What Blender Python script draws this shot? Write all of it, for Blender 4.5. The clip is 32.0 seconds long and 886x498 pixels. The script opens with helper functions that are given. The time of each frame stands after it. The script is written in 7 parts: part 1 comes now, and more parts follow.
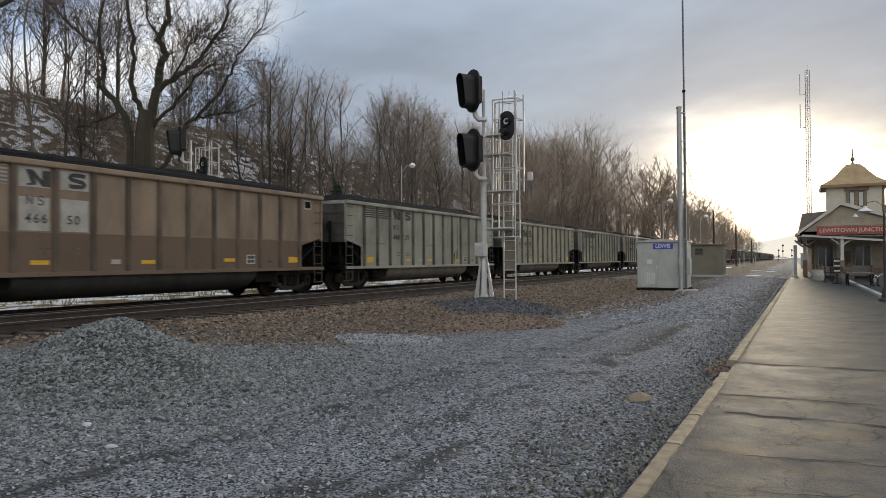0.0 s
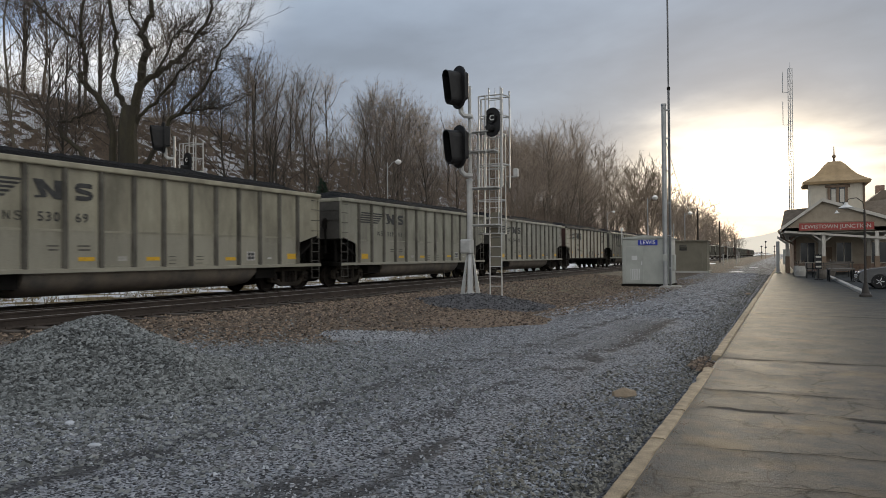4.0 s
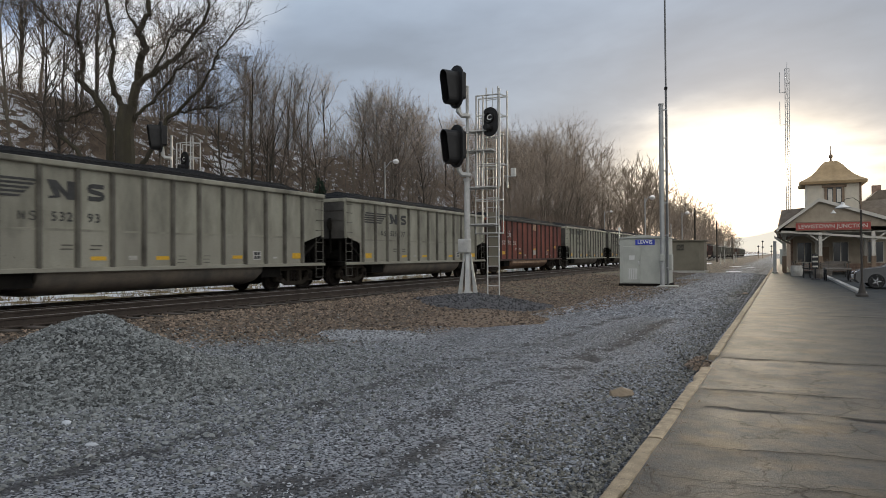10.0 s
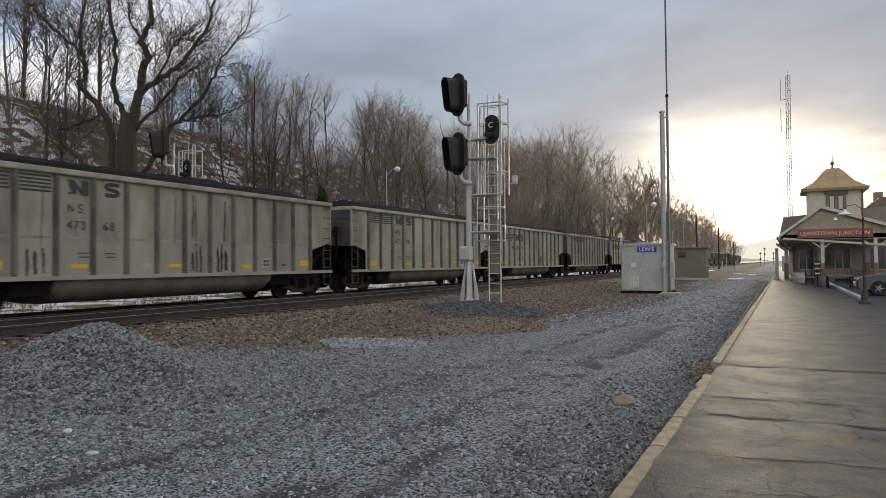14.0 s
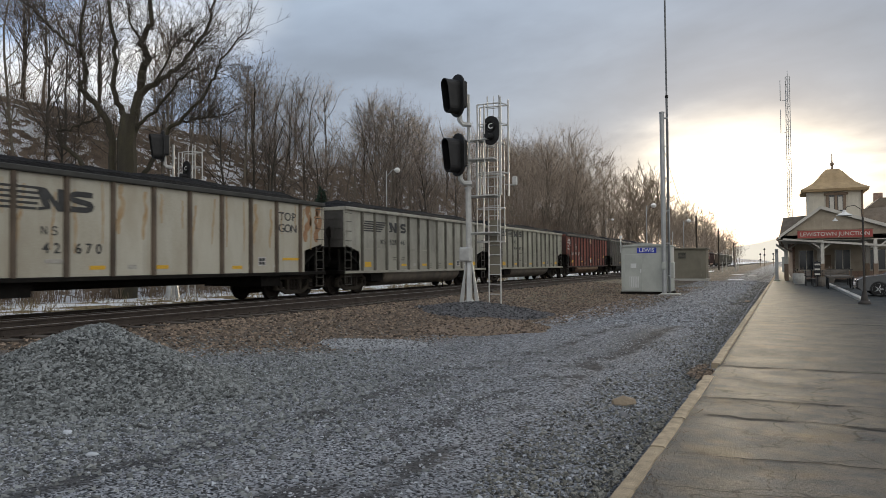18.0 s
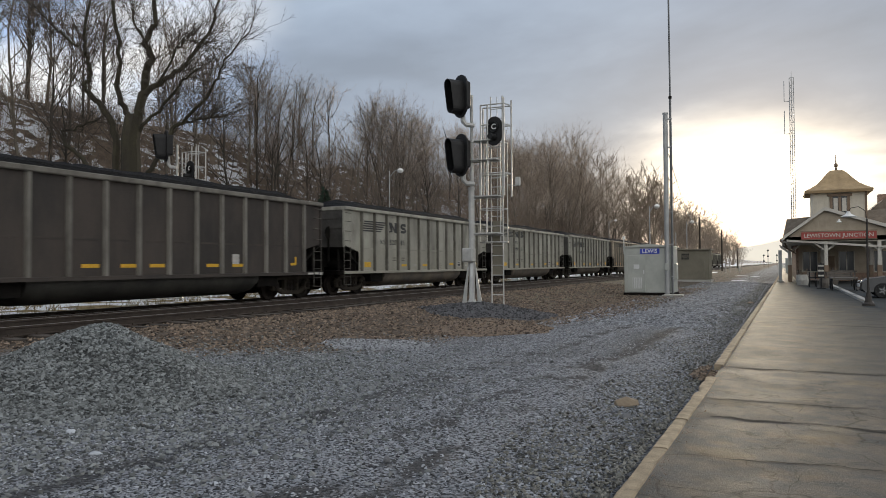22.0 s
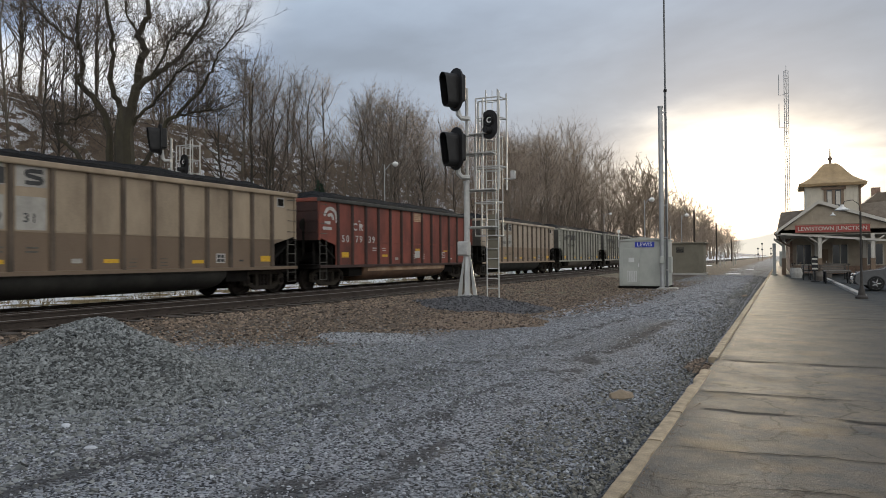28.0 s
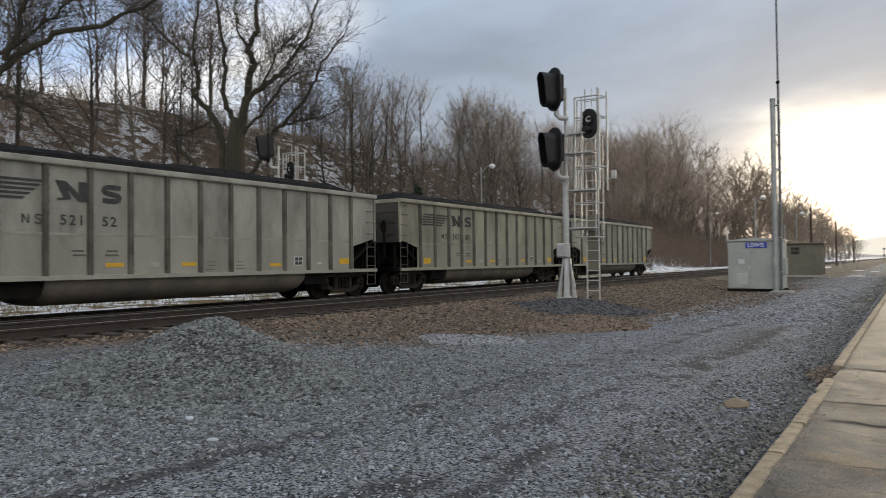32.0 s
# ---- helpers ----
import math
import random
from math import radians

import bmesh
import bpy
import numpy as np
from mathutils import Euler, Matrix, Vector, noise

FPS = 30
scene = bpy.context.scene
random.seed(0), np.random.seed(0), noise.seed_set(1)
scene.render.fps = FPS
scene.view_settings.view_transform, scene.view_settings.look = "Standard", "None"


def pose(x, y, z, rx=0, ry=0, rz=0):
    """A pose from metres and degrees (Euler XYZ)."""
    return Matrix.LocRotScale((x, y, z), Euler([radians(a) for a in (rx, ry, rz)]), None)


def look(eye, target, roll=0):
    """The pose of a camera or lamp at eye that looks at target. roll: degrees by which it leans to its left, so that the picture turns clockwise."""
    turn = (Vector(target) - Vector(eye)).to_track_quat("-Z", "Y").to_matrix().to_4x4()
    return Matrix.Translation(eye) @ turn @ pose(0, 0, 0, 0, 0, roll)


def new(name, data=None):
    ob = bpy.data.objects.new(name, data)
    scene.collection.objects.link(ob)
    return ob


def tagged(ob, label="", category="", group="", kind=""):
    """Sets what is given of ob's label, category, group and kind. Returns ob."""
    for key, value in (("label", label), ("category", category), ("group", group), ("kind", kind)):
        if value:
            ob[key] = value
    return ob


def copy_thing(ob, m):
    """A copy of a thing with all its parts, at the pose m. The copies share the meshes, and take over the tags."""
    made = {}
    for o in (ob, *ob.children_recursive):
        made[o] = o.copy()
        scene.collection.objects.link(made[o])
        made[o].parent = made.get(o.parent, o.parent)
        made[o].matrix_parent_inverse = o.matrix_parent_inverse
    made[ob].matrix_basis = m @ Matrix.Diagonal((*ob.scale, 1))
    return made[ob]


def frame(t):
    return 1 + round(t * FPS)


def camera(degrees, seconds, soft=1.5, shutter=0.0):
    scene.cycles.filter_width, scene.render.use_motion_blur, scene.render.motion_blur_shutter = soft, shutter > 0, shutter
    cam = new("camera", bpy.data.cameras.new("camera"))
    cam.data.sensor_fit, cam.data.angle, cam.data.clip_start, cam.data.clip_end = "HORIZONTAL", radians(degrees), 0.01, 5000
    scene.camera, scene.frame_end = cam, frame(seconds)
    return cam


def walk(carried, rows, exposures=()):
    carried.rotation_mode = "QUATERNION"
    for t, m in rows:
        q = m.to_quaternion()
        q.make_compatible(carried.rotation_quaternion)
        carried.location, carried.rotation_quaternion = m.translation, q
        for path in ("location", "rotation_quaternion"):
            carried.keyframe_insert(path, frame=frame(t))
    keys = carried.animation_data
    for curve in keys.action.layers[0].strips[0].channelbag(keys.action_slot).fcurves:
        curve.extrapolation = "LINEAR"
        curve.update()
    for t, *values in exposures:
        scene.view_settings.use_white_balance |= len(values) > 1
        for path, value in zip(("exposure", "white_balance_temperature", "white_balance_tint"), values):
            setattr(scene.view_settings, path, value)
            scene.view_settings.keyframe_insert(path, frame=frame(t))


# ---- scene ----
# camera: hand-held, standing on the platform
cam = camera(66.3, 32, 0.7, 0.16)
ROWS = [
    (0, 0.000, 0.000, 1.600, 90.923, 0.350, 27.606),
    (0.5, 0.000, 0.000, 1.600, 90.807, 0.406, 27.340),
    (1, 0.000, 0.000, 1.600, 90.690, 0.479, 27.211),
    (1.5, 0.000, 0.000, 1.600, 90.653, 0.345, 27.048),
    (2, 0.000, 0.000, 1.600, 90.645, 0.320, 26.957),
    (2.5, 0.000, 0.000, 1.600, 90.662, 0.476, 26.808),
    (3, 0.000, 0.000, 1.600, 90.676, 0.481, 26.635),
    (3.5, 0.000, 0.000, 1.600, 90.634, 0.440, 26.526),
    (5.5, 0.000, 0.000, 1.600, 90.651, 0.405, 26.216),
    (6, 0.000, 0.000, 1.600, 90.650, 0.397, 26.183),
    (7, 0.000, 0.000, 1.600, 90.677, 0.394, 26.037),
    (8, 0.000, 0.000, 1.600, 90.664, 0.240, 26.013),
    (9, 0.000, 0.000, 1.600, 90.697, 0.362, 26.036),
    (10, 0.000, 0.000, 1.600, 90.584, 0.386, 26.222),
    (11, 0.000, 0.000, 1.600, 90.631, 0.425, 26.294),
    (12, 0.000, 0.000, 1.600, 90.975, 0.674, 26.199),
    (13, 0.000, 0.000, 1.600, 91.186, 0.455, 26.127),
    (14, 0.000, 0.000, 1.600, 91.213, 0.455, 26.358),
    (14.5, 0.000, 0.000, 1.600, 91.178, 0.467, 26.397),
    (16.5, 0.000, 0.000, 1.600, 90.867, 0.502, 26.311),
    (17, 0.000, 0.000, 1.600, 90.795, 0.444, 26.254),
    (18, 0.000, 0.000, 1.600, 91.300, 0.498, 26.351),
    (19, 0.000, 0.000, 1.600, 91.499, 0.413, 26.551),
    (20, 0.000, 0.000, 1.600, 91.525, 0.334, 26.522),
    (21, 0.000, 0.000, 1.600, 91.487, 0.122, 26.502),
    (22, 0.000, 0.000, 1.600, 91.342, 0.359, 26.589),
    (23, 0.000, 0.000, 1.600, 91.229, 0.307, 26.689),
    (24, 0.000, 0.000, 1.600, 91.169, 0.168, 26.639),
    (25, 0.000, 0.000, 1.600, 91.225, 0.395, 26.571),
    (25.5, 0.000, 0.000, 1.600, 91.189, 0.517, 26.430),
    (27.5, 0.000, 0.000, 1.600, 90.802, 0.429, 26.190),
    (28, 0.000, 0.000, 1.600, 90.797, 0.431, 26.190),
    (29, 0.000, 0.000, 1.600, 90.764, 0.137, 26.141),
    (29.5, 0.000, 0.000, 1.600, 90.793, 0.148, 26.257),
    (30, 0.000, 0.000, 1.600, 90.781, 0.232, 26.851),
    (30.5, 0.000, 0.000, 1.600, 90.771, 0.314, 27.378),
    (31, 0.000, 0.000, 1.600, 90.825, -0.045, 27.566),
    (31.5, -0.013, -0.007, 1.600, 90.971, 0.124, 28.814),
    (31.6, -0.017, -0.009, 1.600, 90.975, 0.150, 29.100),
    (31.7, -0.024, -0.013, 1.600, 90.985, 0.220, 29.760),
    (31.8, -0.034, -0.018, 1.600, 91.000, 0.320, 30.800),
    (31.9, -0.046, -0.024, 1.600, 91.020, 0.450, 32.300),
    (32, -0.058, -0.030, 1.600, 91.046, 0.591, 34.314),
]
EXPOSURES = [(0, 0.48), (1, 0.46), (2, 0.37), (3, 0.36), (3.5, 0.28), (5.5, 0.33), (8, 0.42), (14, 0.46), (20, 0.44), (26, 0.46), (28, 0.50), (30, 0.54), (32, 0.52)]
walk(cam, [(r[0], pose(*r[1:])) for r in ROWS], EXPOSURES)

# ---- world and sun ----
SUN_AZ, SUN_EL = -2.0, 6.0          # degrees from +y towards +x, and above the horizon
sdir = Vector((math.sin(radians(SUN_AZ)) * math.cos(radians(SUN_EL)),
               math.cos(radians(SUN_AZ)) * math.cos(radians(SUN_EL)), math.sin(radians(SUN_EL))))
world = bpy.data.worlds.new("world")
scene.world = world
world.use_nodes = True
wt = world.node_tree
wt.nodes.clear()


def wn(kind, **kw):
    n = wt.nodes.new(kind)
    for k, v in kw.items():
        n.inputs[int(k[1:])].default_value = v
    return n


def wl(a, b, i=0, o=0):
    wt.links.new(a.outputs[o], b.inputs[i])


def wmath(op, a, b=None):
    n = wt.nodes.new("ShaderNodeMath")
    n.operation = op
    for i, x in enumerate((a, b)):
        if x is None:
            continue
        if hasattr(x, "outputs"):
            wl(x, n, i)
        else:
            n.inputs[i].default_value = x
    return n


def wmix(fac, a, b, blend="MIX"):
    n = wt.nodes.new("ShaderNodeMix")
    n.data_type, n.blend_type = "RGBA", blend
    for i, x in ((0, fac), (6, a), (7, b)):
        if hasattr(x, "outputs"):
            wt.links.new(x.outputs[2] if x.bl_idname == "ShaderNodeMix" else x.outputs[0], n.inputs[i])
        else:
            n.inputs[i].default_value = x
    return n


tc = wn("ShaderNodeTexCoord")
nrm = wt.nodes.new("ShaderNodeVectorMath")
nrm.operation = "NORMALIZE"
wl(tc, nrm)
sep = wn("ShaderNodeSeparateXYZ")
wl(nrm, sep)
zz = wt.nodes.new("ShaderNodeMath")
zz.operation = "MAXIMUM"
wt.links.new(sep.outputs[2], zz.inputs[0])
zz.inputs[1].default_value = 0.0
za = wmath("ADD", zz, 0.26)
flat = wt.nodes.new("ShaderNodeVectorMath")
flat.operation = "DIVIDE"
wl(nrm, flat, 0)
wl(za, flat, 1)
stretch = wt.nodes.new("ShaderNodeMapping")
stretch.inputs[3].default_value = (1.0, 1.25, 0.6)
stretch.inputs[2].default_value = (0, 0, 0.55)
wl(flat, stretch)
cl1 = wn("ShaderNodeTexNoise", _2=1.5, _3=6.0, _4=0.52, _8=0.25)
wl(stretch, cl1)
away_v = wt.nodes.new("ShaderNodeVectorMath")
away_v.operation = "SUBTRACT"
wl(nrm, away_v)
away_v.inputs[1].default_value = sdir
flatten = wt.nodes.new("ShaderNodeVectorMath")
flatten.operation = "MULTIPLY"
wl(away_v, flatten)
flatten.inputs[1].default_value = (1.0, 1.0, 2.05)
span = wt.nodes.new("ShaderNodeVectorMath")
span.operation = "LENGTH"
wl(flatten, span)
ang = wmath("MULTIPLY", None, 1.0)
wt.links.new(span.outputs[1], ang.inputs[0])
ramp = wt.nodes.new("ShaderNodeValToRGB")
wl(cl1, ramp)
ramp.color_ramp.elements[0].position, ramp.color_ramp.elements[0].color = 0.34, (0.33, 0.405, 0.515, 1)
ramp.color_ramp.elements[1].position, ramp.color_ramp.elements[1].color = 0.66, (0.205, 0.25, 0.322, 1)
e = ramp.color_ramp.elements.new(0.50)
e.color = (0.26, 0.318, 0.412, 1)
# sky out of view behind the camera, brightened to light the train's near side
away = wt.nodes.new("ShaderNodeVectorMath")
away.operation = "DOT_PRODUCT"
wl(nrm, away)
away.inputs[1].default_value = (0.75, -0.6, 0.28)
afac = wt.nodes.new("ShaderNodeMapRange")
afac.interpolation_type = "SMOOTHSTEP"
afac.inputs[1].default_value, afac.inputs[2].default_value = -0.25, 0.75
wt.links.new(away.outputs[1], afac.inputs[0])
ground_side = wmix(afac, ramp, (0.86, 0.86, 0.855, 1))
# a break in the cloud low over the woods
rift = wt.nodes.new("ShaderNodeVectorMath")
rift.operation = "DOT_PRODUCT"
wl(nrm, rift)
rift.inputs[1].default_value = Vector((-0.82, 0.48, 0.30)).normalized()
rfac = wt.nodes.new("ShaderNodeMapRange")
rfac.interpolation_type = "SMOOTHSTEP"
rfac.inputs[1].default_value, rfac.inputs[2].default_value, rfac.inputs[4].default_value = 0.935, 0.995, 1.0
wt.links.new(rift.outputs[1], rfac.inputs[0])
gaps = wt.nodes.new("ShaderNodeMapRange")
gaps.inputs[1].default_value, gaps.inputs[2].default_value = 0.40, 0.60
wl(cl1, gaps)
ground_side = wmix(rfac, ground_side, wmix(gaps, (1.12, 1.10, 1.06, 1), (0.40, 0.53, 0.76, 1)))
# brightness round the veiled sun
rag = wmath("MULTIPLY", ang, wmath("ADD", wmath("MULTIPLY", cl1, 1.5), 0.25))
halo = wmath("EXPONENT", wmath("MULTIPLY", wmath("POWER", wmath("DIVIDE", rag, 0.138), 2.6), -1.0))
wide = wmath("EXPONENT", wmath("MULTIPLY", wmath("DIVIDE", ang, 0.40), -1.0))
c1 = wmix(wmath("MULTIPLY", wide, 0.75), ground_side, wmix(cl1, (0.37, 0.37, 0.372, 1), (0.19, 0.195, 0.205, 1)))
hc = wmix(1.0, wmath("MULTIPLY", halo, 1.0), (1.9, 1.62, 1.2, 1), "MULTIPLY")
c2 = wmix(1.0, c1, hc, "ADD")
# pale band low over the horizon
low = wmath("EXPONENT", wmath("MULTIPLY", zz, -7.0))
c3 = wmix(wmath("MULTIPLY", low, 0.35), c2, wmix(halo, (0.55, 0.58, 0.62, 1), (1.4, 1.2, 0.9, 1)))
bg = wn("ShaderNodeBackground", _1=1.0)
wt.links.new(c3.outputs[2], bg.inputs[0])
sky = wn("ShaderNodeTexSky")
sky.sky_type, sky.sun_disc = "NISHITA", False
sky.sun_elevation, sky.sun_rotation = radians(SUN_EL), radians(SUN_AZ)
bg2 = wn("ShaderNodeBackground", _1=0.08)
wl(sky, bg2)
mixs = wn("ShaderNodeMixShader", _0=0.9)
wl(bg2, mixs, 1)
wl(bg, mixs, 2)
wout = wn("ShaderNodeOutputWorld")
wl(mixs, wout)

sun = new("sun", bpy.data.lights.new("sun", "SUN"))
sun.data.energy, sun.data.angle, sun.data.color = 1.3, radians(12), (1.0, 0.84, 0.62)
sun.matrix_world = look(sdir * 50, (0, 0, 0))


# ---- materials ----
def mat(name, base, rough=0.7, metal=0.0, var=0.25, scale=3.0, fine=40.0, bump=0.15, tint=None, streak=0.0, rnd=0.0, spec=0.4, dist=0.01, dust=None, seam=False):
    """Two-scale weathered surface: base colour, large stains, fine grain, relief."""
    m = bpy.data.materials.new(name)
    m.use_nodes = True
    t = m.node_tree
    b = t.nodes["Principled BSDF"]
    b.inputs["Roughness"].default_value, b.inputs["Metallic"].default_value = rough, metal
    b.inputs["Specular IOR Level"].default_value = spec
    tcn = t.nodes.new("ShaderNodeTexCoord")
    oi = t.nodes.new("ShaderNodeObjectInfo")
    off = t.nodes.new("ShaderNodeVectorMath")
    off.operation = "MULTIPLY_ADD"
    t.links.new(oi.outputs["Random"], off.inputs[0])
    off.inputs[1].default_value = (37.0, 11.0, 23.0)
    t.links.new(tcn.outputs["Object"], off.inputs[2])
    mp = t.nodes.new("ShaderNodeMapping")
    mp.inputs[3].default_value = (1, 1, 1 - 0.85 * streak)
    t.links.new(off.outputs[0], mp.inputs[0])
    n1 = t.nodes.new("ShaderNodeTexNoise")
    n1.inputs["Scale"].default_value, n1.inputs["Detail"].default_value = scale, 6.0
    n1.inputs["Roughness"].default_value = 0.65
    t.links.new(mp.outputs[0], n1.inputs["Vector"])
    n2 = t.nodes.new("ShaderNodeTexNoise")
    n2.inputs["Scale"].default_value, n2.inputs["Detail"].default_value = fine, 3.0
    t.links.new(off.outputs[0], n2.inputs["Vector"])
    mr = t.nodes.new("ShaderNodeMapRange")
    mr.inputs[1].default_value, mr.inputs[2].default_value = 0.38, 0.68
    t.links.new(n1.outputs[0], mr.inputs[0])
    mx = t.nodes.new("ShaderNodeMix")
    mx.data_type = "RGBA"
    t.links.new(mr.outputs[0], mx.inputs[0])
    tint = tint or tuple(c * (1 - 1.4 * var) for c in base)
    mx.inputs[6].default_value, mx.inputs[7].default_value = (*base, 1), (*[max(c, 0.004) for c in tint], 1)
    hv = t.nodes.new("ShaderNodeHueSaturation")
    if dust:
        # road dust and grime thrown up over the lower side
        sz = t.nodes.new("ShaderNodeSeparateXYZ")
        t.links.new(tcn.outputs["Object"], sz.inputs[0])
        wob = t.nodes.new("ShaderNodeMath")
        wob.operation = "MULTIPLY_ADD"
        t.links.new(n1.outputs[0], wob.inputs[0])
        wob.inputs[1].default_value = 0.12 if seam else 0.7
        t.links.new(sz.outputs[2], wob.inputs[2])
        dm = t.nodes.new("ShaderNodeMapRange")
        dm.inputs[1].default_value, dm.inputs[2].default_value, dm.inputs[3].default_value, dm.inputs[4].default_value = (2.02, 2.0, 0.0, 0.85) if seam else (2.45, 2.15, 0.0, 0.55)
        t.links.new(wob.outputs[0], dm.inputs[0])
        md = t.nodes.new("ShaderNodeMix")
        md.data_type = "RGBA"
        t.links.new(dm.outputs[0], md.inputs[0])
        t.links.new(mx.outputs[2], md.inputs[6])
        md.inputs[7].default_value = (*dust, 1)
        mx = md
    t.links.new(mx.outputs[2], hv.inputs["Color"])
    g = t.nodes.new("ShaderNodeMapRange")
    g.inputs[3].default_value, g.inputs[4].default_value = 1 - var * 0.8, 1 + var * 0.8
    t.links.new(n2.outputs[0], g.inputs[0])
    g2 = t.nodes.new("ShaderNodeMath")
    g2.operation = "MULTIPLY_ADD"
    t.links.new(oi.outputs["Random"], g2.inputs[0])
    g2.inputs[1].default_value = rnd
    g3 = t.nodes.new("ShaderNodeMath")
    g3.operation = "SUBTRACT"
    t.links.new(g.outputs[0], g3.inputs[0])
    g3.inputs[1].default_value = rnd / 2
    t.links.new(g3.outputs[0], g2.inputs[2])
    t.links.new(g2.outputs[0], hv.inputs["Value"])
    t.links.new(hv.outputs[0], b.inputs["Base Color"])
    if bump:
        bp = t.nodes.new("ShaderNodeBump")
        bp.inputs["Strength"].default_value, bp.inputs["Distance"].default_value = bump, dist
        t.links.new(n2.outputs[0], bp.inputs["Height"])
        t.links.new(bp.outputs[0], b.inputs["Normal"])
    rr = t.nodes.new("ShaderNodeMapRange")
    rr.inputs[3].default_value, rr.inputs[4].default_value = max(rough - 0.12, 0.05), min(rough + 0.12, 1)
    t.links.new(n1.outputs[0], rr.inputs[0])
    t.links.new(rr.outputs[0], b.inputs["Roughness"])
    return m


def glow(name, col, power):
    m = bpy.data.materials.new(name)
    m.use_nodes = True
    b = m.node_tree.nodes["Principled BSDF"]
    b.inputs["Emission Color"].default_value, b.inputs["Emission Strength"].default_value = (*col, 1), power
    b.inputs["Base Color"].default_value = (*[c * 0.35 for c in col], 1)
    return m


GREY = [mat("grey_car_paint_%d" % i, c, 0.62, 0, 0.22, 0.9, 30, 0.1, t, 0.75, 0.12, dust=(0.285, 0.272, 0.225)) for i, (c, t) in enumerate((
    ((0.37, 0.36, 0.29), (0.175, 0.165, 0.13)), ((0.305, 0.297, 0.238), (0.138, 0.13, 0.104)),
    ((0.345, 0.322, 0.24), (0.165, 0.152, 0.113)), ((0.365, 0.356, 0.303), (0.175, 0.167, 0.142))))]
TUBP = mat("grimy_tub_paint", (0.165, 0.135, 0.105), 0.75, 0, 0.3, 1.3, 25, 0.15, (0.085, 0.078, 0.07), 0.2, 0.15)
TUBD = mat("oily_black_tub", (0.040, 0.038, 0.032), 0.7, 0, 0.35, 1.3, 25, 0.15, (0.02, 0.019, 0.017), 0.2, 0.15)
TAN = mat("tan_rusted_car_paint", (0.265, 0.20, 0.14), 0.7, 0, 0.3, 0.9, 30, 0.12, (0.15, 0.108, 0.075), 0.7, 0.12, dust=(0.125, 0.085, 0.058), seam=True)
SAND = mat("faded_sand_car_paint", (0.37, 0.315, 0.235), 0.66, 0, 0.25, 0.9, 30, 0.1, (0.235, 0.19, 0.135), 0.7, 0.12, dust=(0.255, 0.20, 0.145))
DUSTY = mat("dusty_pink_tan_car_paint", (0.40, 0.335, 0.262), 0.66, 0, 0.25, 0.9, 30, 0.1, (0.26, 0.205, 0.155), 0.7, 0.12, dust=(0.25, 0.18, 0.125), seam=True)
BEIGE = mat("dusty_beige_car_paint", (0.36, 0.285, 0.20), 0.66, 0, 0.25, 0.9, 30, 0.1, (0.22, 0.17, 0.12), 0.7, 0.12, dust=(0.145, 0.10, 0.067), seam=True)
CREAM = mat("cream_car_paint", (0.46, 0.44, 0.365), 0.6, 0, 0.2, 0.8, 30, 0.1, (0.36, 0.32, 0.245), 0.75, 0.12)
RED = mat("oxide_red_car_paint", (0.25, 0.068, 0.044), 0.65, 0, 0.3, 0.9, 30, 0.1, (0.10, 0.036, 0.028), 0.7, 0.14)
DARK = mat("dark_brown_car_paint", (0.062, 0.050, 0.042), 0.7, 0, 0.25, 0.9, 30, 0.1, (0.036, 0.032, 0.029), 0.7, 0.12)
RUSTY = mat("bare_rusty_tub", (0.20, 0.115, 0.072), 0.6, 0, 0.3, 1.2, 20, 0.1, (0.085, 0.055, 0.042), 0.3)
BARE = mat("bare_pale_sill", (0.52, 0.37, 0.25), 0.6, 0, 0.3, 1.5, 20, 0.1, (0.30, 0.17, 0.10))
# coal soot, with the underbody shade also put into this near-black colour
SOOT = mat("sooty_shaded_steel", (0.009, 0.0085, 0.008), 0.9, 0, 0.35, 2.0, 30, 0.2, (0.018, 0.016, 0.014), spec=0.08)
ENDP = mat("soot_blackened_end_paint", (0.085, 0.08, 0.072), 0.8, 0, 0.3, 0.8, 30, 0.15, (0.035, 0.033, 0.031), 0.2)
CHORDD = mat("coal_black_top_chord", (0.055, 0.055, 0.05), 0.75, 0, 0.3, 2, 30, 0.15)
TRUCK = mat("greasy_cast_steel", (0.012, 0.010, 0.009), 0.8, 0.0, 0.35, 4.0, 40, 0.25, (0.028, 0.022, 0.018), spec=0.12)
FRAMEP = mat("dusty_cast_side_frame", (0.030, 0.026, 0.021), 0.85, 0.0, 0.35, 4.0, 40, 0.25, (0.055, 0.046, 0.036), spec=0.12)
RUSTS = mat("thin_rust_wash", (0.41, 0.32, 0.205), 0.85, 0, 0.3, 5.0, 30, 0.1, (0.35, 0.22, 0.105), 0.6)
RUSTP = mat("orange_rust_bloom", (0.34, 0.205, 0.115), 0.85, 0, 0.4, 4.0, 30, 0.2, (0.25, 0.125, 0.062), 0.6)
ENDR = mat("sooty_red_end_paint", (0.062, 0.028, 0.024), 0.8, 0, 0.3, 0.8, 30, 0.15, (0.026, 0.018, 0.017), 0.2)
COAL = mat("coal", (0.006, 0.006, 0.0065), 0.8, 0, 0.5, 4.0, 14, 1.0, (0.014, 0.014, 0.015), spec=0.1, dist=0.08)
INK = mat("faded_black_lettering", (0.055, 0.055, 0.055), 0.7, 0, 0.3, 5, 60, 0.05)
WHITEP = mat("dusty_white_stencil", (0.55, 0.53, 0.50), 0.7, 0, 0.25, 5, 60, 0.05)
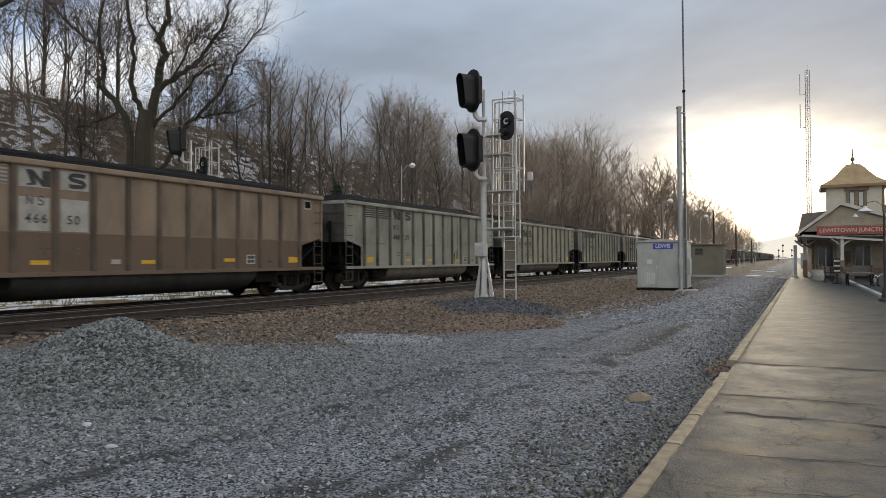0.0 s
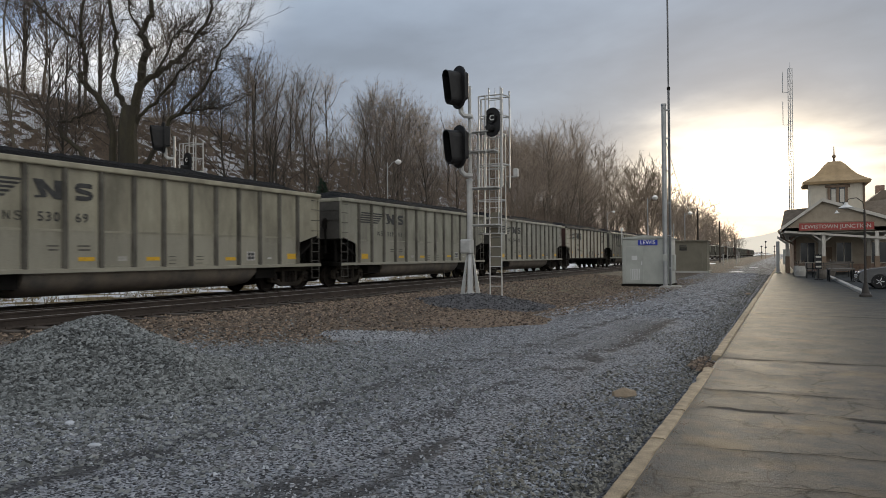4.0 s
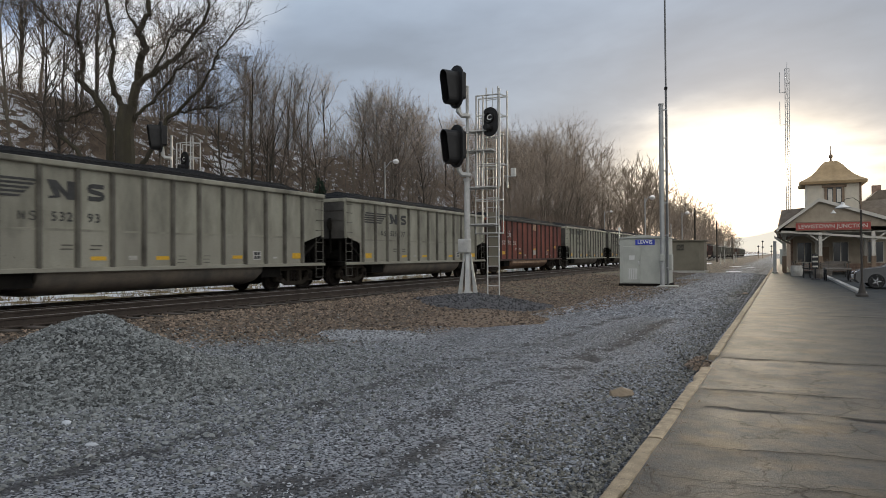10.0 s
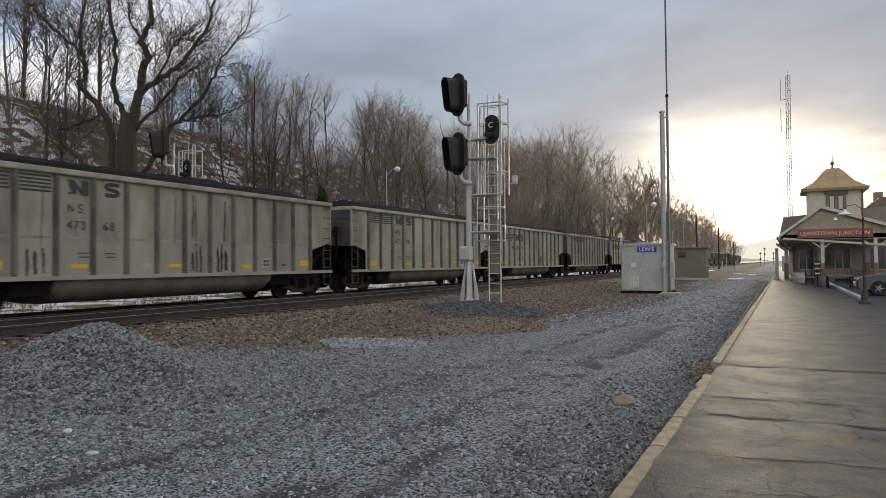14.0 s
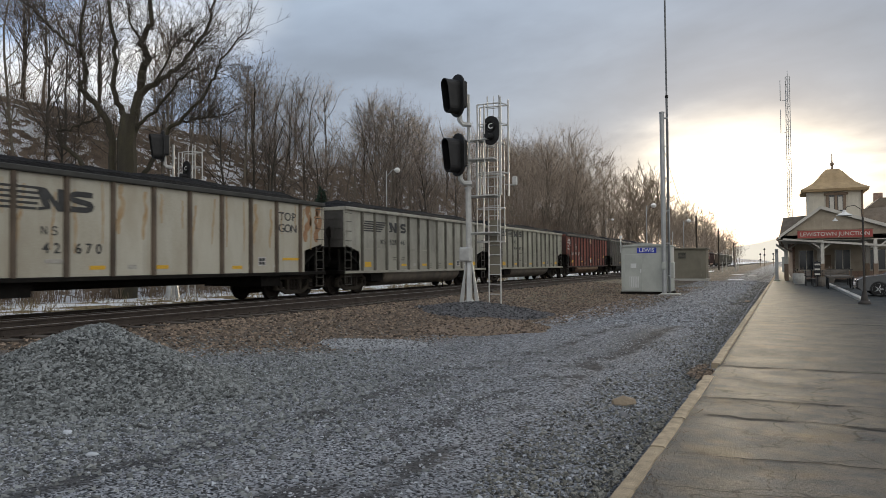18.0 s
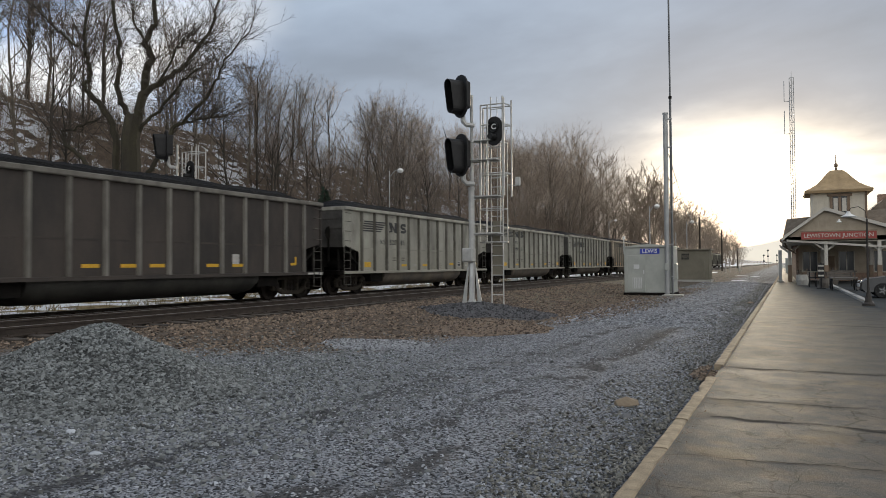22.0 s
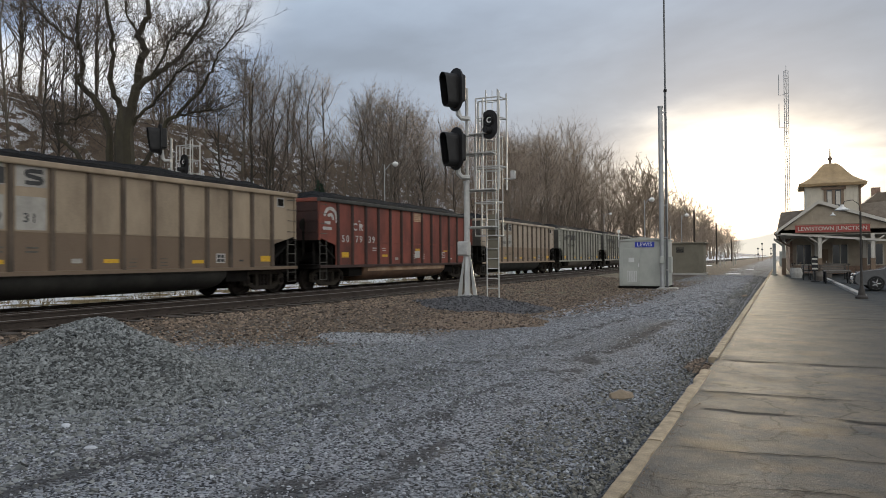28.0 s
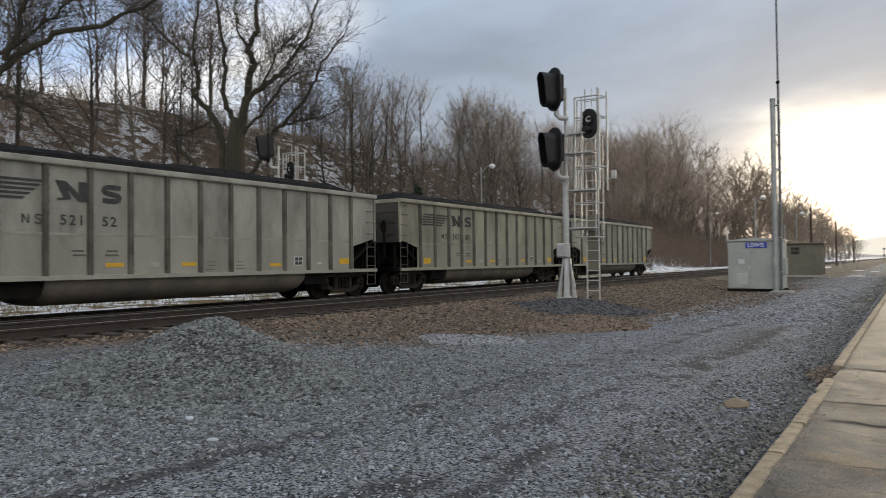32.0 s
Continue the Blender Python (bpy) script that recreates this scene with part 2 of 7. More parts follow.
PATCH = mat("cleaned_paint_patch", (0.40, 0.38, 0.34), 0.65, 0, 0.2, 2, 40, 0.05)
YELLOW = mat("yellow_reflector", (0.72, 0.42, 0.03), 0.45, 0, 0.25, 6, 60, 0.05)
STAIN = mat("black_run_stain", (0.035, 0.033, 0.03), 0.85, 0, 0.5, 3, 30, 0.05)
RAIL = mat("rail_steel", (0.060, 0.046, 0.037), 0.7, 0.2, 0.3, 3, 50, 0.2)
RAILTOP = mat("worn_rail_head", (0.34, 0.32, 0.30), 0.4, 0.8, 0.15, 2, 60, 0.03)
TIE = mat("weathered_timber_tie", (0.034, 0.028, 0.023), 0.85, 0, 0.35, 2, 25, 0.5, (0.075, 0.062, 0.052), 0, 0.3)
KERB = mat("worn_yellowed_kerb", (0.385, 0.31, 0.21), 0.9, 0, 0.6, 7.0, 90, 0.9, (0.21, 0.17, 0.12), 0, 0.35)
# pile core coloured dark as the shade in the gaps between stones
PITD = mat("stone_gap_shade", (0.06, 0.064, 0.066), 0.95, 0, 0.6, 14, 60, 1.0, (0.03, 0.032, 0.033), dist=0.03)
ALU = mat("galvanised_steel", (0.50, 0.50, 0.485), 0.5, 0.25, 0.18, 3, 50, 0.05)
ALUG = mat("galvanised_mast", (0.40, 0.41, 0.41), 0.45, 0.45, 0.15, 2, 50, 0.05)
MASTD = mat("dull_mast_tube", (0.16, 0.165, 0.17), 0.55, 0.3, 0.2, 2, 50, 0.05)
BLK = mat("matt_black_signal_paint", (0.012, 0.012, 0.013), 0.55, 0, 0.3, 4, 60, 0.03)
LENS = mat("dark_signal_lens", (0.02, 0.02, 0.025), 0.12, 0, 0.1, 4, 30, 0)
CABIN = mat("aluminium_cabinet", (0.44, 0.455, 0.42), 0.5, 0.25, 0.14, 1.5, 40, 0.04, None, 0.3)
CABD = mat("cabinet_vent", (0.62, 0.63, 0.62), 0.6, 0.1, 0.1, 3, 40, 0.04)
BLUE = mat("blue_sign_enamel", (0.03, 0.055, 0.42), 0.4, 0, 0.1, 3, 40, 0.02)
SHED = mat("olive_drab_shed", (0.185, 0.17, 0.13), 0.75, 0, 0.15, 1.2, 40, 0.1)
WOODP = mat("old_utility_pole", (0.075, 0.06, 0.047), 0.9, 0, 0.3, 2, 30, 0.4, None, 0.8)
ROOF = mat("brown_shingle_roof", (0.20, 0.165, 0.13), 0.75, 0, 0.25, 2, 20, 0.4)
ROOFT = mat("tan_cupola_shingles", (0.42, 0.30, 0.165), 0.7, 0, 0.22, 2, 20, 0.4)
CREAMW = mat("cream_painted_boards", (0.62, 0.57, 0.47), 0.65, 0, 0.10, 2, 40, 0.08)
TRIM = mat("white_painted_trim", (0.56, 0.53, 0.47), 0.6, 0, 0.12, 2, 40, 0.06)
BROWNT = mat("brown_painted_trim", (0.22, 0.155, 0.105), 0.65, 0, 0.2, 2, 40, 0.08)
# brick lightened and sign red dulled to carry the haze in their colour
BRICK = mat("dark_red_station_brick", (0.33, 0.22, 0.165), 0.8, 0, 0.3, 5, 30, 0.3)
SIGNR = mat("haze_dulled_red_sign", (0.36, 0.07, 0.058), 0.55, 0, 0.12, 2, 40, 0.03)
GLASS = mat("dark_window_glass", (0.03, 0.035, 0.04), 0.08, 0, 0.1, 2, 20, 0, spec=0.6)
# lamp iron, bench slats and car paint lightened to carry the haze
IRON = mat("haze_lightened_lamp_iron", (0.055, 0.048, 0.042), 0.7, 0.1, 0.25, 3, 40, 0.1)
BENCH = mat("dark_bench_slats", (0.12, 0.105, 0.09), 0.6, 0, 0.25, 3, 40, 0.1)
CARP = mat("black_car_paint", (0.04, 0.041, 0.043), 0.22, 0.2, 0.2, 2, 30, 0.0, spec=0.6)
RUB = mat("tyre_rubber", (0.018, 0.018, 0.018), 0.8, 0, 0.3, 4, 50, 0.1)
CHROME = mat("alloy_rim", (0.62, 0.62, 0.63), 0.35, 0.35, 0.1, 3, 40, 0.0)
LAMPW = mat("white_enamel_shade", (0.75, 0.75, 0.73), 0.4, 0, 0.08, 3, 40, 0.0)
BARK = [mat("bare_bark_%d" % i, c, 0.9, 0, 0.3, 3, 30, 0.4, None, 0.6, 0.5) for i, c in enumerate(((0.050, 0.043, 0.034), (0.085, 0.072, 0.057), (0.15, 0.128, 0.10)))]
HERO = mat("mossy_dark_bark", (0.036, 0.031, 0.023), 0.9, 0, 0.45, 2, 22, 1.0, (0.062, 0.055, 0.034), 0.6)
TWIG = mat("bare_twigs", (0.17, 0.135, 0.108), 0.9, 0, 0.2, 1, 20, 0.0, None, 0, 0.5)
# haze over the farther woods is put into these lighter twig and bark colours
TWIGM = mat("haze_toned_mid_twigs", (0.37, 0.295, 0.23), 0.9, 0, 0.2, 1, 20, 0.0, None, 0, 0.5)
BARKF = mat("haze_toned_bark", (0.17, 0.138, 0.108), 0.9, 0, 0.3, 3, 30, 0.3, None, 0.6, 0.4)
TWIGF = mat("haze_toned_far_twigs", (0.26, 0.205, 0.155), 0.9, 0, 0.2, 1, 20, 0.0, None, 0, 0.4)
HTWIG = mat("dark_twigs", (0.075, 0.063, 0.052), 0.9, 0, 0.2, 1, 20, 0.0)
NEEDLE = mat("dark_conifer_needles", (0.018, 0.038, 0.022), 0.85, 0, 0.3, 2, 20, 0.0)
BRUSH = mat("dry_brush", (0.225, 0.17, 0.125), 0.95, 0, 0.3, 1, 20, 0.0)
STRAW = mat("dead_grass", (0.30, 0.235, 0.13), 0.95, 0, 0.3, 2, 20, 0.0)
STONE = [mat("crushed_stone_%d" % i, c, 0.85, 0, 0.2, 6, 60, 0.2) for i, c in enumerate(((0.265, 0.28, 0.305), (0.175, 0.187, 0.188), (0.172, 0.13, 0.097), (0.085, 0.086, 0.092), (0.25, 0.26, 0.275), (0.155, 0.153, 0.137)))]
SNOW = mat("old_snow", (0.78, 0.80, 0.84), 0.7, 0, 0.1, 3, 30, 0.3)
ROCKT = mat("tan_rock", (0.26, 0.205, 0.145), 0.85, 0, 0.2, 6, 40, 0.4)
GABLE = mat("dull_tan_gable_boards", (0.42, 0.355, 0.27), 0.7, 0, 0.15, 2, 40, 0.08)
CONC = mat("old_concrete", (0.42, 0.41, 0.38), 0.85, 0, 0.2, 3, 40, 0.3)
WHITEB = mat("white_cabinet_paint", (0.68, 0.72, 0.74), 0.5, 0, 0.1, 3, 40, 0.02)


def island_vary(m, amount=0.5):
    """Vary loose stones one by one."""
    t = m.node_tree
    hv = next(n for n in t.nodes if n.bl_idname == "ShaderNodeHueSaturation")
    g = t.nodes.new("ShaderNodeNewGeometry")
    mr = t.nodes.new("ShaderNodeMapRange")
    mr.inputs[3].default_value, mr.inputs[4].default_value = 1 - amount, 1 + amount
    t.links.new(g.outputs["Random Per Island"], mr.inputs[0])
    t.links.new(mr.outputs[0], hv.inputs["Value"])


LADP = mat("grimy_ladder_paint", (0.085, 0.08, 0.068), 0.8, 0, 0.4, 3.0, 30, 0.1, (0.035, 0.032, 0.028))
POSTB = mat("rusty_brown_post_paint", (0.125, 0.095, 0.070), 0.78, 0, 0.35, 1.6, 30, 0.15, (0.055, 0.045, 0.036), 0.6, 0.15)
# posts share the panels' paint; their shade and grime are put into this colour
POSTP = mat("grimy_shaded_post_paint", (0.135, 0.128, 0.106), 0.75, 0, 0.4, 2.2, 30, 0.15, (0.05, 0.046, 0.038), 0.6, 0.15)
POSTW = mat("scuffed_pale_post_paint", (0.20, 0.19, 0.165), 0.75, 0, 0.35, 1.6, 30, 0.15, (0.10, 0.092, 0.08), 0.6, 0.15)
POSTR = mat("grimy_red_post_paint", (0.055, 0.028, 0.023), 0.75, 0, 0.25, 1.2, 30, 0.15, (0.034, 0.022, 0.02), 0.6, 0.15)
for m_ in STONE:
    island_vary(m_, 0.68 if m_ is STONE[1] else 0.85)


def ground_material():
    m = bpy.data.materials.new("yard_ground")
    m.use_nodes = True
    t = m.node_tree
    b = t.nodes["Principled BSDF"]
    b.inputs["Roughness"].default_value, b.inputs["Specular IOR Level"].default_value = 0.9, 0.25
    tcn = t.nodes.new("ShaderNodeTexCoord")
    sp = t.nodes.new("ShaderNodeSeparateXYZ")
    t.links.new(tcn.outputs["Object"], sp.inputs[0])

    def noise_n(scale, detail=5.0, stretch=None):
        n = t.nodes.new("ShaderNodeTexNoise")
        n.inputs["Scale"].default_value, n.inputs["Detail"].default_value = scale, detail
        if stretch:
            mp = t.nodes.new("ShaderNodeMapping")
            mp.inputs[3].default_value = stretch
            t.links.new(tcn.outputs["Object"], mp.inputs[0])
            t.links.new(mp.outputs[0], n.inputs["Vector"])
        else:
            t.links.new(tcn.outputs["Object"], n.inputs["Vector"])
        return n.outputs[0]

    def mth(op, a, b_):
        n = t.nodes.new("ShaderNodeMath")
        n.operation = op
        for i, x in enumerate((a, b_)):
            if isinstance(x, (int, float)):
                n.inputs[i].default_value = x
            else:
                t.links.new(x, n.inputs[i])
        return n.outputs[0]

    def rng(x, a, b_, lo=0.0, hi=1.0):
        n = t.nodes.new("ShaderNodeMapRange")
        n.interpolation_type = "SMOOTHSTEP"
        n.inputs[1].default_value, n.inputs[2].default_value, n.inputs[3].default_value, n.inputs[4].default_value = a, b_, lo, hi
        t.links.new(x, n.inputs[0])
        return n.outputs[0]

    def mixc(f, a, b_):
        n = t.nodes.new("ShaderNodeMix")
        n.data_type = "RGBA"
        t.links.new(f, n.inputs[0])
        for i, x in ((6, a), (7, b_)):
            if isinstance(x, tuple):
                n.inputs[i].default_value = (*x, 1)
            else:
                t.links.new(x, n.inputs[i])
        return n.outputs[2]

    v = t.nodes.new("ShaderNodeTexVoronoi")
    v.inputs["Scale"].default_value = 52.0
    t.links.new(tcn.outputs["Object"], v.inputs["Vector"])
    cell = t.nodes.new("ShaderNodeSeparateColor")
    t.links.new(v.outputs["Color"], cell.inputs[0])
    grain, broad, mid = noise_n(60.0), noise_n(0.35), noise_n(1.7)
    ruts = noise_n(0.55, 4.0, (1.6, 0.22, 1.0))
    grey = mixc(rng(cell.outputs[0], 0.1, 0.9), (0.02, 0.022, 0.026), (0.35, 0.37, 0.405))
    grey = mixc(rng(ruts, 0.50, 0.68, 0.0, 0.65), grey, (0.085, 0.088, 0.095))
    grey = mixc(rng(mid, 0.52, 0.75, 0.0, 0.4), grey, (0.19, 0.18, 0.17))
    # wheel ruts with damp dark fines
    for a, k, wide in ((3.42, 0.062, 0.34), (5.05, 0.085, 0.28), (2.75, 0.02, 0.16)):
        off = mth("ABSOLUTE", mth("ADD", mth("ADD", sp.outputs[0], a), mth("ADD", mth("MULTIPLY", sp.outputs[1], -k), mth("MULTIPLY", mth("SUBTRACT", broad, 0.5), 0.9))), 0.0)
        rut = mth("MULTIPLY", rng(off, wide, wide * 0.3), rng(mth("ADD", mid, mth("MULTIPLY", mth("SUBTRACT", ruts, 0.5), 0.6)), 0.42, 0.56, 0.0, 0.85))
        grey = mixc(rut, grey, mixc(rng(cell.outputs[1], 0.0, 1.0), (0.018, 0.018, 0.021), (0.075, 0.077, 0.082)))
    brown = mixc(rng(cell.outputs[1], 0.0, 1.0), (0.028, 0.023, 0.018), (0.20, 0.158, 0.12))
    brown = mixc(rng(mid, 0.45, 0.7, 0.0, 0.5), brown, (0.085, 0.07, 0.06))
    edge = mth("ADD", sp.outputs[0], mth("MULTIPLY", mth("SUBTRACT", broad, 0.5), 2.0))
    border = mth("ADD", rng(sp.outputs[1], 4.5, 12.5, 0.0, 4.6), rng(sp.outputs[1], 11.0, 24.0, 0.0, 2.4))
    ballast = rng(mth("SUBTRACT", edge, border), -10.2, -12.4)
    col = mixc(ballast, grey, brown)
    # dead grass and dirt about the cabinet
    olive = mth("MULTIPLY", mth("MULTIPLY", rng(sp.outputs[1], 23.0, 29.0), rng(sp.outputs[1], 58.0, 48.0)), mth("MULTIPLY", rng(sp.outputs[0], -3.6, -5.2), rng(noise_n(0.9, 6.0), 0.42, 0.56, 0.0, 0.8)))
    col = mixc(olive, col, mixc(rng(cell.outputs[1], 0.0, 1.0), (0.07, 0.068, 0.042), (0.20, 0.185, 0.12)))
    # dark track bed, with shade under the train put into its colour
    bed = mth("MULTIPLY", rng(edge, -11.2, -11.9), rng(edge, -20.0, -19.3))
    col = mixc(mth("MULTIPLY", bed, 0.7), col, mixc(rng(cell.outputs[2], 0.0, 1.0), (0.016, 0.014, 0.012), (0.075, 0.063, 0.052)))
    # far strip: dead grass and old snow
    grass = mixc(rng(noise_n(2.5), 0.4, 0.6), (0.17, 0.125, 0.06), (0.29, 0.23, 0.12))
    snow = rng(mth("ADD", noise_n(0.8, 6.0, (1.0, 0.6, 1.0)), rng(sp.outputs[0], -24.0, -27.0, 0.0, 0.10)), 0.48, 0.54)
    strip = mixc(snow, grass, (0.84, 0.86, 0.89))
    col = mixc(rng(edge, -20.0, -20.8), col, strip)
    # wooded bank: leaf litter with snow between
    litter = mixc(rng(noise_n(1.2), 0.35, 0.65), (0.085, 0.064, 0.048), (0.19, 0.145, 0.11))
    drift = mth("ADD", mth("ADD", noise_n(1.5, 9.0, (1.0, 0.8, 1.3)), mth("MULTIPLY", mth("SUBTRACT", noise_n(0.16), 0.5), 0.5)), rng(sp.outputs[0], -37.0, -31.0, 0.0, 0.11))
    bank = mixc(rng(drift, 0.525, 0.565), litter, (0.74, 0.77, 0.82))
    col = mixc(rng(edge, -27.5, -29.0), col, bank)
    # dead grass on the other side, past the station
    col = mixc(rng(sp.outputs[0], 20.0, 30.0), col, grass)
    t.links.new(col, b.inputs["Base Color"])
    bp = t.nodes.new("ShaderNodeBump")
    bp.inputs["Strength"].default_value, bp.inputs["Distance"].default_value = 0.9, 0.03
    t.links.new(v.outputs["Distance"], bp.inputs["Height"])
    bp.invert = True
    t.links.new(bp.outputs[0], b.inputs["Normal"])
    return m


def asphalt_material():
    m = mat("patched_damp_asphalt", (0.040, 0.046, 0.055), 0.85, 0, 0.7, 2.6, 75, 0.8, (0.088, 0.08, 0.068), spec=0.075, dist=0.006)
    t = m.node_tree
    b = t.nodes["Principled BSDF"]
    tcn = t.nodes.new("ShaderNodeTexCoord")
    v = t.nodes.new("ShaderNodeTexVoronoi")
    v.feature = "DISTANCE_TO_EDGE"
    v.inputs["Scale"].default_value = 0.9
    dn = t.nodes.new("ShaderNodeTexNoise")
    dn.inputs["Scale"].default_value = 2.5
    t.links.new(tcn.outputs["Object"], dn.inputs["Vector"])
    ad = t.nodes.new("ShaderNodeVectorMath")
    ad.operation = "MULTIPLY_ADD"
    t.links.new(dn.outputs["Color"], ad.inputs[0])
    ad.inputs[1].default_value = (0.9, 0.9, 0.0)
    t.links.new(tcn.outputs["Object"], ad.inputs[2])
    t.links.new(ad.outputs[0], v.inputs["Vector"])
    mr = t.nodes.new("ShaderNodeMapRange")
    mr.inputs[1].default_value, mr.inputs[2].default_value, mr.inputs[3].default_value = 0.0, 0.02, 0.35
    t.links.new(v.outputs[0], mr.inputs[0])
    src = b.inputs["Base Color"].links[0].from_socket
    mx = t.nodes.new("ShaderNodeMix")
    mx.data_type, mx.blend_type = "RGBA", "MULTIPLY"
    mx.inputs[0].default_value = 1.0
    t.links.new(src, mx.inputs[6])
    t.links.new(mr.outputs[0], mx.inputs[7])
    # small ochre patches: brown dirt, and warm sun reflection put into the colour
    ochre_spots = t.nodes.new("ShaderNodeTexNoise")
    ochre_spots.inputs["Scale"].default_value, ochre_spots.inputs["Detail"].default_value = 1.1, 8.0
    t.links.new(tcn.outputs["Object"], ochre_spots.inputs["Vector"])
    mm = t.nodes.new("ShaderNodeMapRange")
    mm.inputs[1].default_value, mm.inputs[2].default_value, mm.inputs[4].default_value = 0.55, 0.72, 0.7
    t.links.new(ochre_spots.outputs[0], mm.inputs[0])
    m2 = t.nodes.new("ShaderNodeMix")
    m2.data_type = "RGBA"
    t.links.new(mm.outputs[0], m2.inputs[0])
    t.links.new(mx.outputs[2], m2.inputs[6])
    m2.inputs[7].default_value = (0.15, 0.112, 0.066, 1)
    # the newer pour beyond the wide joint is smoother and paler
    sy = t.nodes.new("ShaderNodeSeparateXYZ")
    t.links.new(tcn.outputs["Object"], sy.inputs[0])
    edge = t.nodes.new("ShaderNodeMapRange")
    edge.inputs[1].default_value, edge.inputs[2].default_value, edge.inputs[4].default_value = 11.3, 11.42, 0.55
    t.links.new(sy.outputs[1], edge.inputs[0])
    m3 = t.nodes.new("ShaderNodeMix")
    m3.data_type = "RGBA"
    t.links.new(edge.outputs[0], m3.inputs[0])
    t.links.new(m2.outputs[2], m3.inputs[6])
    m3.inputs[7].default_value = (0.042, 0.048, 0.049, 1)
    t.links.new(m3.outputs[2], b.inputs["Base Color"])
    # worn smooth in patches, rough elsewhere; long shallow undulations
    patch = t.nodes.new("ShaderNodeTexNoise")
    patch.inputs["Scale"].default_value, patch.inputs["Detail"].default_value = 1.6, 9.0
    t.links.new(tcn.outputs["Object"], patch.inputs["Vector"])
    rr = t.nodes.new("ShaderNodeMapRange")
    rr.inputs[1].default_value, rr.inputs[2].default_value, rr.inputs[3].default_value, rr.inputs[4].default_value = 0.35, 0.66, 0.62, 0.71
    t.links.new(patch.outputs[0], rr.inputs[0])
    t.links.new(rr.outputs[0], b.inputs["Roughness"])
    wave = t.nodes.new("ShaderNodeTexNoise")
    wave.inputs["Scale"].default_value, wave.inputs["Detail"].default_value = 5.0, 5.0
    t.links.new(tcn.outputs["Object"], wave.inputs["Vector"])
    b2 = t.nodes.new("ShaderNodeBump")
    b2.inputs["Strength"].default_value, b2.inputs["Distance"].default_value = 0.05, 0.012
    t.links.new(wave.outputs[0], b2.inputs["Height"])
    t.links.new(b.inputs["Normal"].links[0].from_socket, b2.inputs["Normal"])
    t.links.new(b2.outputs[0], b.inputs["Normal"])
    return m


GROUND, ASPHALT = ground_material(), asphalt_material()
TAR = mat("dark_crack", (0.010, 0.010, 0.010), 0.9, 0, 0.3, 6, 60, 0.3)


# ---- mesh building ----
class Mb:
    """A growing mesh."""

    def __init__(self):
        self.v, self.f = [], []

    def add(self, vs, fs):
        o = len(self.v)
        self.v.extend(vs)
        self.f.extend([tuple(i + o for i in q) for q in fs])
        return self

    def box(self, cx, cy, cz, sx, sy, sz, bev=0.0):
        x, y, z = sx / 2, sy / 2, sz / 2
        if bev <= 0:
            vs = [(cx + a * x, cy + b * y, cz + c * z) for a in (-1, 1) for b in (-1, 1) for c in (-1, 1)]
            return self.add(vs, [(0, 1, 3, 2), (4, 6, 7, 5), (0, 4, 5, 1), (2, 3, 7, 6), (0, 2, 6, 4), (1, 5, 7, 3)])
        vs, rings = [], []
        for zc, inset in ((-z, bev), (-z + bev, 0), (z - bev, 0), (z, bev)):
            xa, ya = x - inset, y - inset
            k = bev if inset == 0 else bev * 0.5
            for px, py in ((-xa + k, -ya), (xa - k, -ya), (xa, -ya + k), (xa, ya - k), (xa - k, ya), (-xa + k, ya), (-xa, ya - k), (-xa, -ya + k)):
                vs.append((cx + px, cy + py, cz + zc))
        fs = [tuple(range(7, -1, -1)), tuple(range(24, 32))]
        for r in range(3):
            fs += [(r * 8 + i, r * 8 + (i + 1) % 8, r * 8 + 8 + (i + 1) % 8, r * 8 + 8 + i) for i in range(8)]
        return self.add(vs, fs)

    def tube(self, pts, rad, n=6, caps=True):
        """A round bar along points; rad: one radius or one a point."""
        pts = [Vector(p) for p in pts]
        rad = rad if isinstance(rad, (list, tuple)) else [rad] * len(pts)
        vs, fs, side = [], [], None
        for i, p in enumerate(pts):
            d = (pts[min(i + 1, len(pts) - 1)] - pts[max(i - 1, 0)]).normalized()
            if side is None:
                side = d.orthogonal().normalized()
            side = (side - d * side.dot(d)).normalized()
            up = d.cross(side)
            for k in range(n):
                a = 2 * math.pi * k / n
                vs.append(tuple(p + (side * math.cos(a) + up * math.sin(a)) * rad[i]))
        for i in range(len(pts) - 1):
            fs += [(i * n + k, i * n + (k + 1) % n, i * n + n + (k + 1) % n, i * n + n + k) for k in range(n)]
        if caps:
            fs += [tuple(range(n - 1, -1, -1)), tuple(range((len(pts) - 1) * n, len(pts) * n))]
        return self.add(vs, fs)

    def twig(self, p, q, r):
        """A thin tapering twig from p to q."""
        d = (q - p).normalized()
        s = d.orthogonal().normalized() * r
        u = d.cross(s)
        n = len(self.v)
        self.v += [tuple(p + s), tuple(p - 0.5 * s + 0.87 * u), tuple(p - 0.5 * s - 0.87 * u), tuple(q)]
        self.f += [(n, n + 1, n + 3), (n + 1, n + 2, n + 3), (n + 2, n, n + 3)]

    def prism(self, poly, lo, hi, axis="x"):
        """A flat outline given in the two other axes, drawn out along one axis."""
        n = len(poly)
        put = {"x": lambda a, b, c: (c, a, b), "y": lambda a, b, c: (a, c, b), "z": lambda a, b, c: (a, b, c)}[axis]
        vs = [put(a, b, lo) for a, b in poly] + [put(a, b, hi) for a, b in poly]
        fs = [tuple(range(n - 1, -1, -1)), tuple(range(n, 2 * n))] + [(i, (i + 1) % n, n + (i + 1) % n, n + i) for i in range(n)]
        return self.add(vs, fs)

    def loft(self, rings, caps=True):
        n = len(rings[0])
        vs = [tuple(p) for r in rings for p in r]
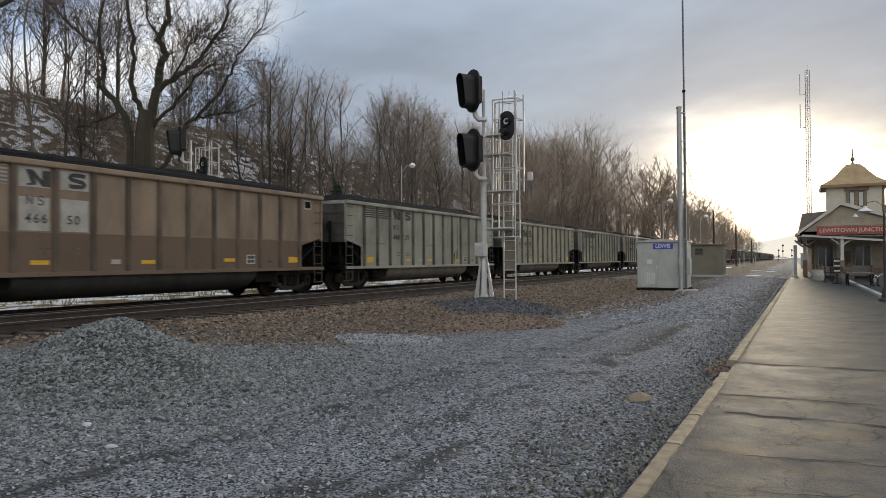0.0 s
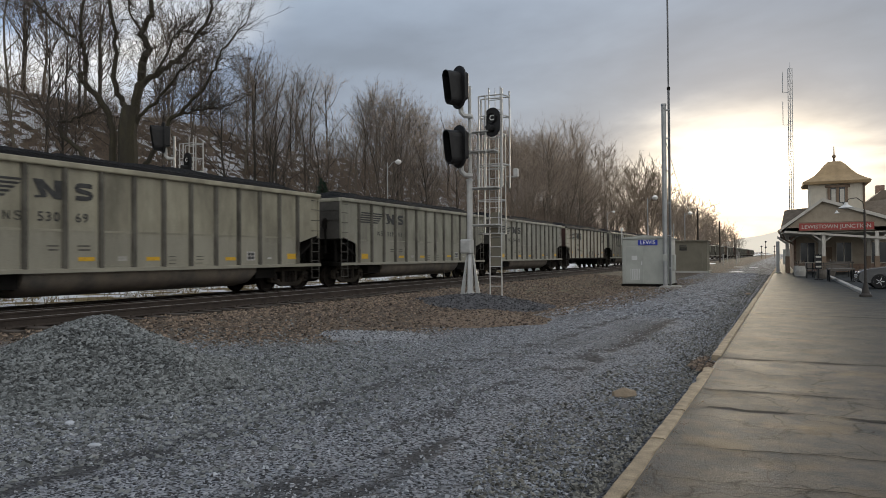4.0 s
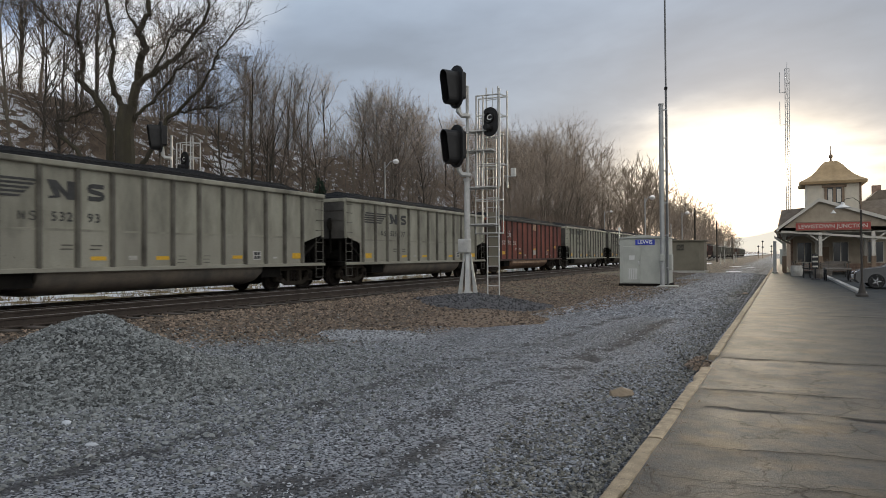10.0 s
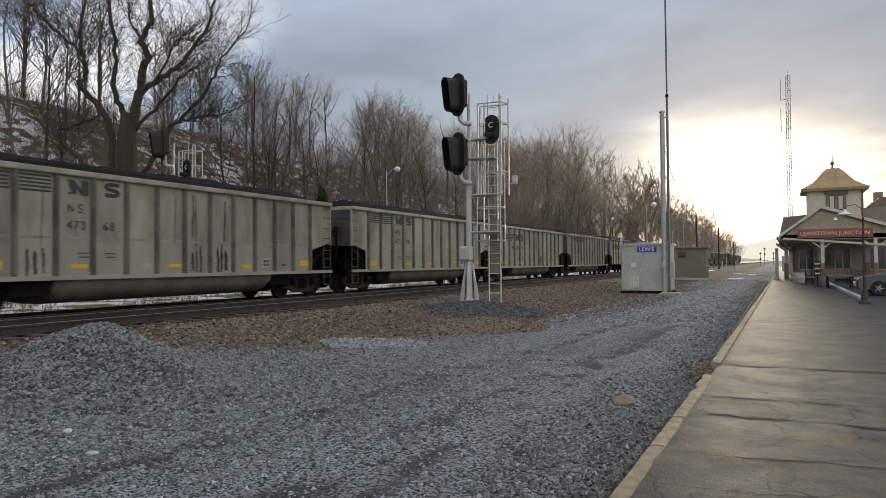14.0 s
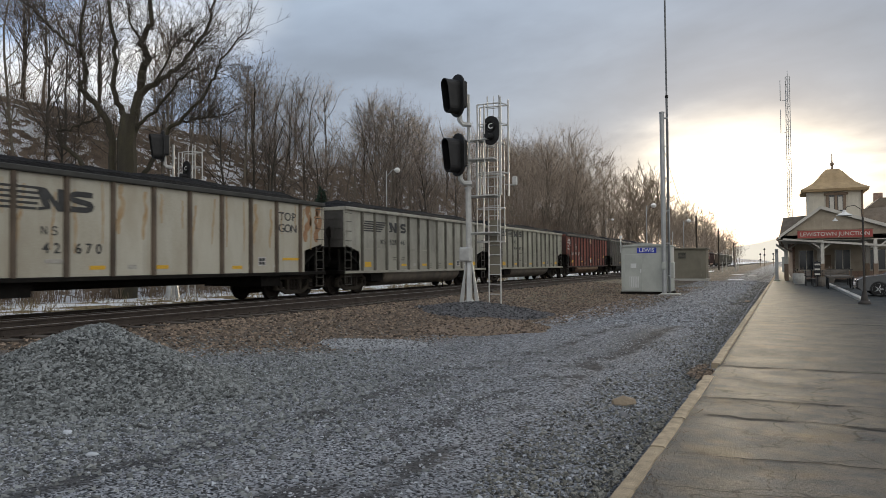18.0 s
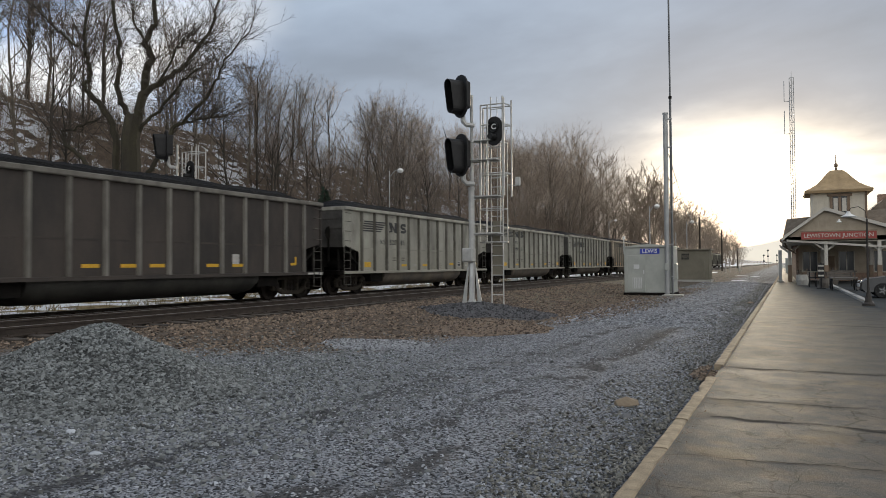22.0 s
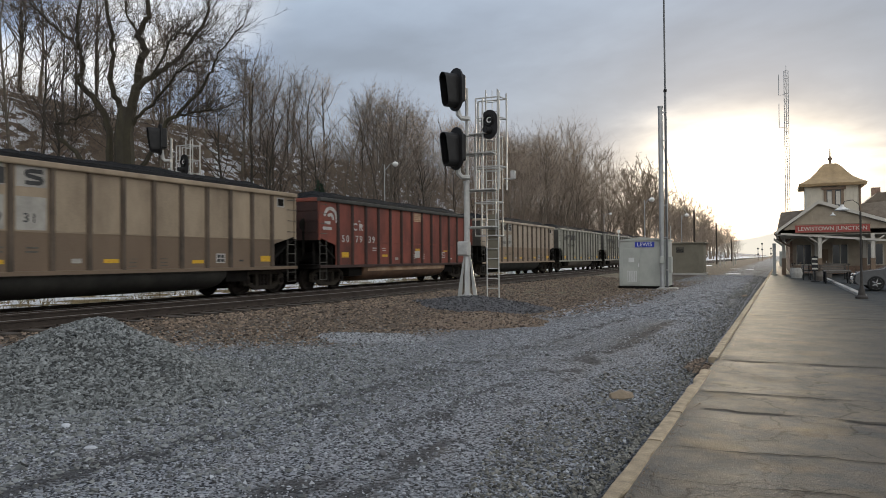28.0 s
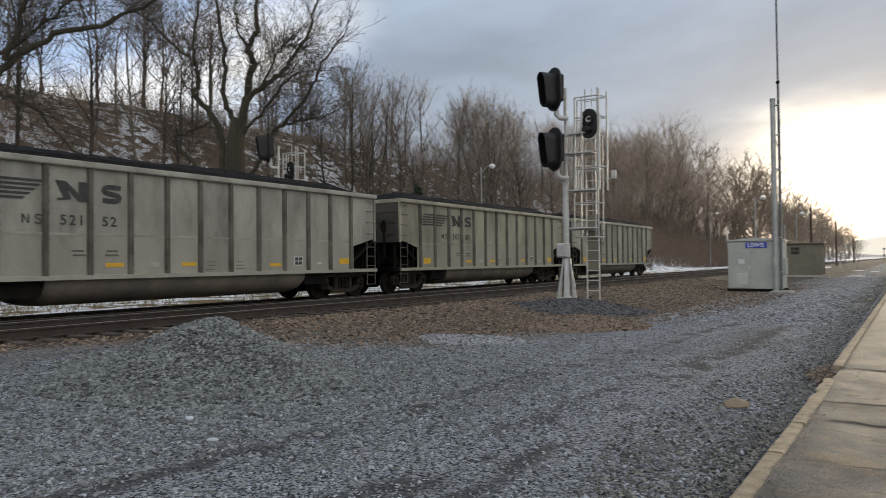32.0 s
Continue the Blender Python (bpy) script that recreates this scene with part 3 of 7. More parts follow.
        fs = [(r * n + i, r * n + (i + 1) % n, r * n + n + (i + 1) % n, r * n + n + i) for r in range(len(rings) - 1) for i in range(n)]
        if caps:
            fs += [tuple(range(n - 1, -1, -1)), tuple(range((len(rings) - 1) * n, len(rings) * n))]
        return self.add(vs, fs)

    def lathe(self, prof, n=16, c=(0, 0, 0), axis="z"):
        put = {"x": lambda r, a, h: (h, r * math.cos(a), r * math.sin(a)), "z": lambda r, a, h: (r * math.cos(a), r * math.sin(a), h)}[axis]
        rings = [[tuple(Vector(c) + Vector(put(max(r, 0.0005), 2 * math.pi * k / n, h))) for k in range(n)] for r, h in prof]
        return self.loft(rings)

    def mesh(self, name, smooth=False):
        me = bpy.data.meshes.new(name)
        me.from_pydata(self.v, [], self.f)
        bm = bmesh.new()
        bm.from_mesh(me)
        bmesh.ops.recalc_face_normals(bm, faces=bm.faces)
        bm.to_mesh(me)
        bm.free()
        if smooth:
            me.polygons.foreach_set("use_smooth", [True] * len(me.polygons))
            me.set_sharp_from_angle(angle=radians(40))
        return me


def array_mesh(name, verts, faces):
    """A mesh from numpy arrays of corners and equal-sized faces."""
    me = bpy.data.meshes.new(name)
    n, k = faces.shape
    me.vertices.add(len(verts))
    me.vertices.foreach_set("co", verts.astype(np.float32).ravel())
    me.loops.add(n * k)
    me.loops.foreach_set("vertex_index", faces.astype(np.int32).ravel())
    me.polygons.add(n)
    me.polygons.foreach_set("loop_start", np.arange(0, n * k, k, dtype=np.int32))
    me.polygons.foreach_set("use_smooth", [False] * n)
    me.update(calc_edges=True)
    return me


def part(name, data, material, parent=None, label="", m=None, smooth=False):
    me = data.mesh(name, smooth) if isinstance(data, Mb) else data
    if not me.materials:
        me.materials.append(material)
    ob = new(name, me)
    if me.materials[0] != material:
        ob.material_slots[0].link = "OBJECT"
        ob.material_slots[0].material = material
    if parent:
        ob.parent = parent
    if m is not None:
        ob.matrix_basis = m
    return tagged(ob, label) if label else ob


def thing(name, m, label, category, group="", kind=""):
    ob = new(name)
    ob.empty_display_size = 0.2
    ob.matrix_basis = m
    return tagged(ob, label, category, group, kind)


TEXTS = {}


def text_mesh(s, size):
    """Letters as a thin mesh, standing in the plane x = 0 and read along +y."""
    if (s, size) not in TEXTS:
        cu = bpy.data.curves.new("letters", "FONT")
        cu.body, cu.size, cu.align_x, cu.align_y, cu.extrude, cu.resolution_u, cu.offset = s, size, "CENTER", "CENTER", 0.003, 3, 0.012 * size
        ob = new("letters", cu)
        me = bpy.data.meshes.new_from_object(ob.evaluated_get(bpy.context.evaluated_depsgraph_get()))
        bpy.data.objects.remove(ob)
        bpy.data.curves.remove(cu)
        me.materials.clear()
        me.transform(Matrix(((0, 0, 1, 0), (1, 0, 0, 0), (0, 1, 0, 0), (0, 0, 0, 1))))
        TEXTS[(s, size)] = me
    return TEXTS[(s, size)]


def smooth(a, b, x):
    u = min(max((x - a) / (b - a), 0.0), 1.0)
    return u * u * (3 - 2 * u)


def kerb_x(y):
    return -1.10 + 0.0082 * y - 0.00002 * y * y - 0.05 * smooth(9.0, 3.0, y)


def border_x(y):
    """Where the grey yard gravel gives way to brown ballast."""
    return -11.4 + 4.6 * smooth(4.5, 12.5, y) + 2.4 * smooth(11.0, 24.0, y)


# ---- ground ----
def gz(x, y):
    """Height of the ground."""
    if x > -1:
        return -0.06
    z = 0.30 * smooth(-7.3, -11.2, x) - 0.14 * smooth(-14.8, -16.2, x) - 0.12 * smooth(-19.5, -21.5, x)
    crest = 14.8 - 4.6 * smooth(90, 210, y) - 4.0 * smooth(250, 500, y)
    start = -29 - 3 * math.sin(y * 0.05) * smooth(0, 60, y)
    up = smooth(start, -54, x)
    rough = noise.noise(Vector((x * 0.09, y * 0.09, 3.1))) * 1.1 + noise.noise(Vector((x * 0.35, y * 0.35, 8.1))) * 0.3
    z += crest * up + rough * smooth(start, start - 8, x)
    z += noise.noise(Vector((x * 0.45, y * 0.3, 0.7))) * 0.035 * smooth(-1, -3, x)
    return z


def axis_steps(fine_lo, fine_hi, step, far):
    out = list(np.arange(fine_lo, fine_hi, step))
    d, x = step, fine_hi
    while x < far[1]:
        out.append(x)
        d *= 1.18
        x += d
    out.append(far[1])
    d, x = step, fine_lo - step
    while x > far[0]:
        out.append(x)
        d *= 1.18
        x -= d
    out.append(far[0])
    return np.array(sorted(out))


def build_ground():
    xs, ys = axis_steps(-32, -0.5, 0.45, (-2200, 2200)), axis_steps(0, 60, 0.7, (-1500, 4200))
    gx, gy = np.meshgrid(xs, ys)
    z = np.array([gz(float(a), float(b)) for a, b in zip(gx.ravel(), gy.ravel())])
    nx, ny = len(xs), len(ys)
    i = (np.arange(ny - 1)[:, None] * nx + np.arange(nx - 1)[None]).ravel()
    me = array_mesh("ground", np.c_[gx.ravel(), gy.ravel(), z], np.c_[i, i + 1, i + nx + 1, i + nx])
    me.polygons.foreach_set("use_smooth", [True] * len(me.polygons))
    part("ground", me, GROUND)
    tagged(bpy.data.objects["ground"], "gravel rail yard and snowy wooded bank", "ground", "", "structure")


build_ground()


# ---- loose stones ----
def stones(name, pos, size, material, label, category, kind="stuff", parent=None, seed=1):
    """Crushed stones: jittered six-cornered lumps, joined."""
    rs = np.random.RandomState(seed)
    n = len(pos)
    base = np.array([[1, 0, 0], [-1, 0, 0], [0, 1, 0], [0, -1, 0], [0, 0, 1], [0, 0, -1]], float)
    fs = np.array([[0, 2, 4], [2, 1, 4], [1, 3, 4], [3, 0, 4], [2, 0, 5], [1, 2, 5], [3, 1, 5], [0, 3, 5]])
    v = base[None] * (0.6 + 0.7 * rs.rand(n, 6, 1)) + rs.normal(0, 0.22, (n, 6, 3))
    v *= (0.75 + 0.6 * rs.rand(n, 1, 3))
    a, b = rs.rand(n) * 6.283, rs.rand(n) * 6.283
    ca, sa, cb, sb = np.cos(a), np.sin(a), np.cos(b), np.sin(b)
    x, y, z = v[..., 0].copy(), v[..., 1].copy(), v[..., 2].copy()
    x, y = x * ca[:, None] - y * sa[:, None], x * sa[:, None] + y * ca[:, None]
    y, z = y * cb[:, None] - z * sb[:, None], y * sb[:, None] + z * cb[:, None]
    z *= 0.75
    v = np.stack([x, y, z], -1) * size[:, None, None] + pos[:, None]
    f = fs[None] + (np.arange(n) * 6)[:, None, None]
    me = array_mesh(name, v.reshape(-1, 3), f.reshape(-1, 3))
    ob = part(name, me, material, parent)
    return tagged(ob, label, category, "", kind) if not parent else ob


def scatter(n, x0, x1, y0, y1, seed, near=None):
    rs = np.random.RandomState(seed)
    y = y0 + (y1 - y0) * rs.rand(n) ** (near or 1.0)
    return x0 + (x1 - x0) * rs.rand(n), y


def yard_stones():
    rs = np.random.RandomState(5)
    # grey yard gravel, thickest where the camera stands
    x, y = scatter(96000, -9.5, -1.0, 1.6, 24.0, 2, 1.9)
    keep = (x < np.array([kerb_x(q) for q in y]) - 0.12) & (x > np.array([border_x(q) for q in y]) - 0.6)
    for a, k, wide in ((3.42, 0.062, 0.3), (5.05, 0.085, 0.24), (2.75, 0.02, 0.13)):
        clump = np.array([noise.noise(Vector((p * 1.3, q * 0.5, a))) for p, q in zip(x, y)])
        keep &= (np.abs(x + a - k * y + 0.25 * clump) > wide) | (rs.rand(len(x)) < 0.6 + 0.9 * clump)
    x, y = x[keep], y[keep]
    z = np.array([gz(a, b) for a, b in zip(x, y)])
    stones("gravel", np.c_[x, y, z], 0.007 + 0.014 * rs.rand(len(x)) ** 2.6, STONE[0], "loose grey crushed gravel over the yard", "gravel", seed=3)
    # coarser stones along the kerb
    x, y = scatter(22000, 0, 1, 2.5, 60.0, 7, 2.6)
    x = np.array([kerb_x(q) for q in y]) - 0.0 - 1.25 * rs.rand(len(x)) ** 1.5 * np.array([0.8 + 0.7 * noise.noise(Vector((q * 0.4, 3.0, 1.0))) for q in y])
    z = np.array([gz(a, b) for a, b in zip(x, y)])
    stones("kerbside_gravel", np.c_[x, y, z + 0.004], 0.007 + 0.017 * rs.rand(len(x)) ** 2.5, STONE[5], "coarse olive grey gravel along the kerb", "gravel", seed=4)
    # stray dirt and grit on the platform edge
    x, y = scatter(1500, 0, 1, 2.5, 30.0, 17, 1.6)
    x = np.array([kerb_x(q) for q in y]) + 0.185 + 0.10 * rs.rand(len(x)) ** 2.5
    stones("edge_grit", np.c_[x, y, x * 0 + 0.002], 0.0025 + 0.0035 * rs.rand(len(x)) ** 2, ROCKT, "brown dirt and grit along the kerb joint", "grit", seed=14)
    # coarser gravel farther along the yard
    x, y = scatter(11000, -6.0, -1.6, 18.0, 62.0, 19, 1.3)
    z = np.array([gz(a, b) for a, b in zip(x, y)])
    stones("far_gravel", np.c_[x, y, z], 0.016 + 0.022 * rs.rand(len(x)), STONE[0], "grey gravel along the yard road", "gravel", seed=15)
    # brown ballast
    x, y = scatter(42000, -12.4, -4.2, 2.0, 46.0, 9, 1.3)
    keep = rs.rand(len(x)) < np.clip((np.array([border_x(q) for q in y]) + 0.5 - x) / 1.4, 0, 1)
    x, y = x[keep], y[keep]
    z = np.array([gz(a, b) for a, b in zip(x, y)])
    stones("ballast", np.c_[x, y, z], 0.022 + 0.026 * rs.rand(len(x)), STONE[2], "rust-brown track ballast stones", "ballast", seed=6)
    # greenish spill round the pile
    x, y = rs.normal(-6.9, 1.6, 16000), rs.normal(6.2, 2.4, 16000)
    keep = (x < -2.2) & (x > -10.5) & (y > 1.0)
    x, y = x[keep], y[keep]
    z = np.array([gz(a, b) for a, b in zip(x, y)])
    stones("spilled_gravel", np.c_[x, y, z], 0.014 + 0.022 * rs.rand(len(x)), STONE[1], "grey green gravel spilled round the pile", "gravel", seed=8)


yard_stones()


def pile(name, cx, cy, rx, ry, h, material, label, count, size, seed, power=1.0, turn=0.0):
    """A heap of stones on the ground: a lumpy core with stones on it."""
    t = thing(name, pose(cx, cy, 0), label, "gravel pile")
    rs = np.random.RandomState(seed)
    ct, st = math.cos(turn), math.sin(turn)

    def top(u, v):
        r = math.hypot(u / rx, v / ry)
        r *= 1 + 0.18 * noise.noise(Vector((u * 1.1 + seed, v * 1.1, 2.0)))
        if power < 0:
            return h * (math.exp(-(r * 1.72) ** 2) - 0.05) * (1 + 0.10 * noise.noise(Vector((u * 2.3, v * 2.3, seed))))
        return h * max(0.0, 1 - r ** power) ** 1.15 * (1 + 0.12 * noise.noise(Vector((u * 2.3, v * 2.3, seed))))

    n = 30
    verts, faces = [], []
    for j in range(n):
        for i in range(n):
            u, v = (i / (n - 1) * 2 - 1) * rx * 1.25, (j / (n - 1) * 2 - 1) * ry * 1.25
            x, y = u * ct - v * st, u * st + v * ct
            hh = top(u, v)
            verts.append((x, y, gz(cx + x, cy + y) + (hh if hh > 0.01 else -0.05)))
    faces = [(j * n + i, j * n + i + 1, j * n + n + i + 1, j * n + n + i) for j in range(n - 1) for i in range(n - 1)]
    me = bpy.data.meshes.new("core")
    me.from_pydata(verts, [], faces)
    part("core", me, PITD if h > 0.5 or rx < 0.5 else material, t)
    u, v = rs.uniform(-1.1, 1.1, count) * rx, rs.uniform(-1.1, 1.1, count) * ry
    hs = np.array([top(a, b) for a, b in zip(u, v)])
    k = (hs > 0.012)
    u, v, hs = u[k], v[k], hs[k]
    x, y = u * ct - v * st, u * st + v * ct
    z = np.array([gz(cx + a, cy + b) for a, b in zip(x, y)]) + hs
    ob = stones("stone_layer", np.c_[x, y, z], size * (0.5 + rs.rand(len(x))), material, "", "", "", t, seed)
    tagged(ob, "", "", "", "stuff")
    return t


pile("gravel_pile", -8.18, 6.06, 2.15, 2.1, 0.81, STONE[1], "cone of grey green crushed stone beside the track", 44000, 0.0235, 11, -1.0)
pile("dark_mound", -8.2, 19.4, 2.1, 1.7, 0.38, STONE[3], "low mound of dark fine gravel at the signal foot", 6000, 0.03, 12, 1.5, 0.3)
pile("brown_mound", -6.6, 15.4, 1.7, 1.6, 0.27, STONE[2], "low brown ballast mound below the signal", 4500, 0.028, 13, 1.5)
pile("pale_patch", -7.25, 11.6, 1.25, 0.75, 0.06, STONE[4], "flattened patch of pale grey gravel", 3000, 0.02, 14, 3.0, 0.48)


def rock(name, x, y, sx, sy, sz, material, label, seed):
    bm = bmesh.new()
    bmesh.ops.create_icosphere(bm, subdivisions=2, radius=1.0)
    for v in bm.verts:
        v.co *= 1 + 0.28 * noise.noise(v.co * 1.3 + Vector((seed, 0, 0)))
        v.co = Vector((v.co.x * sx, v.co.y * sy, max(v.co.z, -0.3) * sz))
    me = bpy.data.meshes.new(name)
    bm.to_mesh(me)
    bm.free()
    ob = part(name, me, material)
    ob.matrix_basis = pose(x, y, gz(x, y) + 0.2 * sz, 0, 0, seed * 40)
    return tagged(ob, label, "rock")


rock("rock", -1.61, 7.83, 0.15, 0.10, 0.075, ROCKT, "pale tan rock lying on the gravel", 1)
rock("rock", -1.48, 7.2, 0.06, 0.05, 0.045, STONE[3], "small dark rock lying in the gravel", 2)
rock("rock", -2.9, 4.75, 0.035, 0.03, 0.035, STONE[3], "small dark lump of coal on the gravel", 3)
rock("rock", -6.2, 4.3, 0.07, 0.045, 0.025, STONE[0], "flat pale stone before the gravel pile", 4)
rock("rock", -5.3, 3.9, 0.055, 0.04, 0.02, STONE[0], "flat pale stone on the yard gravel", 5)
rock("rock", -1.15, 29.5, 0.12, 0.10, 0.06, ROCKT, "pale stone beside the kerb", 6)


pile("kerb_rubble", -1.0, 10.55, 0.22, 0.75, 0.05, STONE[2], "tan rubble where the kerb has broken away", 900, 0.022, 15, 2.0)


# ---- platform ----
def platform():
    p = thing("platform", Matrix(), "patched damp asphalt platform with cracks", "platform", "", "structure")
    mb = Mb()
    ys = [-14, 0, 30, 60, 100, 160, 240]
    n = len(ys)
    vs = [(kerb_x(y) + 0.175, y, z) for z in (-0.25, 0.0) for y in ys] + [(14.0, y, z) for z in (-0.25, 0.0) for y in ys]
    mb.add(vs, [(n + i, n + i + 1, 3 * n + i + 1, 3 * n + i) for i in range(n - 1)]
           + [(i, i + 1, n + i + 1, n + i) for i in range(n - 1)] + [(0, n, 3 * n, 2 * n)])
    part("slab", mb, ASPHALT, p)
    # cracks across the slab and along it
    def crack(path, w, k):
        up, lo = [], []
        for i, (x, y) in enumerate(path):
            x0_, y0_ = path[max(i - 1, 0)]
            x1_, y1_ = path[min(i + 1, len(path) - 1)]
            d = max(math.hypot(x1_ - x0_, y1_ - y0_), 1e-6)
            h = 1.5 * w * (0.12 + 1.5 * max(0.0, 0.22 + noise.noise(Vector((x * 1.7, y * 1.7, k * 3.0)))) + 0.25 * abs(noise.noise(Vector((x * 14, y * 14, 7)))))
            up.append((x - (y1_ - y0_) / d * h, y + (x1_ - x0_) / d * h))
            lo.append((x + (y1_ - y0_) / d * h, y - (x1_ - x0_) / d * h))
        m = len(path) - 1
        mb = Mb().add([(x, y, 0.004) for x, y in up] + [(x, y, 0.004) for x, y in lo], [(i, m + 1 + i, m + 2 + i, i + 1) for i in range(m)])
        part("crack", mb, TAR, p)

    for k, (y0, x0, x1, w, sk) in enumerate(((6.05, -0.8, 5.5, 0.014, 0.06), (7.65, -0.7, 6, 0.032, -0.03), (8.62, -0.85, 6, 0.018, 0.05), (11.35, -0.9, 7, 0.045, -0.01), (6.95, 1.1, 6, 0.012, -0.06),
                                              (12.2, -0.75, -0.2, 0.02, -0.2), (20.1, -0.6, 9, 0.05, -0.15), (25.0, -0.5, 9, 0.03, 0.0), (33.0, -0.4, 9, 0.04, 0.0), (42.0, -0.4, 9, 0.05, 0.0), (5.1, -0.9, 3.0, 0.006, 0.1))):
        path = []
        for i in range(201):
            x = x0 + (x1 - x0) * i / 200
            path.append((x, y0 + sk * (x - x0) + 0.10 * noise.noise(Vector((x * 1.3, k * 5.0, 0))) + 0.05 * noise.noise(Vector((x * 5, k * 5.0, 2))) + 0.03 * noise.noise(Vector((x * 17, k * 5.0, 4)))))
        crack(path, w, k)
    # short wandering cracks branching off the long ones
    rs = random.Random(4)
    for k in range(46):
        x, y = rs.uniform(-0.75, 2.6), rs.choice((5.2, 6.1, 7.6, 7.7, 8.6, 8.7, 11.3)) + rs.gauss(0, 0.16)
        a = rs.uniform(-0.6, 0.6) if rs.random() < 0.7 else rs.uniform(1.2, 1.9)
        path = []
        for i in range(rs.randrange(12, 34)):
            path.append((x, y))
            a += rs.gauss(0, 0.28)
            x, y = x + 0.03 * math.cos(a), y + 0.03 * math.sin(a)
            if x < -0.8:
                break
        if len(path) > 4:
            crack(path, 0.0026, 30 + k)
    crack([(0.16 + 0.12 * noise.noise(Vector((y * 1.8, 1, 1))) + 0.05 * noise.noise(Vector((y * 9, 1, 1))) - 0.02 * y, y) for y in np.linspace(2.5, 8.2, 90)], 0.0014, 90)
    # kerb stones with chipped edges
    y, i = -8.0, 0
    rs = random.Random(9)
    while y < 120:
        ln = rs.choice((1.2, 1.5, 1.9, 2.3)) if y < 10 else rs.choice((2.4, 3.0, 3.4))
        if 10.15 < y < 11.3:
            y = 11.35
            continue
        if y < 10.15 < y + ln:
            ln = 10.2 - y
        hw, far = 0.068 + rs.uniform(-0.004, 0.004), y > 11
        prof = [(-hw, -0.26), (hw, -0.26), (hw, -0.012), (hw - 0.014, 0.0), (0.0, 0.003), (-hw + 0.014, 0.0), (-hw, -0.012)]
        n, rings = 18 if y < 25 else 4, []
        for q in range(n + 1):
            yy = (q / n - 0.5) * (ln - 0.016)
            ring = []
            for a, b in prof:
                chip = max(0.0, noise.noise(Vector((a * 12 + i * 3.1, yy * 2.6, 1.0))) - 0.3) * 0.07 + 0.004 * noise.noise(Vector((a * 9, yy * 11, i)))
                ring.append((a * (1 - chip / hw * (b > -0.1)), yy, b - (0.4 * chip if b > -0.1 else 0)))
            rings.append(ring)
        part("kerb_stone", Mb().loft(rings), KERB, p, "", pose(kerb_x(y + ln / 2) + 0.10 + rs.uniform(-0.004, 0.004), y + ln / 2, 0.035 if far else 0.012 + rs.uniform(-0.006, 0.006), rs.uniform(-0.2, 0.2), rs.uniform(-0.6, 0.6), -math.degrees(kerb_x(y + ln) - kerb_x(y)) / ln + rs.uniform(-0.1, 0.1)))
        y += ln
        i += 1
    # right-hand kerb between platform and parking place
    mb = Mb().box(2.95, 45.5, 0.05, 0.22, 30.5, 0.14, 0.02)
    part("parking_kerb", mb, CONC, p, "pale concrete kerb")
    return p


platform()


# ---- tracks ----
RAIL_PROF = [(-0.070, 0), (0.070, 0), (0.070, 0.012), (0.010, 0.03), (0.010, 0.125), (0.036, 0.135), (0.036, 0.168), (-0.036, 0.168), (-0.036, 0.135), (-0.010, 0.125), (-0.010, 0.03), (-0.070, 0.012)]


def track(xc, zt, y0, y1, label):
    """A track with its rail tops at height zt."""
    t = thing("railway_track", pose(xc, 0, zt), label, "railway track", "railway tracks", "structure")
    for s in (-1, 1):
        me = Mb().prism([(a + s * 0.7535, b - 0.168) for a, b in RAIL_PROF], y0, y1, "y").mesh("rail")
        part("rail", me, RAIL, t)
        part("rail_head", Mb().box(s * 0.7535, (y0 + y1) / 2, 0.001, 0.060, y1 - y0, 0.006), RAILTOP, t, "worn rail head")
    tie = Mb().box(0, 0, -0.26, 2.62, 0.23, 0.17, 0.012).mesh("tie")
    plate = Mb().box(0.7535, 0, -0.172, 0.34, 0.19, 0.02).box(-0.7535, 0, -0.172, 0.34, 0.19, 0.02)
    for x in (0.66, 0.85, -0.66, -0.85):
        plate.box(x, 0.04, -0.155, 0.03, 0.03, 0.05)
    plate = plate.mesh("tie_plates")
    rs, far, y = random.Random(3), Mb(), y0
    while y < y1:
        if -1 < y < 62:
            o = part("tie", tie, TIE, t, "", pose(rs.uniform(-0.06, 0.06), y, rs.uniform(-0.01, 0.01), 0, 0, rs.uniform(-1.2, 1.2)))
            part("tie_plates", plate, RAIL, t, "", pose(0, y, 0))
        else:
            far.box(0, y, -0.26, 2.62, 0.23, 0.17)
        y += 0.52
    o = part("far_ties", far, TIE, t)
    tagged(o, "", "", "", "stuff")
    return t


ZN, ZT = 0.53, 0.36
track(-13.2, ZN, -14, 900, "near main line track of rust-brown rails on timber ties")
track(-17.5, ZT, -14, 900, "main line track under the coal train")

# ---- coal train ----
XT, LCAR, NP = -17.5, 16.2, 14
HALF, TOPZ, SILL = 7.385, 3.67, 0.95
PITCH = 1.01
EDGES = [-HALF] + [PITCH * k for k in range(-6, 7)] + [HALF]
XS = 1.53


def pc(p_):
    """Middle of a side panel, counted from the leading end."""
    return (EDGES[p_ - 1] + EDGES[p_]) / 2



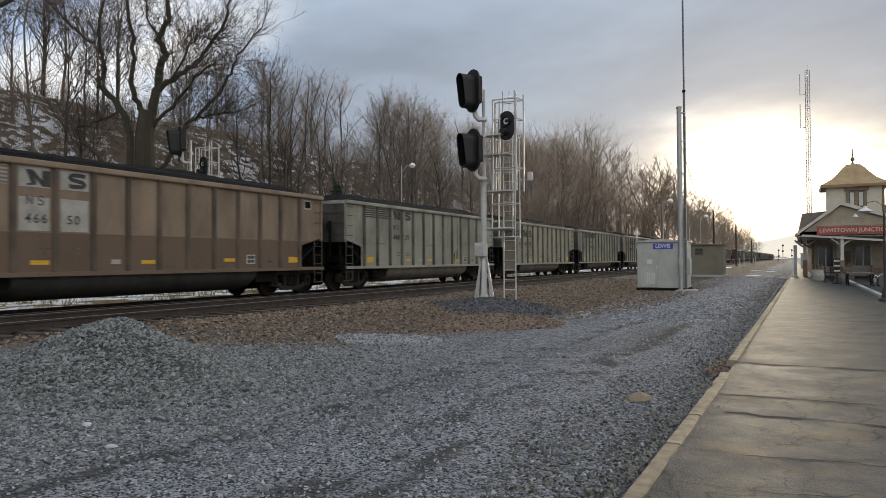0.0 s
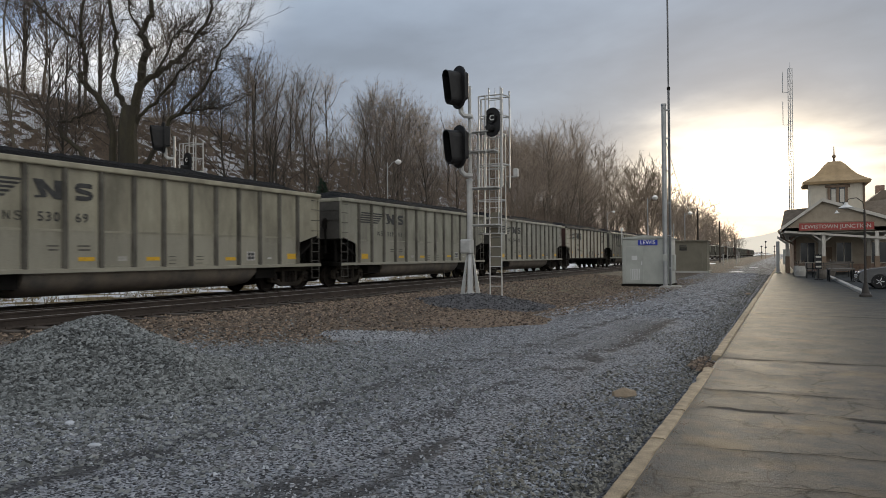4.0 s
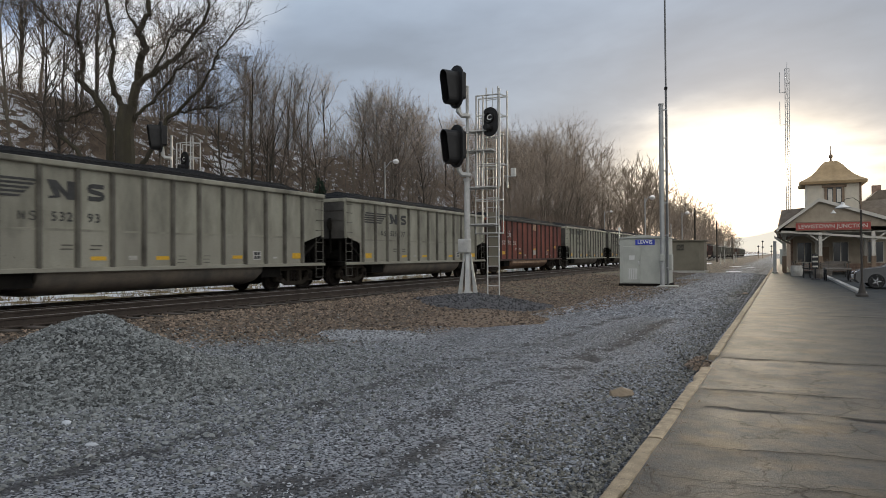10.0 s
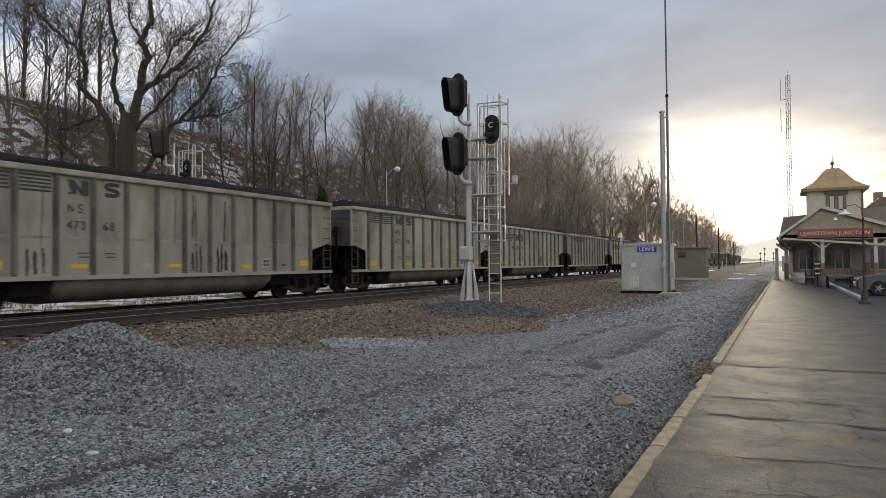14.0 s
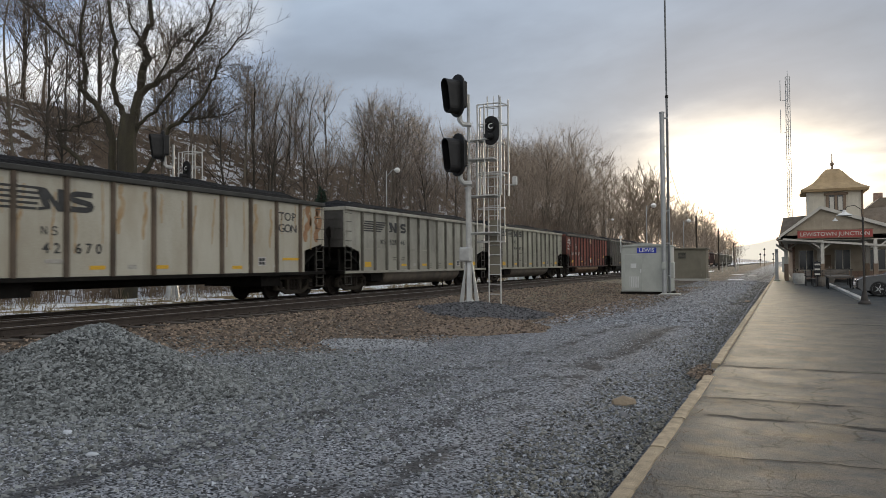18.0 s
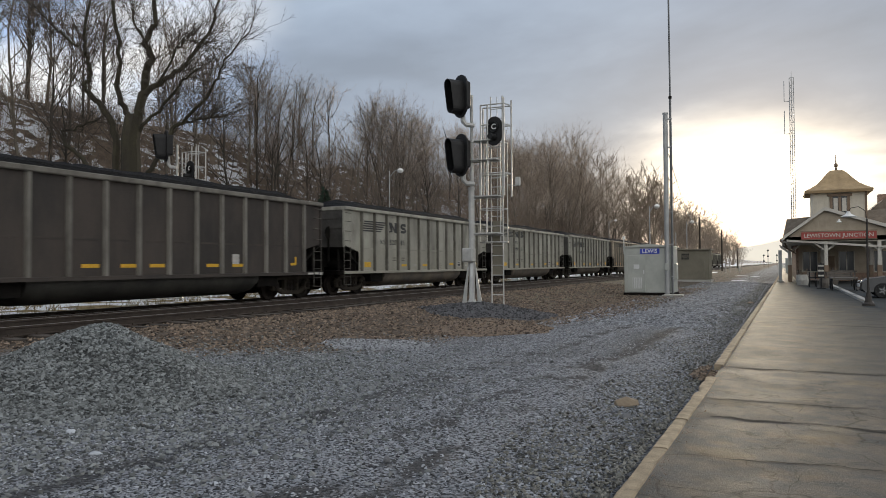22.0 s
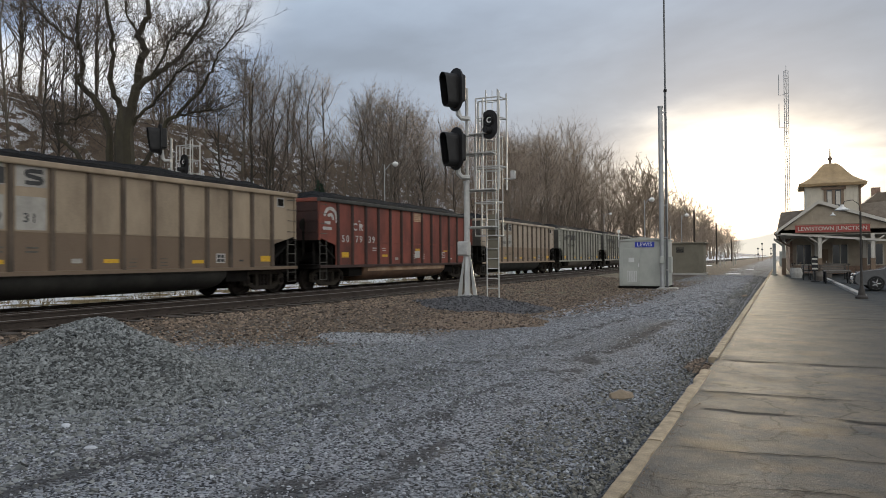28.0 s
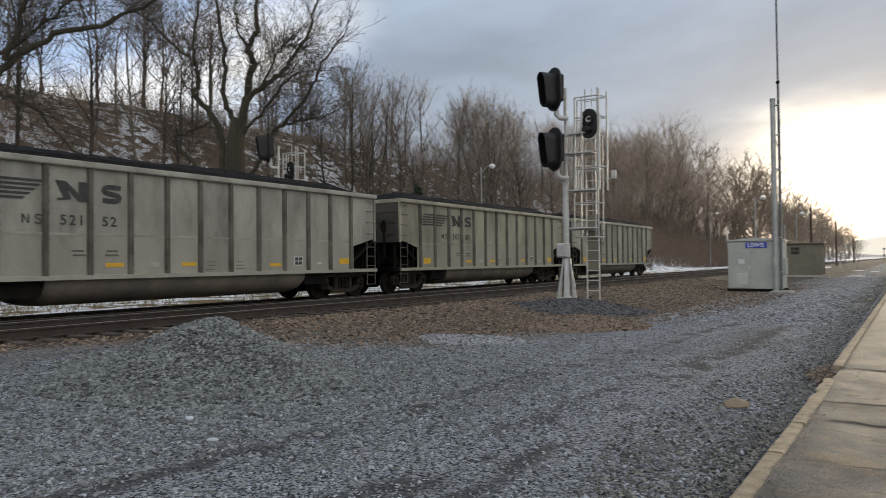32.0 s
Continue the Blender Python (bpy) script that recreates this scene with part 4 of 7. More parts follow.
def car_meshes():
    """Shared meshes of one car, in its own space: x across, y along, z from the rail."""
    me = {}
    z0, z1 = SILL + 0.05, TOPZ - 0.14
    me["panel"] = Mb().prism([(-PITCH / 2, z0), (PITCH / 2, z0), (PITCH / 2, z1), (-PITCH / 2, z1)], XS - 0.03, XS).mesh("side_panel")
    for k, s in (("panel_front", 1), ("panel_rear", -1)):
        w = s * (HALF - 6 * PITCH) / 2
        me[k] = Mb().prism([(w, z0), (w, z1), (-w, z1), (-w, 2.10), (w - s * 0.16, 1.80), (w - s * 0.16, z0)], XS - 0.03, XS).mesh("end_panel")
    me["post"] = Mb().prism([(-0.075, 0), (-0.045, 0.085), (0.045, 0.085), (0.075, 0)], SILL + 0.03, TOPZ - 0.1, "z")
    for i, v in enumerate(me["post"].v):
        me["post"].v[i] = (XS + v[1], v[0], v[2])
    for b in range(9):
        me["post"].box(XS + 0.005, 0.082, SILL + 0.3 + b * 0.29, 0.03, 0.03, 0.03)
    me["post"] = me["post"].mesh("side_post")
    me["corner"] = Mb().box(XS + 0.01, 0, (2.0 + TOPZ) / 2, 0.07, 0.09, TOPZ - 2.0)
    for b in range(12):
        me["corner"].box(XS + 0.045, 0, 2.1 + b * 0.125, 0.012, 0.035, 0.045)
    me["corner"] = me["corner"].mesh("corner_post")
    ch = Mb()
    ch.prism([(XS - 0.06, TOPZ - 0.15), (XS + 0.09, TOPZ - 0.15), (XS + 0.11, TOPZ - 0.12), (XS + 0.11, TOPZ - 0.02), (XS + 0.09, TOPZ), (XS - 0.06, TOPZ)], -HALF, HALF, "y")
    me["chord"] = ch.mesh("top_chord")
    me["end_chord"] = Mb().box(0, 0, TOPZ - 0.08, 2 * XS - 0.13, 0.12, 0.15, 0.015).mesh("end_top_chord")
    sl = Mb()
    sl.prism([(XS - 0.1, SILL - 0.05), (XS + 0.10, SILL - 0.05), (XS + 0.10, SILL + 0.045), (XS + 0.02, SILL + 0.06), (XS - 0.1, SILL + 0.06)], -HALF, HALF, "y")
    me["sill"] = sl.mesh("side_sill")
    rv = Mb()
    for i in range(NP - 2):
        for k in range(8):
            rv.box(XS + 0.006, PITCH * (-5.93 + i + k / 8), 1.955, 0.016, 0.034, 0.034)
    for s in (-1, 1):
        for k in range(9):
            rv.box(XS + 0.005, s * (6.15 - 0.22 * k), 1.66 - 0.055 * k, 0.012, 0.028, 0.028)
    for i in range(NP - 2):
        for k in range(5):
            rv.box(XS + 0.004, PITCH * (-5.88 + i + k / 5), SILL + 0.11, 0.012, 0.024, 0.024)
    rv.box(XS + 0.001, 0, 1.955, 0.006, 12 * PITCH, 0.06)
    me["rivets"] = rv.mesh("seam_strip")
    fs = Mb()
    fs.box(-XS + 0.015, 0, (1.9 + TOPZ) / 2 - 0.05, 0.03, 2 * HALF, TOPZ - 1.9 - 0.1).box(-XS + 0.015, 0, 1.46, 0.03, 12 * PITCH, 0.9)
    for i in range(1, NP):
        fs.box(-XS - 0.04, EDGES[i], (SILL + TOPZ) / 2, 0.08, 0.13, TOPZ - SILL - 0.1)
    fs.box(-XS - 0.02, 0, TOPZ - 0.08, 0.16, 2 * HALF, 0.15).box(-XS, 0, SILL, 0.18, 2 * HALF, 0.1)
    me["far_side"] = fs.mesh("far_side_wall")
    ew = Mb()
    ew.box(0, HALF - 0.04, (2.0 + TOPZ) / 2 - 0.05, 2 * XS - 0.08, 0.05, TOPZ - 2.1)
    for z in (2.35, 2.8, 3.2):
        ew.box(0, HALF - 0.005, z, 2 * XS - 0.2, 0.03, 0.09)
    me["end"] = ew.mesh("end_wall")
    ss = Mb()
    ss.prism([(HALF - 0.04, 2.02), (HALF - 0.04, 1.96), (HALF - 1.5, 1.0), (HALF - 1.6, 1.05)], -XS + 0.03, XS - 0.04)
    for x in (-1.2, -0.4, 0.4, 1.2):
        ss.prism([(HALF - 0.1, 1.95), (HALF - 0.1, 1.05), (HALF - 0.18, 1.05), (HALF - 0.18, 1.9)], x - 0.04, x + 0.04)
    ss.box(0, HALF - 0.72, 1.0, 2 * XS - 0.1, 1.45, 0.06)
    me["slope"] = ss.mesh("slope_sheet")
    es = Mb().box(0, HALF + 0.04, SILL + 0.0, 2 * XS + 0.1, 0.14, 0.16, 0.01).box(0, HALF + 0.16, SILL + 0.09, 2 * XS - 0.3, 0.26, 0.03)
    me["end_sill"] = es.mesh("end_sill")
    ld = Mb()
    for y in (HALF - 0.04, HALF - 0.48):
        ld.tube([(XS + 0.03, y, 0.42), (XS + 0.03, y, 2.0)], 0.02, 5)
    for z in (0.45, 0.78, 1.12, 1.45, 1.78):
        ld.tube([(XS + 0.03, HALF - 0.04, z), (XS + 0.03, HALF - 0.48, z)], 0.017, 5)
    me["grab"] = Mb().tube([(XS + 0.0, HALF - 0.06, 0), (XS + 0.08, HALF - 0.08, 0), (XS + 0.08, HALF - 0.44, 0), (XS, HALF - 0.46, 0)], 0.014, 4).mesh("grab_iron")
    me["ladder"] = ld.mesh("ladder")
    ring = []
    for y, k in ((-4.0, 0.80), (-3.88, 0.95), (-3.7, 1.0), (3.7, 1.0), (3.88, 0.95), (4.0, 0.80)):
        pr = [(1.46, SILL)] + [(1.46 * math.cos(a) ** 0.55, SILL - 0.12 - 0.56 * math.sin(a)) for a in np.linspace(0, 1.5, 8)]
        pr = pr + [(-a, b) for a, b in reversed(pr)]
        ring.append([(a * (0.9 + 0.1 * k), y, SILL - (SILL - b) * k) for a, b in pr])
    me["tub"] = Mb().loft(ring).mesh("belly_tub", True)
    me["band"] = Mb().prism([(1.40, SILL - 0.04), (1.475, SILL - 0.05), (1.49, SILL - 0.16), (1.475, SILL - 0.24), (1.40, SILL - 0.24)], -3.75, 3.75, "y").mesh("sill_band")
    # boxes at 4.55 are added dark blocks for the shade between truck and tub
    me["centre_sill"] = Mb().box(0, 0, SILL - 0.16, 0.5, 2 * HALF + 0.2, 0.3).box(0, 4.55, SILL - 0.22, 2.7, 1.0, 0.4).box(0, -4.55, SILL - 0.22, 2.7, 1.0, 0.4).box(0, 5.6, SILL - 0.05, 2.7, 1.2, 0.08).box(0, -5.6, SILL - 0.05, 2.7, 1.2, 0.08).mesh("centre_sill")
    cp = Mb().box(0, HALF + 0.35, SILL - 0.12, 0.22, 0.55, 0.2, 0.03).box(0.06, HALF + 0.66, SILL - 0.12, 0.28, 0.24, 0.3, 0.05)
    cp.tube([(0.35, HALF, SILL - 0.1), (0.33, HALF + 0.3, 0.45), (0.25, HALF + 0.7, 0.4)], 0.03, 5)
    me["coupler"] = cp.mesh("coupler")
    br = Mb().lathe([(0.0, 0), (0.24, 0.0), (0.26, 0.02), (0.24, 0.04), (0.0, 0.04)], 12, (XS - 0.7, -HALF - 0.05, 2.6), "x").box(XS - 0.68, -HALF - 0.06, 2.0, 0.06, 0.06, 1.2)
    me["brake"] = br.mesh("brake_stand")
    rsv = Mb().tube([(-1.2, -HALF + 0.75, 1.32), (0.9, -HALF + 0.75, 1.32)], 0.24, 10).box(0.1, -HALF + 0.45, 1.45, 0.5, 0.4, 0.55, 0.03).box(-0.9, -HALF + 0.5, 1.35, 0.4, 0.4, 0.6, 0.03)
    # plate added behind the gear to keep the open end black
    rsv.box(0, -HALF + 1.05, 1.42, 2 * XS - 0.2, 0.05, 0.85)
    me["reservoir"] = rsv.mesh("brake_reservoir")
    # coal: an uneven heap, full to just over the top chord
    nx, ny = 15, 60
    vs, fc = [], []
    for j in range(ny):
        for i in range(nx):
            x, y = (i / (nx - 1) * 2 - 1) * (XS - 0.05), (j / (ny - 1) * 2 - 1) * (HALF - 0.1)
            e = min(1 - abs(x) / (XS - 0.05), 1.0) ** 0.45
            g = min((HALF - 0.1 - abs(y)) / 1.5, 1.0) ** 0.6
            vs.append((x, y, TOPZ - 0.06 + 0.50 * e * g + 0.10 * e * g * noise.noise(Vector((x * 0.9, y * 0.5, 4))) + 0.06 * e * noise.noise(Vector((x * 3, y * 3, 1)))))
    fc = [(j * nx + i, j * nx + i + 1, j * nx + nx + i + 1, j * nx + nx + i) for j in range(ny - 1) for i in range(nx - 1)]
    coal = Mb().add(vs, fc)
    coal.box(0, 0, TOPZ - 0.45, 2 * XS - 0.12, 2 * HALF - 0.22, 0.5)
    me["coal"] = coal.mesh("coal_load")
    # truck
    sf = Mb()
    for a, b, c, d in ((-1.05, 0.62, -0.75, 0.80), (-0.75, 0.80, 0.75, 0.80), (0.75, 0.80, 1.05, 0.62), (-1.05, 0.55, -0.45, 0.26), (-0.45, 0.26, 0.45, 0.26), (0.45, 0.26, 1.05, 0.55),
                       (-0.36, 0.28, -0.36, 0.8), (0.36, 0.28, 0.36, 0.8)):
        dx, dz = c - a, d - b
        ln = math.hypot(dx, dz)
        nx_, nz_ = -dz / ln * 0.07, dx / ln * 0.07
        sf.prism([(a + nx_, b + nz_), (a - nx_, b - nz_), (c - nx_, d - nz_), (c + nx_, d + nz_)], 0.97, 1.10)
    for y in (-0.89, 0.89):
        sf.box(1.03, y, 0.50, 0.2, 0.34, 0.34, 0.03)
    me["side_frame"] = sf.mesh("side_frame")
    me["spring"] = Mb().lathe([(0.0, 0.33)] + [(0.085 if k % 2 else 0.065, 0.33 + 0.095 * k) for k in range(5)] + [(0.0, 0.71)], 8, (1.03, 0, 0)).mesh("spring")
    bc = Mb().lathe([(0.0, 1.10), (0.09, 1.10), (0.10, 1.13), (0.10, 1.18), (0.0, 1.185)], 10, (0, 0, 0), "x")
    me["bearing"] = bc.mesh("bearing_cap")
    R = 0.457
    ws = Mb()
    for s in (-1, 1):
        pf = [(0.0, 0.66), (0.12, 0.66), (0.14, 0.70), (0.33, 0.71), (0.36, 0.67), (R + 0.025, 0.67), (R + 0.025, 0.70), (R, 0.715), (R - 0.006, 0.80), (R - 0.05, 0.805), (0.36, 0.80), (0.33, 0.745), (0.14, 0.76), (0.12, 0.84), (0.0, 0.84)]
        ws.lathe([(r, s * h) for r, h in pf], 16, (0, 0, 0), "x")
    ws.tube([(-1.05, 0, 0), (1.05, 0, 0)], 0.08, 8)
    me["wheelset"] = ws.mesh("wheelset", True)
    me["bolster"] = Mb().box(0, 0, 0.62, 2.0, 0.4, 0.28, 0.03).mesh("bolster")
    me["mark_bar"] = Mb().box(0, 0, 0, 0.006, 1, 1).mesh("marking")
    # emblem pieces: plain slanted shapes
    for i in range(5):
        z_ = 0.21 - i * 0.1
        me["stripe%d" % i] = Mb().prism([(-5.82 - 0.035 * i, z_), (-4.02 - 0.11 * i, z_), (-4.08 - 0.11 * i, z_ - 0.055), (-5.84 - 0.035 * i, z_ - 0.055)], 0, 0.006).mesh("stripe")
    em = Mb()
    em.prism([(-0.40, 0.23), (-0.16, 0.23), (0.13, -0.05), (0.13, 0.23), (0.40, 0.23), (0.40, -0.23), (0.13, -0.23), (-0.12, 0.03), (-0.05, -0.12), (-0.05, -0.19), (-0.36, -0.23), (-0.36, -0.17), (-0.22, -0.16)], 0, 0.006)
    me["wedge"] = em.mesh("slanted_emblem")
    em = Mb()

    def curl(path, w):
        """A bold curved stroke."""
        left, right = [], []
        for k, (a, b) in enumerate(path):
            (a0, b0), (a1, b1) = path[max(k - 1, 0)], path[min(k + 1, len(path) - 1)]
            d = math.hypot(a1 - a0, b1 - b0)
            u, v = (a1 - a0) / d * w, (b1 - b0) / d * w
            left.append((a - v, b + u))
            right.append((a + v, b - u))
        n = len(path)
        vs = [(x, p, q) for x in (0, 0.006) for p, q in left + right]
        fs = []
        for k in range(n - 1):
            fs += [(k, k + 1, n + k + 1, n + k), (2 * n + k, 3 * n + k, 3 * n + k + 1, 2 * n + k + 1), (k, 2 * n + k, 2 * n + k + 1, k + 1), (n + k, n + k + 1, 3 * n + k + 1, 3 * n + k)]
        fs += [(0, n, 3 * n, 2 * n), (n - 1, 3 * n - 1, 4 * n - 1, 2 * n - 1)]
        em.add(vs, fs)

    half_s = [(0.21, 0.155), (0.10, 0.165), (-0.12, 0.165), (-0.20, 0.135), (-0.215, 0.085), (-0.17, 0.035), (-0.06, 0.01), (0.0, 0.0)]
    curl([(a + 0.12 * b, b) for a, b in half_s + [(-a, -b) for a, b in reversed(half_s[:-1])]], 0.058)
    me["block"] = em.mesh("curled_emblem")
    # small stencilled initials
    em = Mb()
    for q in ([(-0.224, -0.10), (-0.196, -0.10), (-0.196, 0.06), (-0.10, -0.10), (-0.072, -0.10), (-0.072, 0.10), (-0.10, 0.10), (-0.10, -0.06), (-0.196, 0.10), (-0.224, 0.10)],):
        em.prism(q, 0, 0.006)
    me["initial_stem"] = em.mesh("marking")
    em = Mb()
    curl([(0.19, 0.075), (0.14, 0.10), (0.08, 0.095), (0.05, 0.06), (0.08, 0.02), (0.16, -0.01), (0.19, -0.05), (0.16, -0.095), (0.09, -0.10), (0.04, -0.075)], 0.014)
    me["initial_curl"] = em.mesh("marking")
    # open ring, stem and dot
    em = Mb()
    curl([(-0.25 + 0.14 * math.cos(q), 0.13 * math.sin(q)) for q in np.linspace(0.8, 5.5, 14)], 0.03)
    me["open_ring"] = em.mesh("round_emblem")
    em = Mb()
    em.prism([(0.0, -0.15), (0.06, -0.15), (0.06, -0.03), (0.09, -0.03), (0.17, -0.15), (0.24, -0.15), (0.15, -0.02), (0.215, 0.02), (0.225, 0.08), (0.19, 0.135), (0.13, 0.15), (0.0, 0.15)], 0, 0.006)
    me["stem"] = em.mesh("stem_emblem")
    me["dot"] = Mb().prism([(-0.06, 0.215), (0.05, 0.215), (0.05, 0.285), (-0.06, 0.285)], 0, 0.006).mesh("marking")
    em = Mb()
    em.prism([(-0.46, -0.40), (0.06, -0.40), (0.06, -0.29), (-0.46, -0.29)], 0, 0.006)
    em.prism([(-0.36, -0.20), (-0.02, -0.20), (-0.02, -0.09), (-0.36, -0.09)], 0, 0.006)
    for a0, a1, r0, r1 in ((-0.35, 2.9, 0.32, 0.45), (-0.2, 2.6, 0.10, 0.22)):
        aa = np.linspace(a0, a1, 10)
        em.prism([(r1 * math.cos(a), r1 * math.sin(a)) for a in aa] + [(r0 * math.cos(a), r0 * math.sin(a)) for a in reversed(aa)], 0, 0.006)
    me["ring"] = em.mesh("round_emblem")
    rs = random.Random(8)

    def drip(top, low, w):
        """One run of grime with a ragged outline."""
        n, left, right = 14, [], []
        y = 0.0
        for k in range(n + 1):
            z = top + (low - top) * k / n
            y += rs.gauss(0, 0.008)
            h = w * (0.35 + 0.65 * math.sin(math.pi * min(1.0, 0.12 + 0.8 * k / n))) * rs.uniform(0.55, 1.2)
            left.append((y - h, z))
            right.append((y + h, z))
        return Mb().prism(left + right[::-1], 0, 0.004).mesh("run_stain")

    for k in range(4):
        me["low%d" % k] = drip(1.72 + rs.uniform(-0.25, 0.25), 1.02, rs.uniform(0.03, 0.06))
        me["high%d" % k] = drip(rs.uniform(3.1, 3.4), rs.uniform(1.7, 2.6), rs.uniform(0.012, 0.03))
    return me


CM = car_meshes()


def digits(car, s1, s2, z, size, ink, y1=4, y2=5, gap=0.62, wide=1.0):
    """The number is split over two panels by a post."""
    for s, p_ in ((s1, y1), (s2, y2)):
        if s:
            y = p_ if isinstance(p_, float) else pc(p_)
            for k, ch in enumerate(s):
                at = y + (k - (len(s) - 1) / 2) * size * gap
                if ch == "?":
                    part("marking", CM["mark_bar"], ink, car, "", Matrix.Translation((XS + 0.0135, at, z)) @ Matrix.Diagonal((1, 0.06, 0.6 * size, 1)))
                    continue
                part("digit", text_mesh(ch, size), ink, car, "", pose(XS + 0.0135, at, z) @ Matrix.Diagonal((1, wide, 1.0 + 0.12 * (wide > 1), 1)))


def mark(car, p_, z, w, h, material, dy=0.0, name="marking"):
    me = CM["mark_bar"]
    ob = part(name, me, material, car, "", Matrix.Translation((XS + 0.006, (p_ if isinstance(p_, float) else pc(p_)) + dy, z)) @ Matrix.Diagonal((1, w, h, 1)))
    return ob


def gondola(style, paint, number, label, stains=0, rnd=0):
    """style: slant, bars, plain, red or flat (no tub)."""
    car = thing("coal_car", pose(XT, 0, ZT), label, "coal car", "coal train cars")
    rs = random.Random(rnd)
    flat_car = style == "flat"
    for i in range(NP):
        y = pc(i + 1)
        k = "panel_front" if i == 0 else "panel_rear" if i == NP - 1 else "panel"
        part("side_panel" if k == "panel" else "end_panel", CM[k], paint, car, "", pose(0, y, 0))
    spots = [-HALF + 1.45 + 1.319 * k for k in range(10)] if flat_car else [0.1 + 1.035 * k for k in range(-6, 7)] if style in ("red", "plain") else EDGES[1:-1]
    for y in spots:
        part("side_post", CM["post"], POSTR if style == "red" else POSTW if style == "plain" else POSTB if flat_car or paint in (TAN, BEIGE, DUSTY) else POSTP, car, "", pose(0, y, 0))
    part("top_chord", CM["chord"], CHORDD if style == "red" or flat_car else POSTW if style == "plain" else paint, car)
    part("side_sill", CM["sill"], POSTR if style == "red" else SOOT if flat_car else paint, car)
    if not flat_car:
        part("seam_strip", CM["rivets"], paint, car)
    part("far_side_wall", CM["far_side"], paint, car)
    turned = pose(0, 0, 0, 0, 0, 180)
    for m in (Matrix(), turned):
        part("end_wall", CM["end"], ENDR if style == "red" or rnd == 7 else ENDP, car, "", m)
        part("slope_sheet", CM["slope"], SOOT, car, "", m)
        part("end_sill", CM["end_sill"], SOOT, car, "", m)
        part("coupler", CM["coupler"], TRUCK, car, "", m)
        part("ladder", CM["ladder"], LADP, car, "", m)
    flip = Matrix.Diagonal((1, -1, 1, 1))
    part("ladder", CM["ladder"], LADP, car, "", flip)
    for z in (2.25, 2.65, 3.05, 3.4):
        part("grab_iron", CM["grab"], POSTP, car, "", pose(0, 0, z))
        part("grab_iron", CM["grab"], POSTP, car, "", pose(0, 0, z) @ flip)
    for y in (-HALF + 0.05, HALF - 0.05):
        part("corner_post", CM["corner"], paint, car, "", pose(0, y, 0))
        part("end_top_chord", CM["end_chord"], paint, car, "", pose(0, y, 0))
    part("coal_load", CM["coal"], COAL, car, "heaped black coal", pose(0, 0, 0, 0, 0, 180 * (rnd % 2)))
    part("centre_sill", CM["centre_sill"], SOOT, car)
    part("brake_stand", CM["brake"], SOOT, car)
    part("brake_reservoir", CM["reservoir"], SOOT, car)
    if style == "red":
        part("sill_band", CM["band"], BARE, car, "pale bare-metal band")
    if not flat_car:
        part("belly_tub", CM["tub"], RUSTY if style == "red" else TUBD if paint in (TAN, BEIGE, DARK, DUSTY) else TUBP, car, "rusty bare tub" if style == "red" else "")
    for y in (-6.17, 6.17):
        tr = part("truck", CM["bolster"], TRUCK, car, "", pose(0, y, 0))
        for m in (Matrix(), turned):
            part("side_frame", CM["side_frame"], FRAMEP, tr, "", m)
            for yy in (-0.19, 0.0, 0.19):
                part("spring", CM["spring"], TRUCK, tr, "", m @ pose(0, yy, 0))
        for yy in (-0.89, 0.89):
            part("wheelset", CM["wheelset"], TRUCK, tr, "", pose(0, yy, 0.457))
            part("bearing_cap", CM["bearing"], TRUCK, tr, "", pose(0, yy, 0.5))
    ink = WHITEP if style == "red" else INK

    def at(key, y, z, material, name="emblem", sy=1.0, sz=1.0):
        part(name, CM[key], material, car, "", pose(XS + 0.0105, y, z) @ Matrix.Diagonal((1, sy, sz, 1)))

    def initials(y, z):
        at("initial_stem", y, z, ink, "marking")
        at("initial_curl", y, z, ink, "marking")

    def bar(y, z, w, h, material, name="marking"):
        mark(car, float(y), z, w, h, material, 0, name)

    if flat_car:
        for k in range(5):
            bar(-5.05 - 0.04 * k, 3.17 - 0.125 * k, 2.3, 0.06, ink, "stripe")
        at("wedge", -3.66, 2.91, ink, sy=1.02, sz=1.2)
        at("block", -2.88, 2.91, ink, sy=1.35, sz=1.2)
        initials(-3.72, 2.15)
        digits(car, number[:2], number[2:], 1.71, 0.37, ink, -3.68, -2.68, 0.78)
        bar(-3.6, 1.40, 0.5, 0.1, PATCH, "paint_patch")
    elif style == "slant":
        for k in range(5):
            at("stripe%d" % k, 0.0, 2.95, ink, "stripe")
        at("wedge", -3.43, 2.95, ink)
        at("block", -2.50, 2.95, ink)
        initials(-4.31, 2.28)
        digits(car, number[:3], number[3:], 2.27, 0.33, ink, -3.44, -2.56)
    elif style == "bars":
        pale = paint in (TAN, BEIGE, DUSTY)
        for y, w in ((pc(2), 0.78), (pc(3), 0.78)):
            if pale:
                bar(y, 3.26, w, 0.44, PATCH, "paint_patch")
            for k in range(5):
                mark(car, y, 3.44 - 0.09 * k, w, 0.046, ROOF if pale else ink, 0, "stripe").location.x += 0.0045
        if pale:
            for p_ in (4, 5):
                bar(pc(p_), 3.27, 0.74, 0.5, PATCH, "paint_patch")
                bar(pc(p_), 2.39, 0.74, 0.8, PATCH, "paint_patch")
            for y in (-6.55, 6.55):
                bar(y, 3.29, 0.40, 0.34, PATCH, "vent_frame")
                mark(car, y, 3.29, 0.30, 0.24, SOOT, 0, "vent").location.x += 0.006
        at("wedge", -3.45, 3.24, ink, sy=0.75, sz=0.82)
        at("block", -2.46, 3.26, ink, sy=0.95, sz=0.86)
        initials(-3.5, 2.71)
